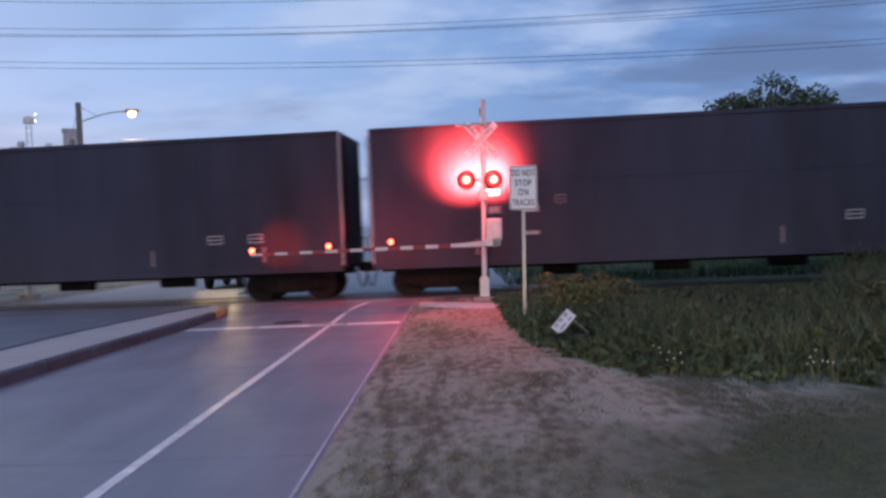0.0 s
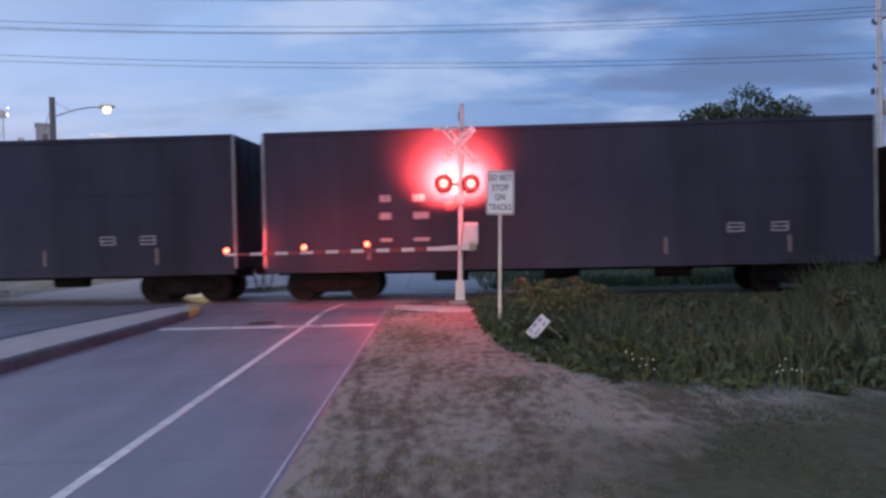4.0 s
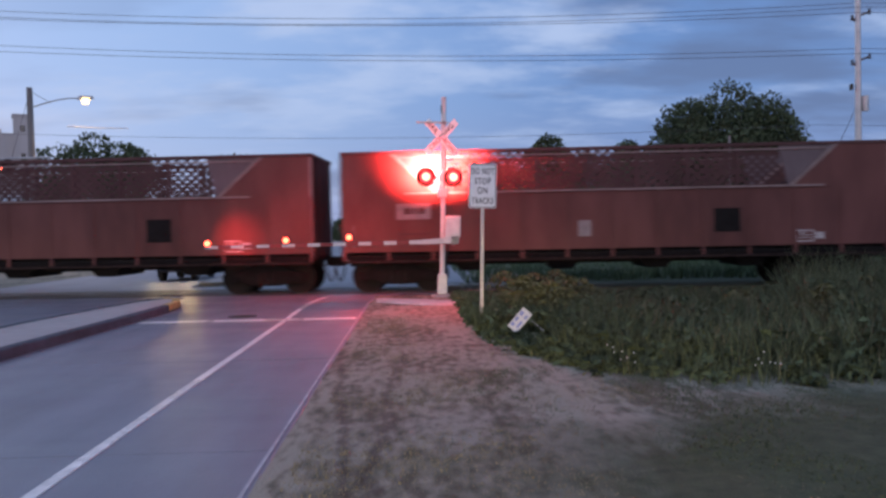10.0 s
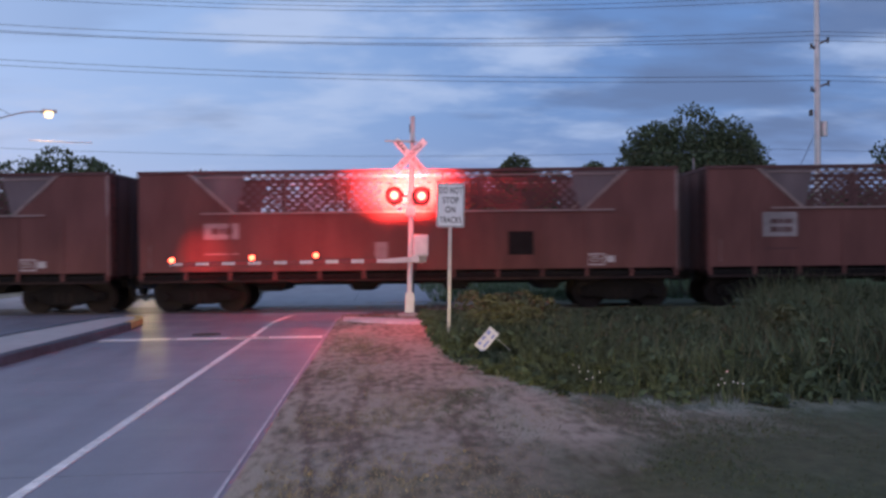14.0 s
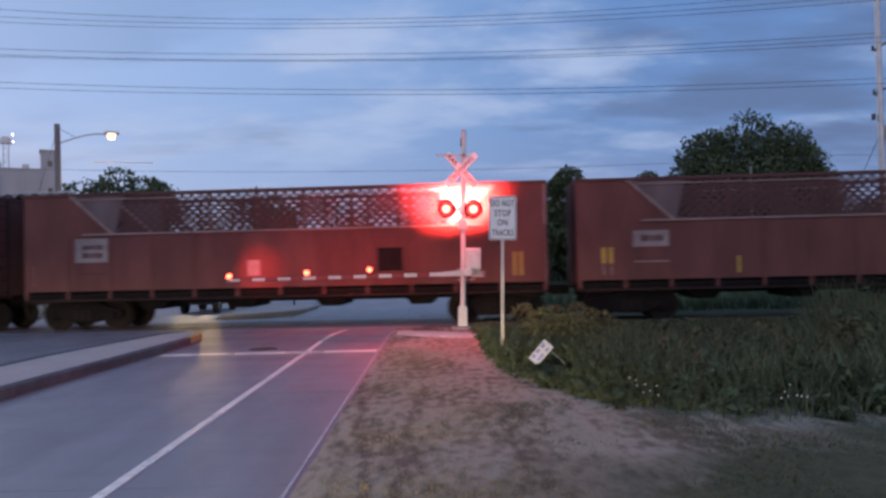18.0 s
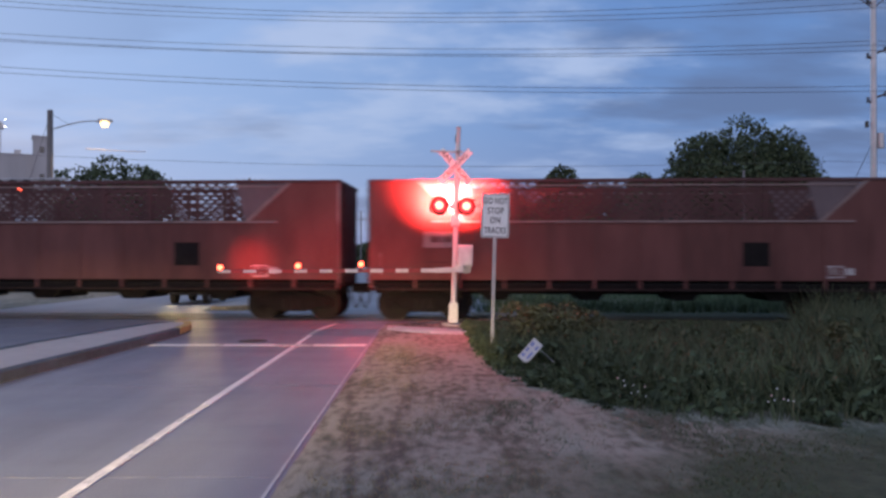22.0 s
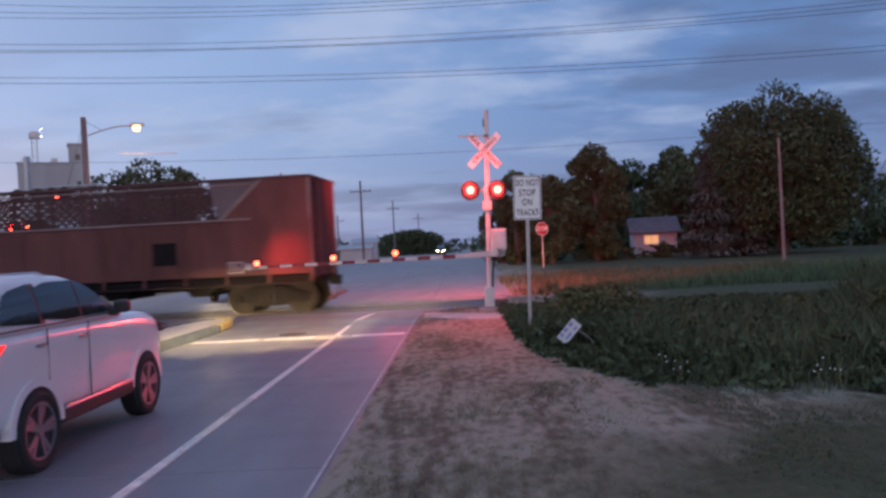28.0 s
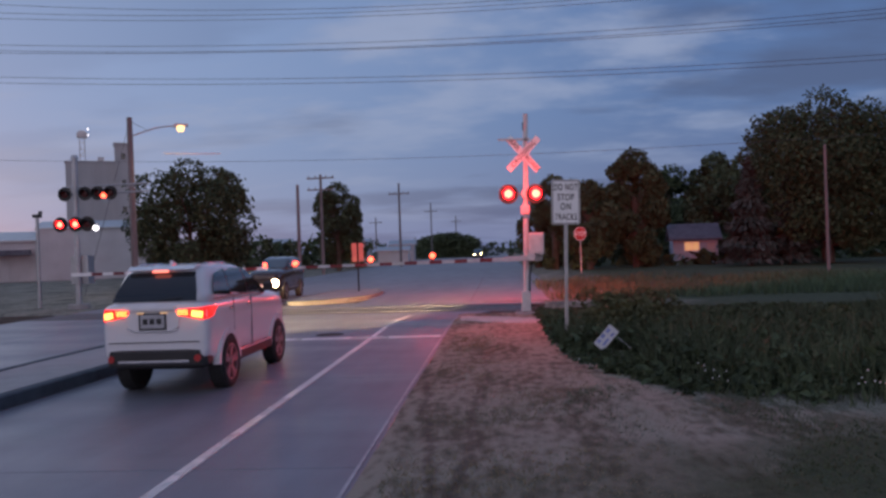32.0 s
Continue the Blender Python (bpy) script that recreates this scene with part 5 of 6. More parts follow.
def car(name, label, paint, tails, heads, bulb=0.075, lamp_z=0.82):
    s = thing(name, label, "car")
    low = [
        (-0.80, [(0.60, 0.36), (0.68, 0.45), (0.70, 0.60), (0.70, 0.80), (0.685, 0.97), (0.665, 1.05)], 0.02),
        (-0.765, [(0.66, 0.30), (0.735, 0.42), (0.752, 0.60), (0.752, 0.82), (0.735, 1.0), (0.72, 1.08)], 0.02),
        (-0.68, [(0.70, 0.26), (0.765, 0.40), (0.78, 0.60), (0.782, 0.84), (0.768, 1.02), (0.75, 1.10)], 0.02),
        (-0.2, [(0.72, 0.24), (0.775, 0.40), (0.79, 0.60), (0.795, 0.84), (0.778, 1.03), (0.757, 1.11)], 0.02),
        (0.7, [(0.72, 0.22), (0.765, 0.38), (0.775, 0.60), (0.787, 0.84), (0.774, 1.02), (0.755, 1.10)], 0.02),
        (1.6, [(0.72, 0.22), (0.765, 0.38), (0.775, 0.60), (0.787, 0.83), (0.77, 1.0), (0.748, 1.08)], 0.02),
        (2.05, [(0.72, 0.22), (0.77, 0.38), (0.782, 0.60), (0.785, 0.84), (0.765, 1.01), (0.71, 1.085)], 0.035),
        (2.55, [(0.71, 0.23), (0.765, 0.38), (0.778, 0.58), (0.78, 0.83), (0.755, 1.0), (0.66, 1.075)], 0.04),
        (2.92, [(0.67, 0.24), (0.72, 0.38), (0.735, 0.55), (0.74, 0.80), (0.70, 0.96), (0.60, 1.035)], 0.04),
        (3.10, [(0.60, 0.28), (0.64, 0.38), (0.65, 0.52), (0.66, 0.76), (0.62, 0.89), (0.52, 0.95)], 0.03),
        (3.16, [(0.48, 0.34), (0.52, 0.42), (0.53, 0.52), (0.54, 0.72), (0.50, 0.82), (0.44, 0.86)], 0.02),
    ]
    body = part("body", ring_loft([half_ring(*r) for r in low]), paint, s, smooth=True)
    md = body.modifiers.new("round", "SUBSURF")
    md.levels = md.render_levels = 1
    rings = []
    for z, yr, yf, w in GREEN:
        c, hy = (yr + yf) / 2, (yf - yr) / 2
        rg = []
        for i in range(40):
            a = 6.2832 * i / 40
            ca, sa = math.cos(a), math.sin(a)
            rg.append((math.copysign(abs(ca) ** 0.28, ca) * w, c + math.copysign(abs(sa) ** 0.28, sa) * hy, z))
        rings.append(rg)
    cab = part("cabin", ring_loft(rings), paint, s, "painted pillars and roof", smooth=True)

    def span(poly, z):
        """Lowest and highest first coordinate of a polygon at height z."""
        hit = []
        for (p, q), (r, t) in zip(poly, poly[1:] + poly[:1]):
            if min(q, t) <= z <= max(q, t) and q != t:
                hit.append(p + (r - p) * (z - q) / (t - q))
        return min(hit), max(hit)

    def pane(name, poly, surf, rows=9, cols=6, skin=None):
        """A curved pane that follows the cabin: surf(u, z) gives the place on its skin."""
        z0, z1 = min(p[1] for p in poly), max(p[1] for p in poly)
        v = []
        for i in range(rows + 1):
            z = z0 + 0.002 + (z1 - z0 - 0.004) * i / rows
            a, c = span(poly, z)
            v += [surf(a + (c - a) * j / cols, z) for j in range(cols + 1)]
        w = cols + 1
        g = Build().add(v, [(i * w + j, i * w + j + 1, (i + 1) * w + j + 1, (i + 1) * w + j) for i in range(rows) for j in range(cols)])
        return part(name, g, skin or M_GLASS, cab, smooth=True)

    def side_glass(poly, sd, name="side_window", skin=None, out=0.010):
        pane(name, poly, lambda y, z: (sd * (green_at(z)[2] + out), y, z), skin=skin)

    for sd in (-1, 1):
        side_glass([(-0.42, 1.17), (0.20, 1.145), (0.21, 1.35), (0.20, 1.575), (-0.02, 1.565), (-0.24, 1.49), (-0.37, 1.34)], sd)
        side_glass([(0.235, 1.145), (0.94, 1.14), (0.95, 1.35), (0.93, 1.58), (0.235, 1.577)], sd)
        side_glass([(0.975, 1.14), (1.74, 1.14), (1.52, 1.29), (1.26, 1.46), (1.06, 1.565), (0.965, 1.578)], sd)
        for y0 in (0.16, 0.90):
            side_glass([(y0, 1.142), (y0 + 0.12, 1.142), (y0 + 0.12, 1.576), (y0, 1.576)], sd, "pillar_trim", M_TRIM, 0.006)
        part("window_trim", Build().box(sd * 0.745 - 0.008, sd * 0.745 + 0.012, -0.45, 1.75, 1.115, 1.135), M_CHROME, cab)
        part("roof_rail", Build().line([Vector((sd * 0.50, -0.2, 1.648)), Vector((sd * 0.50, -0.1, 1.682)), Vector((sd * 0.50, 0.58, 1.680)), Vector((sd * 0.49, 0.72, 1.640))], 0.012, 8), M_CHROME, s)
        mi = part("mirror", Build().box(sd * 0.80 if sd > 0 else -0.97, 0.97 if sd > 0 else -0.80, 1.52, 1.66, 1.12, 1.28), M_TRIM, s, "black door mirror", bevel=0.035)
        part("mirror_stalk", Build().box(min(sd * 0.74, sd * 0.82), max(sd * 0.74, sd * 0.82), 1.56, 1.62, 1.09, 1.16), M_TRIM, mi)
        for y in (0.02, 0.78):
            part("door_handle", Build().box(min(sd * 0.782, sd * 0.806), max(sd * 0.782, sd * 0.806), y, y + 0.17, 0.95, 0.98), M_CHROME, s, bevel=0.006)
        for y in (0.23, 1.0):
            part("door_seam", Build().box(min(sd * 0.776, sd * 0.7885), max(sd * 0.776, sd * 0.7885), y, y + 0.005, 0.34, 1.09), M_TRIM, s)
        part("sill_cladding", Build().box(min(sd * 0.70, sd * 0.795), max(sd * 0.70, sd * 0.795), 0.38, 1.98, 0.21, 0.36), M_TRIM, s, bevel=0.02)
        part("sill_strip", Build().box(min(sd * 0.78, sd * 0.802), max(sd * 0.78, sd * 0.802), 0.45, 1.92, 0.335, 0.365), M_CHROME, s, bevel=0.006)
        for y in (0.0, 2.35):
            arch = Build()
            k = 14
            ring = [(math.cos(math.pi * i / k), math.sin(math.pi * i / k)) for i in range(k + 1)]
            for r0, r1, o in ((0.36, 0.435, 0.802),):
                v = [(sd * (o if y < 1 else o - 0.008), y + c * r, 0.36 + q * r) for c, q in ring for r in (r0, r1)]
                v += [(sd * 0.70, p[1], p[2]) for p in v]
                m = 2 * (k + 1)
                f = []
                for i in range(k):
                    a = 2 * i
                    f += [(a, a + 1, a + 3, a + 2), (m + a, m + a + 2, m + a + 3, m + a + 1), (a, a + 2, m + a + 2, m + a), (a + 1, m + a + 1, m + a + 3, a + 3)]
                arch.add(v, f)
            part("wheel_arch", arch, paint, s)
            part("wheel_well", Build().tube((sd * 0.60, y, 0.38), (sd * 0.793, y, 0.38), 0.385, n=24), M_TYRE, s)
    # rear
    pane("rear_window", [(-0.62, 1.115), (0.62, 1.115), (0.585, 1.30), (0.50, 1.555), (-0.50, 1.555), (-0.585, 1.30)], lambda x, z: (x, green_at(z)[0] - 0.012, z))
    part("spoiler", Build().prism([(-0.54, 1.585), (-0.33, 1.61), (-0.20, 1.672), (-0.43, 1.655), (-0.545, 1.605)], "x", -0.50, 0.50), paint, s, bevel=0.012)
    part("brake_light", Build().box(-0.11, 0.11, -0.552, -0.50, 1.556, 1.590), G_BRAKE if tails[0] is G_TAILY else tails[0], s, "lit high brake lamp")
    part("wiper", Build().line([Vector((0.02, -0.765, 1.13)), Vector((0.4, -0.75, 1.18))], 0.01, 6), M_TRIM, s)
    part("shark_fin", Build().prism([(-0.2, 1.66), (-0.02, 1.675), (-0.17, 1.73)], "x", -0.02, 0.02), paint, s)
    for sd in (-1, 1):
        tl = part("tail_lamp", Build().add([(sd * 0.50, -0.808, 0.92), (sd * 0.735, -0.775, 0.875), (sd * 0.80, -0.62, 0.905), (sd * 0.785, -0.40, 1.025), (sd * 0.762, -0.66, 1.04), (sd * 0.715, -0.785, 1.033), (sd * 0.34, -0.818, 1.01), (sd * 0.38, -0.82, 0.94)],
                                           [(0, 1, 5, 6, 7), (1, 2, 3, 4, 5)]), tails[1], s, "lit wraparound tail lamp")
        part("bright_bar", Build().add([(sd * 0.57, -0.83, 0.925), (sd * 0.715, -0.797, 0.90), (sd * 0.725, -0.787, 0.98), (sd * 0.58, -0.83, 1.0)], [(0, 1, 2, 3)]), tails[0], tl)
        for k in range(3):
            part("lamp_strip", Build().box(min(sd * 0.37, sd * 0.52), max(sd * 0.37, sd * 0.52), -0.832, -0.821, 0.948 + k * 0.024, 0.958 + k * 0.024), tails[0], tl)
        part("reflector", Build().tube((sd * 0.63, -0.815, 0.40), (sd * 0.63, -0.775, 0.40), 0.045, n=14), M_STOP, s)
    part("bumper_lower", Build().prism([(-0.745, -0.5), (-0.745, -0.70), (-0.68, -0.785), (-0.5, -0.825), (0.5, -0.825), (0.68, -0.785), (0.745, -0.70), (0.745, -0.5)], "z", 0.29, 0.51), M_TRIM, s, "black lower bumper", bevel=0.03)
    part("skid_strip", Build().box(-0.52, 0.52, -0.84, -0.8, 0.345, 0.38), M_CHROME, s, bevel=0.008)
    part("hatch_seam", Build().box(-0.66, 0.66, -0.806, -0.79, 0.60, 0.61), M_TRIM, s)
    part("hatch_trim", Build().box(-0.33, 0.33, -0.842, -0.79, 1.0, 1.06), paint, s, bevel=0.015)
    part("plate_recess", Build().prism([(-0.34, 0.74), (0.34, 0.74), (0.42, 0.985), (-0.42, 0.985)], "y", -0.812, -0.79), paint, s)
    pl = part("licence_plate", Build().box(-0.185, 0.185, -0.824, -0.813, 0.775, 0.965), M_STENCIL, s, "dull plate with plain dark bars in a dark frame")
    part("plate_frame", Build().box(-0.2, 0.2, -0.827, -0.812, 0.955, 0.978).box(-0.2, 0.2, -0.827, -0.812, 0.762, 0.785).box(-0.2, -0.175, -0.827, -0.812, 0.785, 0.955).box(0.175, 0.2, -0.827, -0.812, 0.785, 0.955), M_TRIM, pl)
    for k in range(3):
        part("print_bar", Build().box(-0.14 + k * 0.10, -0.07 + k * 0.10, -0.828, -0.8245, 0.835, 0.905), M_TRIM, pl)
    part("plate_strip", Build().prism([(-0.38, 0.785), (-0.26, 0.735), (0.26, 0.735), (0.38, 0.785), (0.37, 0.80), (0.25, 0.752), (-0.25, 0.752), (-0.37, 0.80)], "y", -0.826, -0.80), M_CHROME, s, bevel=0.005)
    for x in (-0.17, 0.17):
        part("plate_light", Build().box(x - 0.05, x + 0.05, -0.83, -0.815, 0.965, 0.985), G_WIN, s)
    # front
    pane("windscreen", [(-0.62, 1.12), (0.62, 1.12), (0.54, 1.57), (-0.54, 1.57)], lambda x, z: (x, green_at(z)[1] + 0.012, z))
    part("grille", Build().box(-0.42, 0.42, 3.10, 3.185, 0.46, 0.78), M_TRIM, s, bevel=0.02)
    part("front_plate", Build().box(-0.14, 0.14, 3.186, 3.195, 0.44, 0.54), M_SIGN, s)
    lip = 0.798 if bulb < 0.05 else lamp_z - bulb - 0.02
    for sd in (-1, 1):
        part("headlamp", Build().add([(sd * 0.45, 3.17, 0.76), (sd * 0.68, 3.04, 0.76), (sd * 0.735, 2.86, 0.85), (sd * 0.64, 3.0, 0.93), (sd * 0.45, 3.12, 0.88)], [(0, 1, 2, 3, 4)]), M_CHROME, s)
        part("headlamp_bulb", Build().tube((sd * 0.55, 3.12, lamp_z), (sd * 0.55, 3.17, lamp_z), bulb, bulb * 0.9, 18), heads, s, "lit headlamp")
        # added shields round the bulb, only there to cut the beam to shape
        part("lamp_hood", Build().prism([(3.10, lip - 0.03), (3.29, lip - 0.012), (3.29, lip), (3.10, lip - 0.01)], "x", sd * 0.55 - 0.14, sd * 0.55 + 0.14), M_TRIM, s)
        if bulb < 0.05:
            part("lamp_brow", Build().prism([(3.06, 0.845), (3.06, 0.863), (3.28, 0.831), (3.28, 0.8175)], "x", sd * 0.55 - 0.14, sd * 0.55 + 0.14), M_TRIM, s)
        for c in (0.495, 0.595) if bulb < 0.05 else (0.70,):
            part("lamp_shroud", Build().prism([(3.0, 0.74), (3.29, 0.76), (3.29, 0.86), (3.0, 0.90)], "x", sd * c - 0.008, sd * c + 0.008), M_TRIM, s)
        part("fog_surround", Build().tube((sd * 0.55, 3.06, 0.42), (sd * 0.55, 3.13, 0.42), 0.07, n=14), M_TRIM, s)
    part("underbody", Build().box(-0.62, 0.62, -0.6, 2.9, 0.24, 0.4), M_TYRE, s)
    for p in s.children_recursive:
        p.data.transform(Matrix.Diagonal((WIDE, 1, 1, 1)))
        # a high-riding body: everything under the belt line sits well above the road
        if p.name.split(".")[0] not in ("wheel_arch", "wheel_well"):
            for v in p.data.vertices:
                v.co.z += 0.10 * (1 - min(1, max(0, (v.co.z - 1.1) / 0.58)))
    # wheels, each about its own hub
    wheels = []
    tyre_b, rim_b, hub_b = Build(), Build(), Build()
    prof = [(0.245, 0.10), (0.30, 0.112), (0.335, 0.095), (0.345, 0.05), (0.345, -0.05), (0.335, -0.095), (0.30, -0.112), (0.245, -0.10)]
    n = 36
    v = [(w, math.cos(6.2832 * i / n) * r, math.sin(6.2832 * i / n) * r) for i in range(n) for r, w in prof]
    m = len(prof)
    tyre_b.add(v, [(i * m + j, i * m + (j + 1) % m, ((i + 1) % n) * m + (j + 1) % m, ((i + 1) % n) * m + j) for i in range(n) for j in range(m)])
    for i in range(10):
        a = 6.2832 * (i // 2) / 5 + (0.16 if i % 2 else -0.16)
        c, q = math.cos(a), math.sin(a)
        o = Vector((0, c, q))
        p = Vector((0, -q, c))
        v = [o * 0.05 + p * 0.02 + Vector((0.085, 0, 0)), o * 0.05 - p * 0.02 + Vector((0.085, 0, 0)), o * 0.24 - p * 0.028 + Vector((0.098, 0, 0)), o * 0.24 + p * 0.028 + Vector((0.098, 0, 0))]
        v += [w - Vector((0.03, 0, 0)) for w in v]
        rim_b.add(v, [(0, 1, 2, 3), (7, 6, 5, 4), (0, 4, 5, 1), (1, 5, 6, 2), (2, 6, 7, 3), (3, 7, 4, 0)])
    lip = [(0.225, 0.095), (0.25, 0.10), (0.25, -0.09), (0.225, -0.09)]
    v = [(w, math.cos(6.2832 * i / n) * r, math.sin(6.2832 * i / n) * r) for i in range(n) for r, w in lip]
    rim_b.add(v, [(i * 4 + j, i * 4 + (j + 1) % 4, ((i + 1) % n) * 4 + (j + 1) % 4, ((i + 1) % n) * 4 + j) for i in range(n) for j in range(4)])
    rim_b.tube((0.06, 0, 0), (0.1, 0, 0), 0.06, 0.05, 14)
    hub_b.tube((-0.06, 0, 0), (0.045, 0, 0), 0.23, n=24)
    tm, rm, hm = tyre_b.mesh("tyre", M_TYRE), rim_b.mesh("rim", M_RIM), hub_b.mesh("brake_disc", M_UNDER)
    for y in (0.0, 2.35):
        for sd in (-1, 1):
            w = new("wheel")
            w.parent = s
            w.empty_display_size = 0.1
            w.matrix_basis = pose(sd * 0.705 * WIDE, y, 0.345, 0, 0, 0 if sd > 0 else 180)
            for nm, me in (("tyre", tm), ("rim", rm), ("brake_disc", hm)):
                o = new(nm, me)
                o.parent = w
            wheels.append((w, sd, y))
    return s, wheels


SUV, SUV_WHEELS = car("suv", "white sport utility car with lit brake and tail lamps", M_CARW, (G_TAILY, G_TAIL), G_SUVHEAD, 0.009)
WAITING, _ = car("parked_car", "dark car waiting beyond the rails with headlamps on", M_CARD, (M_STOP, M_STOP), G_HEAD, 0.15, 0.58)
WAITING.matrix_basis = pose(-9.16, 33.5, 0, 0, 0, 180)
FAR_CAR, _ = car("far_car", "distant car on the road with headlamps on", M_CARD, (M_STOP, M_STOP), G_HEAD, 0.08)
FAR_CAR.matrix_basis = pose(-3.2, 124, 0, 0, 0, 180)

# ---- buildings and far things ----
def openings_wall(parent, x0, x1, y, z1, holes, material, thick=0.3, name="wall_panel"):
    """A wall along x with rectangular openings (xa, xb, za, zb) cut through it."""
    xs = sorted({x0, x1, *[h[0] for h in holes], *[h[1] for h in holes]})
    for a, c in zip(xs, xs[1:]):
        m = (a + c) / 2
        z = 0.0
        for h in sorted([h for h in holes if h[0] < m < h[1]], key=lambda q: q[2]):
            if h[2] > z:
                part(name, Build().box(a, c, y, y + thick, z, h[2]), material, parent)
            z = h[3]
        if z < z1:
            part(name, Build().box(a, c, y, y + thick, z, z1), material, parent)


def build_elevator():
    s = thing("grain_elevator", "tall pale concrete grain elevator with a headhouse", "building", (-59.6, 116.5, 0), 27)
    for k in range(4):
        part("bin_bay", Build().box(-4.6 + k * 1.9, -4.6 + k * 1.9 + 1.88, -1.0 - 0.03 * (k % 2), 1.1, -0.5, 16.4), M_SILO, s, "cast concrete bin wall")
    part("bin_deck", Build().box(-4.7, 3.1, -1.1, 1.2, 16.4, 16.75), M_SILO, s)
    part("headhouse", Build().box(2.2, 4.7, -1.4, 1.6, -0.5, 19.2), M_SILO, s, "taller stair tower")
    part("headhouse_cap", Build().box(2.05, 4.85, -1.55, 1.75, 19.2, 19.5), M_SILO, s)
    for z in (5, 9, 13, 17):
        part("tower_window", Build().box(3.1, 3.7, -1.44, -1.41, z, z + 0.9), M_GLASS, s)
    leg = Build()
    for x in (-2.6, -1.9):
        for y in (-0.35, 0.35):
            leg.tube((x, y, 16.6), (x, y, 20.4), 0.06, n=6)
    for z in (17.5, 18.5, 19.5):
        leg.box(-2.6, -1.9, -0.36, -0.32, z, z + 0.08).tube((-2.6, -0.35, z), (-1.9, -0.35, z + 0.9), 0.03, n=5)
    part("leg_tower", leg, M_GALV, s, "steel bucket elevator leg")
    part("leg_head", Build().prism([(-2.95, 20.3), (-1.5, 20.3), (-1.5, 20.9), (-1.9, 21.3), (-2.6, 21.3), (-2.95, 20.9)], "y", -0.5, 0.5), M_GALV, s)
    part("roof_vent", Build().box(-0.2, 0.7, -0.4, 0.4, 16.7, 17.4), M_GALV, s)
    for z in (21.6, 20.6):
        part("work_light", Build().tube((-1.35, -0.55, z), (-1.35, -0.45, z), 0.075, n=10), G_WHITE, s, "lit white work lamp")


build_elevator()


def build_warehouse():
    s = thing("warehouse", "long white metal warehouse with loading doors", "building", (-47.5, 74.5, 0), 24)
    doors = [(-8.4 + i * 2.1, -7.0 + i * 2.1, 0.0, 2.3) for i in range(5)]
    openings_wall(s, -9.0, 2.6, 0, 3.9, doors, M_METALW)
    for d in doors:
        part("loading_door", Build().box(d[0], d[1], 0.18, 0.24, 0, 2.3), M_METALW, s, "closed roller door")
    part("canopy", Build().box(-9.0, 2.0, -1.4, 0.0, 2.6, 3.1), M_ROOF, s, "dark canopy over the loading doors")
    openings_wall(s, 2.6, 13.0, -1.2, 5.0, [(6.0, 6.9, 0, 2.1)], M_METALW)
    part("side_door", Build().box(6.0, 6.9, -1.05, -1.0, 0, 2.1), M_ROOF, s)
    for i in range(26):
        if not 5.7 < 2.7 + i * 0.4 < 6.95:
            part("cladding_rib", Build().box(2.7 + i * 0.4, 2.74 + i * 0.4, -1.24, -1.2, 0, 5.0), M_METALW, s)
    for x, y, z in ((2.6, -0.9, 5.0), (12.7, -0.9, 5.0), (-9.0, 0.3, 3.9)):
        part("gable_wall", Build().box(x, x + 0.3, y, 9, 0, z), M_METALW, s)
    part("back_wall", Build().box(-9, 13, 9, 9.3, 0, 4.6), M_METALW, s)
    part("roof", Build().prism([(0 - 0.3, 3.9), (4.5, 4.9), (9.6, 3.9), (9.6, 4.05), (4.5, 5.05), (-0.3, 4.05)], "x", -9.2, 2.6), M_GALV, s)
    part("roof", Build().prism([(-1.4, 5.0), (4.2, 5.9), (9.6, 5.0), (9.6, 5.15), (4.2, 6.05), (-1.4, 5.15)], "x", 2.5, 13.1), M_GALV, s)


build_warehouse()


def build_house(at, rz, label, lit=True, w=4.0):
    s = thing("house", label, "house", at, rz)
    holes = [(-0.8, 0.25, 1.35, 1.98), (0.85, 1.45, 0.0, 1.9)]
    openings_wall(s, -w / 2, w / 2, 0, 2.15, holes, M_SIDING, 0.2)
    for x in (-w / 2, w / 2 - 0.2):
        part("side_wall", Build().box(x, x + 0.2, 0.2, 4.0, 0, 2.15), M_SIDING, s)
        part("gable", Build().prism([(0.05, 2.15), (4.15, 2.15), (2.1, 3.25)], "x", x + 0.01, x + 0.19), M_SIDING, s)
    part("back_wall", Build().box(-w / 2, w / 2, 4.0, 4.2, 0, 2.15), M_SIDING, s)
    part("roof", Build().prism([(-0.35, 2.1), (2.1, 3.3), (4.55, 2.1), (4.55, 2.25), (2.1, 3.45), (-0.35, 2.25)], "x", -w / 2 - 0.3, w / 2 + 0.3), M_ROOF, s)
    win = part("window", Build().box(-0.8, 0.25, 0.1, 0.13, 1.35, 1.98), G_WIN if lit else M_GLASS, s, "warmly lit window" if lit else "")
    part("window_frame", Build().box(-0.84, 0.29, -0.03, 0.0, 1.29, 1.35).box(-0.84, 0.29, -0.03, 0.0, 1.98, 2.04).box(-0.84, -0.8, -0.03, 0, 1.35, 1.98).box(0.25, 0.29, -0.03, 0, 1.35, 1.98).box(-0.295, -0.255, 0.05, 0.09, 1.35, 1.98), M_SIGN, win)
    part("door", Build().box(0.85, 1.45, 0.08, 0.14, 0, 1.9), M_METALW, s)


build_house((15.05, 62.5, -0.3), -8, "small pale house with a lit window among trees", w=3.3)


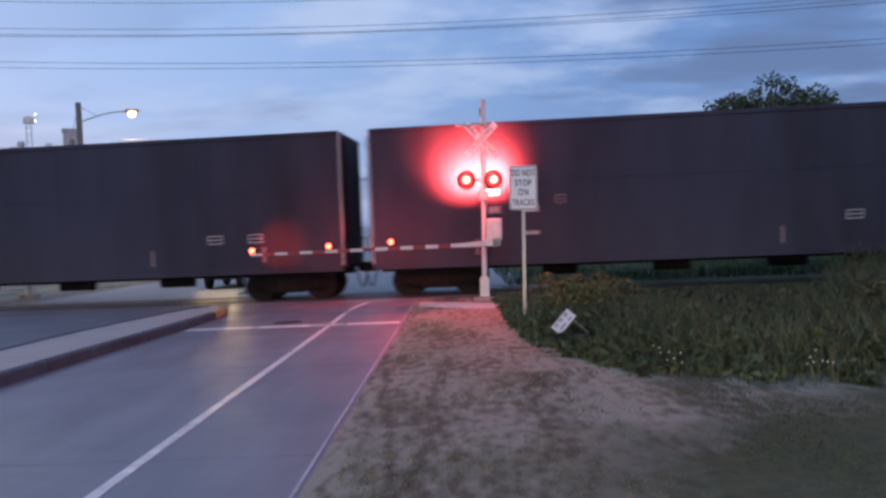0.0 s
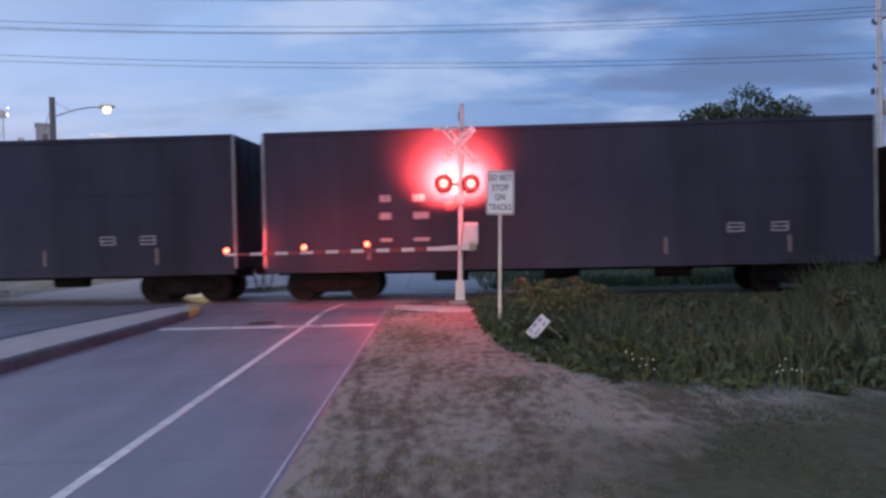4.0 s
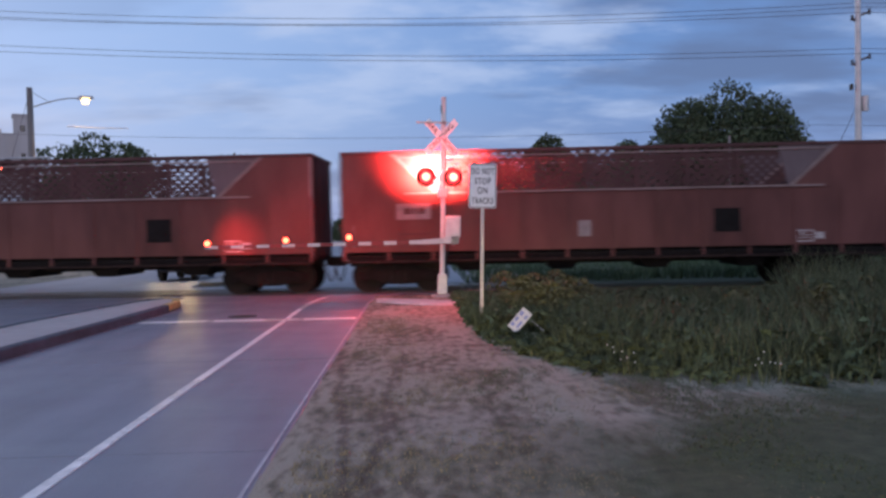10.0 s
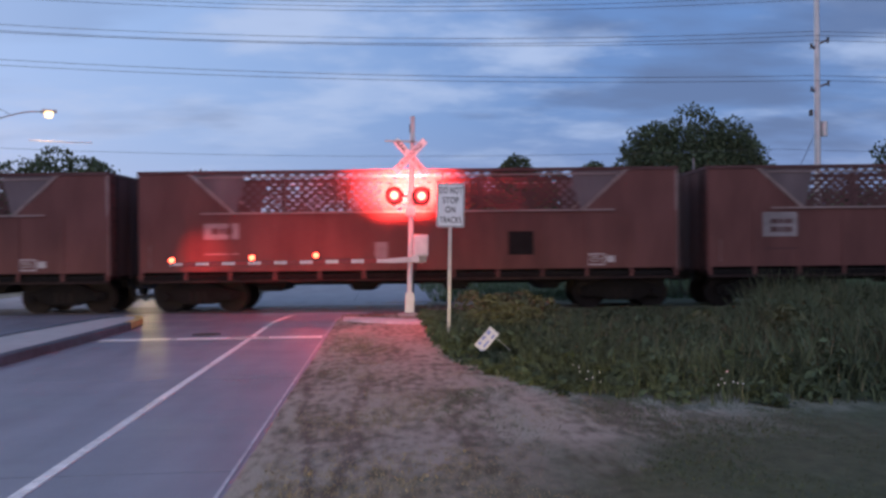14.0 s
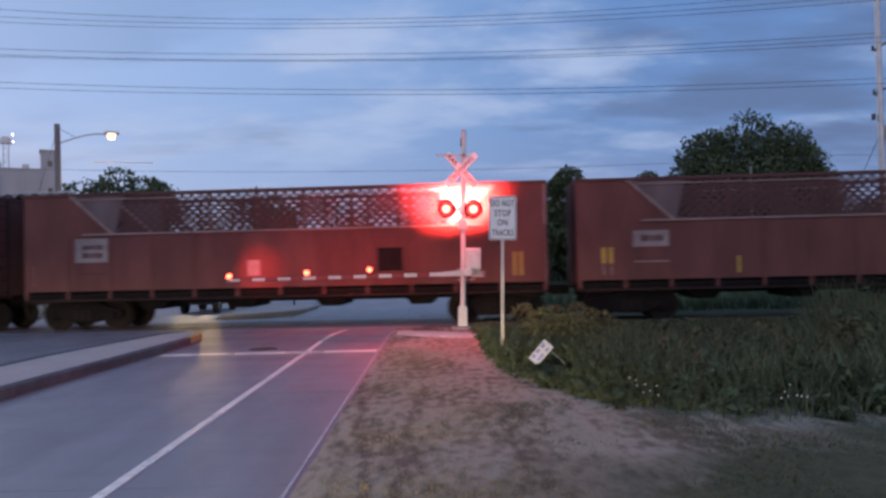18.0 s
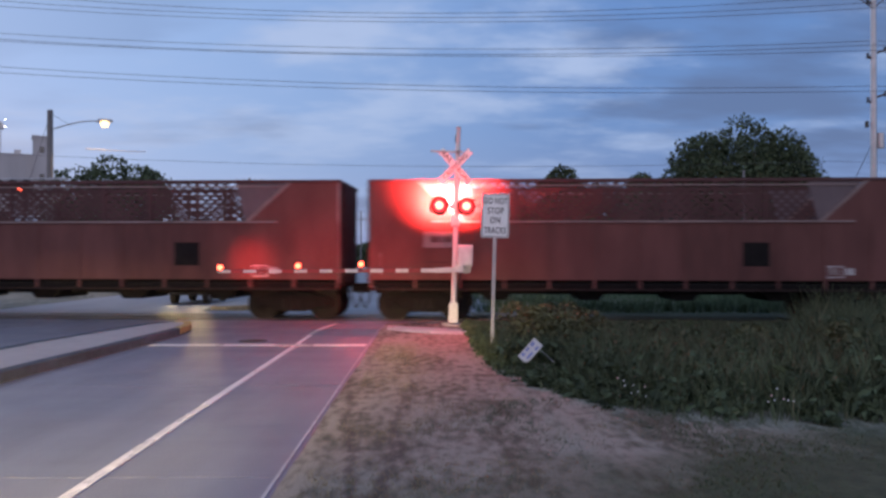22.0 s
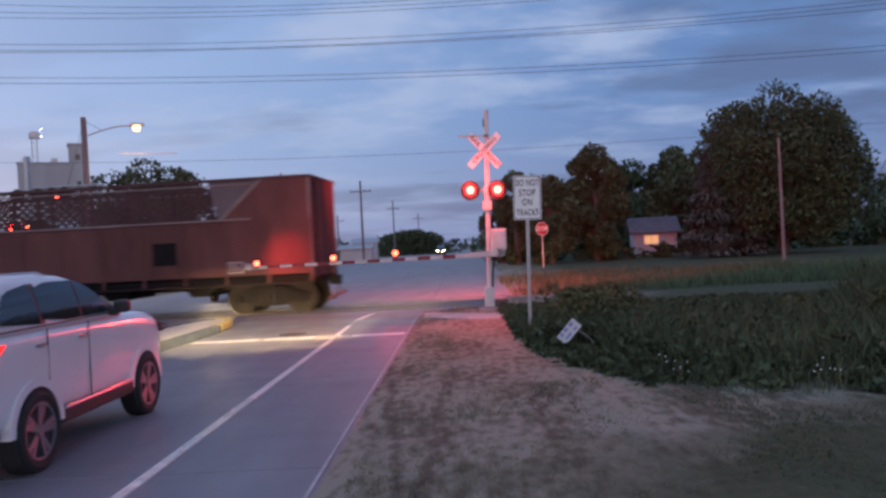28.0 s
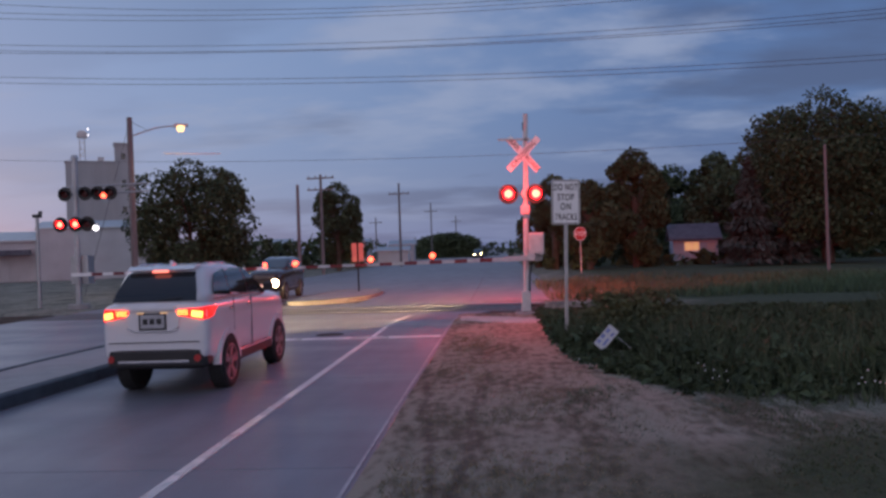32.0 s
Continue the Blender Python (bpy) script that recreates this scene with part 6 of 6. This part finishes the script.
def shed(at, w, h, d, rz, label, plain=False):
    s = thing("shed", label, "building", at, rz)
    openings_wall(s, -w / 2, w / 2, 0, h, [] if plain else [(-w * 0.3, -w * 0.1, 0, h * 0.7), (w * 0.12, w * 0.3, h * 0.35, h * 0.7)], M_METALW)
    if not plain:
        part("door", Build().box(-w * 0.3, -w * 0.1, 0.15, 0.2, 0, h * 0.7), M_ROOF, s)
        part("window", Build().box(w * 0.12, w * 0.3, 0.12, 0.16, h * 0.35, h * 0.7), M_GLASS, s)
    for x in (-w / 2, w / 2 - 0.3):
        part("side_wall", Build().box(x, x + 0.3, 0.3, d, 0, h), M_METALW, s)
    part("roof", Build().prism([(-0.3, h), (d / 2, h + d * 0.1), (d + 0.3, h), (d + 0.3, h + 0.12), (d / 2, h + d * 0.1 + 0.12), (-0.3, h + 0.12)], "x", -w / 2 - 0.3, w / 2 + 0.3), M_GALV, s)


shed((-14.9, 112, 0), 4.3, 1.75, 6, 4, "low white metal shed beside the road", True)
shed((-14.6, 120, 0), 3.6, 2.6, 7, 4, "low grey shed behind a white one", True)
shed((-17.9, 100, 0), 2.6, 2.9, 4, 4, "small pale shed by a tree")
shed((-31.0, 108, 0), 5.0, 3.2, 7, 12, "low pale building behind the trees")

# ---- trees, weeds and grass ----
def leaf_cloud(rnd, blobs, count, size, flat=0.0):
    b = Build()
    tot = sum(r[3] * r[3] for r in blobs)
    for bx, by, bz, br, sq in blobs:
        n = int(count * br * br / tot)
        for _ in range(n):
            d = Vector((rnd.gauss(0, 1), rnd.gauss(0, 1), rnd.gauss(0, 1))).normalized()
            k = br * rnd.uniform(0.55, 1.06) ** 0.7
            k *= 1 + 0.22 * noise.noise(d * 2.3 + Vector((bx, by, bz)))
            p = Vector((bx, by, bz)) + Vector((d.x * k, d.y * k, d.z * k * sq))
            q = Euler((rnd.uniform(-1.2, 1.2), rnd.uniform(-1.2, 1.2), rnd.random() * 6.3)).to_matrix()
            s = size * rnd.uniform(0.5, 1.25)
            b.add([p + q @ Vector(c) * s for c in ((-0.5, 0, 0), (0, -0.32, 0.08), (0.5, 0, 0), (0, 0.32, 0.08))], [(0, 1, 2, 3)])
    return b


def sheet_mesh(name, b, material):
    me = bpy.data.meshes.new(name)
    me.from_pydata(b.v, [], b.f)
    me.materials.append(material)
    return me


def tree(at, h, w, seed, label, trunk=0.28, leaf=0.38, count=5200, base=0.22, material=None, lean=0.0, nblob=24, dome=0.42):
    rnd = random.Random(seed)
    t = thing("tree", label, "tree", at)
    tr = Build()
    top = h * 0.62
    tr.tube((0, 0, -0.3), (lean * 0.4, 0, top * 0.55), trunk, trunk * 0.7, 10).tube((lean * 0.4, 0, top * 0.55), (lean, 0, top), trunk * 0.7, trunk * 0.3, 10)
    blobs = []
    for i in range(nblob):
        a = rnd.random() * 6.283
        z = h * (base + 0.12 + (0.86 - base - 0.1) * (i + 0.5) / nblob)
        prof = math.sin(math.pi * min(1, max(0.08, (z / h - base * 0.5) / (1.05 - base * 0.5)))) ** dome
        rr = w * 0.5 * prof
        br = rr * rnd.uniform(0.28, 0.5)
        d = max(0, rr - br)
        p = (lean + math.cos(a) * d, math.sin(a) * d, z, br, rnd.uniform(0.75, 0.95))
        blobs.append(p)
        tr.tube((lean * 0.6, 0, min(top, z * 0.62)), (p[0] * 0.85, p[1] * 0.85, z), trunk * 0.28, trunk * 0.08, 6)
    blobs.append((lean, 0, h * 0.9, h * 0.1 + w * 0.06, 0.9))
    part("trunk", tr, M_BARK, t)
    cr = new("crown", sheet_mesh("crown", leaf_cloud(rnd, blobs, count, leaf), material or M_LEAF))
    cr.parent = t
    return t


def spruce(at, h, w, seed, label, count=4200):
    rnd = random.Random(seed)
    t = thing("tree", label, "tree", at)
    part("trunk", Build().tube((0, 0, -0.3), (0, 0, h * 0.95), 0.2, 0.03, 10), M_BARK, t)
    b = Build()
    for _ in range(count):
        k = rnd.random() ** 0.6
        z = h * (1 - k * 0.93)
        r = w * 0.5 * k * rnd.uniform(0.25, 1.05) * (0.8 + 0.2 * math.sin(z * 5))
        a = rnd.random() * 6.283
        p = Vector((math.cos(a) * r, math.sin(a) * r, z - 0.12 * r))
        q = Euler((rnd.uniform(-0.7, 0.7), rnd.uniform(-0.3, 0.9), a)).to_matrix()
        s = rnd.uniform(0.25, 0.6)
        b.add([p + q @ Vector(c) * s for c in ((-0.5, 0, 0), (0, -0.22, 0), (0.6, 0, -0.1), (0, 0.22, 0))], [(0, 1, 2, 3)])
    cr = new("crown", sheet_mesh("crown", b, M_LEAF2))
    cr.parent = t


tree((-23.9, 60.6, 0), 9.1, 10.2, 11, "broad dark green shade tree behind the line", base=0.0, count=15000, leaf=0.36)
tree((-16.2, 80, 0), 8.7, 5.4, 12, "narrow dense green tree beside a pole", base=0.0, count=10000, leaf=0.36)
tree((22.1, 55.5, 0), 11.2, 11.8, 13, "large dark broadleaf tree beyond the line", 0.45, 0.3, 42000, base=0.0, nblob=46, dome=0.62)
tree((39.6, 54, 0), 10.2, 10.5, 14, "dark broadleaf tree behind the pole", 0.35, 0.4, 13000, base=0.0)
tree((10.0, 59.2, 0), 8.4, 5.0, 15, "tall conical broadleaf tree by the house", base=-0.1, count=12000, leaf=0.34)
tree((6.4, 57, 0), 6.2, 4.4, 16, "small rounded tree at the roadside", base=-0.1, count=6000)
tree((4.2, 60, 0), 6.9, 3.4, 17, "slim tree at the roadside", base=-0.1, count=5000)
tree((3.2, 67, 0), 5.4, 3.6, 18, "low round tree beside the road", base=-0.1, count=4200)
tree((23.5, 88, 0), 11.0, 6.5, 19, "tall distant tree on the rise", base=-0.1, count=7000, leaf=0.6)
tree((15.0, 90, 0), 8.0, 9.5, 20, "distant tree of the tree line", base=-0.1, count=6000, leaf=0.6)
tree((32, 86, 0), 9.8, 10.0, 21, "distant tree of the tree line", base=-0.1, count=6000, leaf=0.6)
tree((17.0, 79, 0), 8.9, 8.5, 27, "dark tree of the tree line behind the house", base=-0.1, count=7000, leaf=0.55)
tree((23.6, 79, 0), 9.6, 7.5, 28, "dark tree of the tree line behind the spruces", base=-0.1, count=7000, leaf=0.55)
tree((7.6, 80, 0), 7.9, 8.0, 29, "dark tree of the tree line beside the road", base=-0.1, count=6000, leaf=0.55)
tree((19.0, 72, 0), 7.0, 8.0, 26, "dark tree behind the house", base=-0.1, count=6000, leaf=0.5)
spruce((16.6, 54.2, 0), 7.2, 5.0, 22, "grey-green spruce beside the house", 7000)
spruce((19.3, 55.0, 0), 6.0, 4.6, 23, "grey-green spruce beside the house", 6000)


def far_woods():
    rnd = random.Random(31)
    blobs = [(64 + 3 * i, 112, 7.0, 3.6, 0.8) for i in range(4)]
    for i in range(70):
        x = -120 + i * 3.3
        if -6.5 < x * 1.0 < 2 and i % 2:
            continue
        y = 165 + rnd.uniform(-12, 25)
        h = rnd.uniform(3.0, 5.4) if abs(x + 10) > 16 else rnd.uniform(2.2, 3.1)
        blobs.append((x, y, h * 0.5, h * 0.62, 0.9))
    for i in range(40):
        x = 14 + i * 3.4
        blobs.append((x, 112 + rnd.uniform(-8, 10), 4.0, rnd.uniform(3.5, 5.5), 0.95))
    for i in range(30):
        blobs.append((5 + i * 1.2, 66 + rnd.uniform(-2, 3), 0.8, rnd.uniform(1.0, 2.0), 0.9))
    for i in range(9):
        blobs.append((11.5 + i * 0.75, 60.3 + rnd.uniform(-0.5, 0.5), 0.25, rnd.uniform(0.35, 0.65) + (0.4 if i in (4, 5) else 0), 0.9))
    for i in range(20):
        blobs.append((-46 + i * 1.5, 92 + rnd.uniform(-3, 5), 1.6, rnd.uniform(1.8, 2.8), 0.9))
    # a dense thicket on the rise beside the far road
    grove = [(-16.0 + 1.05 * i + rnd.uniform(-0.3, 0.3), 170 + rnd.uniform(-3, 3), 2.2 + 0.5 * math.sin(i * 0.35), 2.3 + 0.55 * math.sin(i * 0.3), 0.95) for i in range(11)]
    grove += [(-16.2 + 0.9 * i, 167 + rnd.uniform(-1, 1), 0.8, rnd.uniform(1.1, 1.6), 0.9) for i in range(15)]
    ob = new("thicket", sheet_mesh("thicket", leaf_cloud(rnd, grove, 9000, 0.7), M_LEAF))
    tagged(ob, "dense dark thicket beside the far road", "woods", kind="stuff")
    ob = new("far_woods", sheet_mesh("far_woods", leaf_cloud(rnd, blobs, 40000, 0.95), M_LEAF))
    tagged(ob, "distant dark tree line along the horizon", "woods", kind="stuff")


far_woods()


def blades(rnd, count, place, hgt, wid, bend=0.35):
    b = Build()
    for _ in range(count):
        x, y, k = place(rnd)
        z = ground_z(x, y) - 0.02
        h = hgt * k * rnd.uniform(0.55, 1.2)
        a = rnd.random() * 6.283
        w = wid * rnd.uniform(0.6, 1.3)
        dx, dy = math.cos(a) * w, math.sin(a) * w
        bx, by = rnd.gauss(0, bend) * h, rnd.gauss(0, bend) * h
        b.add([(x - dx, y - dy, z), (x + dx, y + dy, z), (x + dx * 0.7 + bx * 0.4, y + dy * 0.7 + by * 0.4, z + h * 0.6), (x - dx * 0.7 + bx * 0.4, y - dy * 0.7 + by * 0.4, z + h * 0.6), (x + bx, y + by, z + h)],
              [(0, 1, 2, 3), (3, 2, 4)])
    return b


def weed_place(rnd):
    while True:
        x = 1.0 + rnd.random() ** 1.4 * 21
        y = rnd.uniform(8.3, 21.2)
        e = weed_edge(x)
        if y > e + rnd.gauss(0, 0.18) and y < track_y(x, -2.1):
            edge = min(1, max(0.35, (y - e) / 1.2))
            # the weeds get low where the bank slopes up to the line; reeds stand taller along it
            far = x / y > 0.47 + 0.05 * noise.noise((x, y, 1))
            if (x - 1.7) ** 2 / 0.3 + (y - 12.3) ** 2 / 1.2 < 1:
                edge *= 0.25
            low = 1.15 if far else max(0.12, 1.5 * (1 - y / 23.5) - ground_z(x, y) * 0.6)
            return x, y, min(low, (1.15 if far and y > 14 else 1.0) * edge * (0.55 + 0.45 * min(1, max(0, (x - 1.5) / 5))) * (0.8 + 0.5 * noise.noise((x * 0.5, y * 0.5, 7))))


def far_place(rnd):
    x = 1.6 + rnd.random() * 34
    y = track_y(x, 2.4) + rnd.random() ** 1.5 * 14
    return x, y, 0.35 + 0.25 * noise.noise((x * 0.2, y * 0.2, 2))


def build_weeds():
    rnd = random.Random(41)
    for name, b, m, lab in (
        ("tall_grass", blades(rnd, 46000, weed_place, 0.95, 0.012), M_GRASS, "unmown tall green grass beside the line"),
        ("dry_stalks", blades(rnd, 900, weed_place, 1.1, 0.005, 0.15), M_STRAW, "dry pale stalks among the weeds"),
        ("field_grass", blades(rnd, 16000, far_place, 0.9, 0.02), M_FIELD, "rough grass on the far side of the line"),
    ):
        tagged(new(name, sheet_mesh(name, b, m)), lab, "grass", kind="stuff")
    # leafy weeds
    b = Build()
    for _ in range(2300):
        x, y, k = weed_place(rnd)
        z = ground_z(x, y)
        hh = k * rnd.uniform(0.35, 0.85)
        for _ in range(26):
            t = rnd.random()
            a = rnd.random() * 6.283
            r = 0.22 * (1 - 0.6 * t) * rnd.random()
            p = Vector((x + math.cos(a) * r, y + math.sin(a) * r, z + hh * t))
            q = Euler((rnd.uniform(-0.9, 0.9), rnd.uniform(-0.9, 0.9), a)).to_matrix()
            s = rnd.choice((0.08, 0.11, 0.16)) * rnd.uniform(0.7, 1.2)
            b.add([p + q @ Vector(c) * s for c in ((-0.5, 0, 0), (0, -0.35, 0.1), (0.7, 0, -0.1), (0, 0.35, 0.1))], [(0, 1, 2, 3)])
    tagged(new("leafy_weeds", sheet_mesh("leafy_weeds", b, M_WEED)), "dense broad-leaved weeds in the ditch", "weeds", kind="stuff")
    # taller yellowing bushes near the line
    b = Build()
    for k in range(30):
        x, y = (rnd.uniform(1.9, 3.5), rnd.uniform(14.6, 18.0)) if k < 18 else (rnd.uniform(5.6, 12), rnd.uniform(12.0, 16.5))
        hh = rnd.uniform(0.6, 0.95)
        for _ in range(260):
            t = rnd.random() ** 0.7
            a, r = rnd.random() * 6.283, 0.55 * math.sin(math.pi * (0.15 + 0.8 * t)) * rnd.random() ** 0.5
            p = Vector((x + math.cos(a) * r, y + math.sin(a) * r, ground_z(x, y) + hh * t))
            q = Euler((rnd.uniform(-0.9, 0.9), rnd.uniform(-0.9, 0.9), a)).to_matrix()
            s = rnd.uniform(0.06, 0.13)
            b.add([p + q @ Vector(c) * s for c in ((-0.5, 0, 0), (0, -0.3, 0.1), (0.7, 0, -0.1), (0, 0.3, 0.1))], [(0, 1, 2, 3)])
    tagged(new("yellowing_bushes", sheet_mesh("yellowing_bushes", b, M_BUSH)), "taller yellow-green bushes beside the rails", "weeds", kind="stuff")
    # a few pale flower heads near the mown edge
    b = Build()
    for cx, sx, count in ((2.42, 0.10, 8), (3.72, 0.16, 7)):
        for _ in range(count):
            x = cx + rnd.gauss(0, sx)
            y = weed_edge(x) + rnd.uniform(0.0, 0.35)
            p = Vector((x, y, ground_z(x, y) + rnd.uniform(0.10, 0.36)))
            b.tube(p, p + Vector((0, -0.01, 0.008)), 0.009, 0.006, 6)
    tagged(part("white_flowers", b, M_SIGN), "scattered white flower heads", "flowers", kind="stuff")


build_weeds()


def lawn_place(rnd, dry=False):
    while True:
        x, y = -0.95 + rnd.random() * 9, 3.6 + rnd.random() ** 1.3 * 13
        if y < weed_edge(x) + 0.2 and (x < 1.5 + 2.0 * noise.noise((x * 0.7, y * 0.7, 8)) or x < 0.5) == dry:
            return x, y, 0.7 + 0.5 * noise.noise((x * 0.9, y * 0.9, 5))


def build_lawn():
    rnd = random.Random(43)
    for name, n, m, lab in (("lawn_grass", 26000, M_STRAW, "short dry mown grass"), ("lawn_green", 46000, M_TUFT, "short green tufts in the lawn")):
        tagged(new(name, sheet_mesh(name, blades(rnd, n, lambda r: lawn_place(r, m is M_STRAW), 0.05, 0.006, 0.6), m)), lab, "grass", kind="stuff")


build_lawn()


def motions():
    """Everything that moves, from the start of the clip to its end."""
    times = [0, 4, 8, 12, 16, 20, 24, 25, 26, 27, 28, 29, 30, 31, 32]
    for car, off in TRAIN:
        walk(car, [(t, train_pose(train_s(t) + off)) for t in times])
    keys = [(0, -34), (10, -26), (20, -12), (23, -4.2), (25.5, 2.4), (27.5, 6.18), (28, 6.71), (29, 7.76), (30, 8.71), (31, 9.70), (32, 10.58)]
    walk(SUV, [(t, pose(-4.37, y, 0)) for t, y in keys])
    # the wheels turn with the way the car has gone
    for wheel, sd, y0 in SUV_WHEELS:
        rows = []
        for (ta, ya), (tb, yb) in zip(keys, keys[1:]):
            n = max(1, math.ceil((yb - ya) / 0.4))
            rows += [(ta + (tb - ta) * i / n, ya + (yb - ya) * i / n) for i in range(n)]
        rows.append(keys[-1])
        walk(wheel, [(t, pose(sd * 0.705 * WIDE, y0, 0.345) @ Euler((-(y + 34) / 0.345, 0, 0)).to_matrix().to_4x4() @ pose(0, 0, 0, 0, 0, 0 if sd > 0 else 180)) for t, y in rows])


motions()
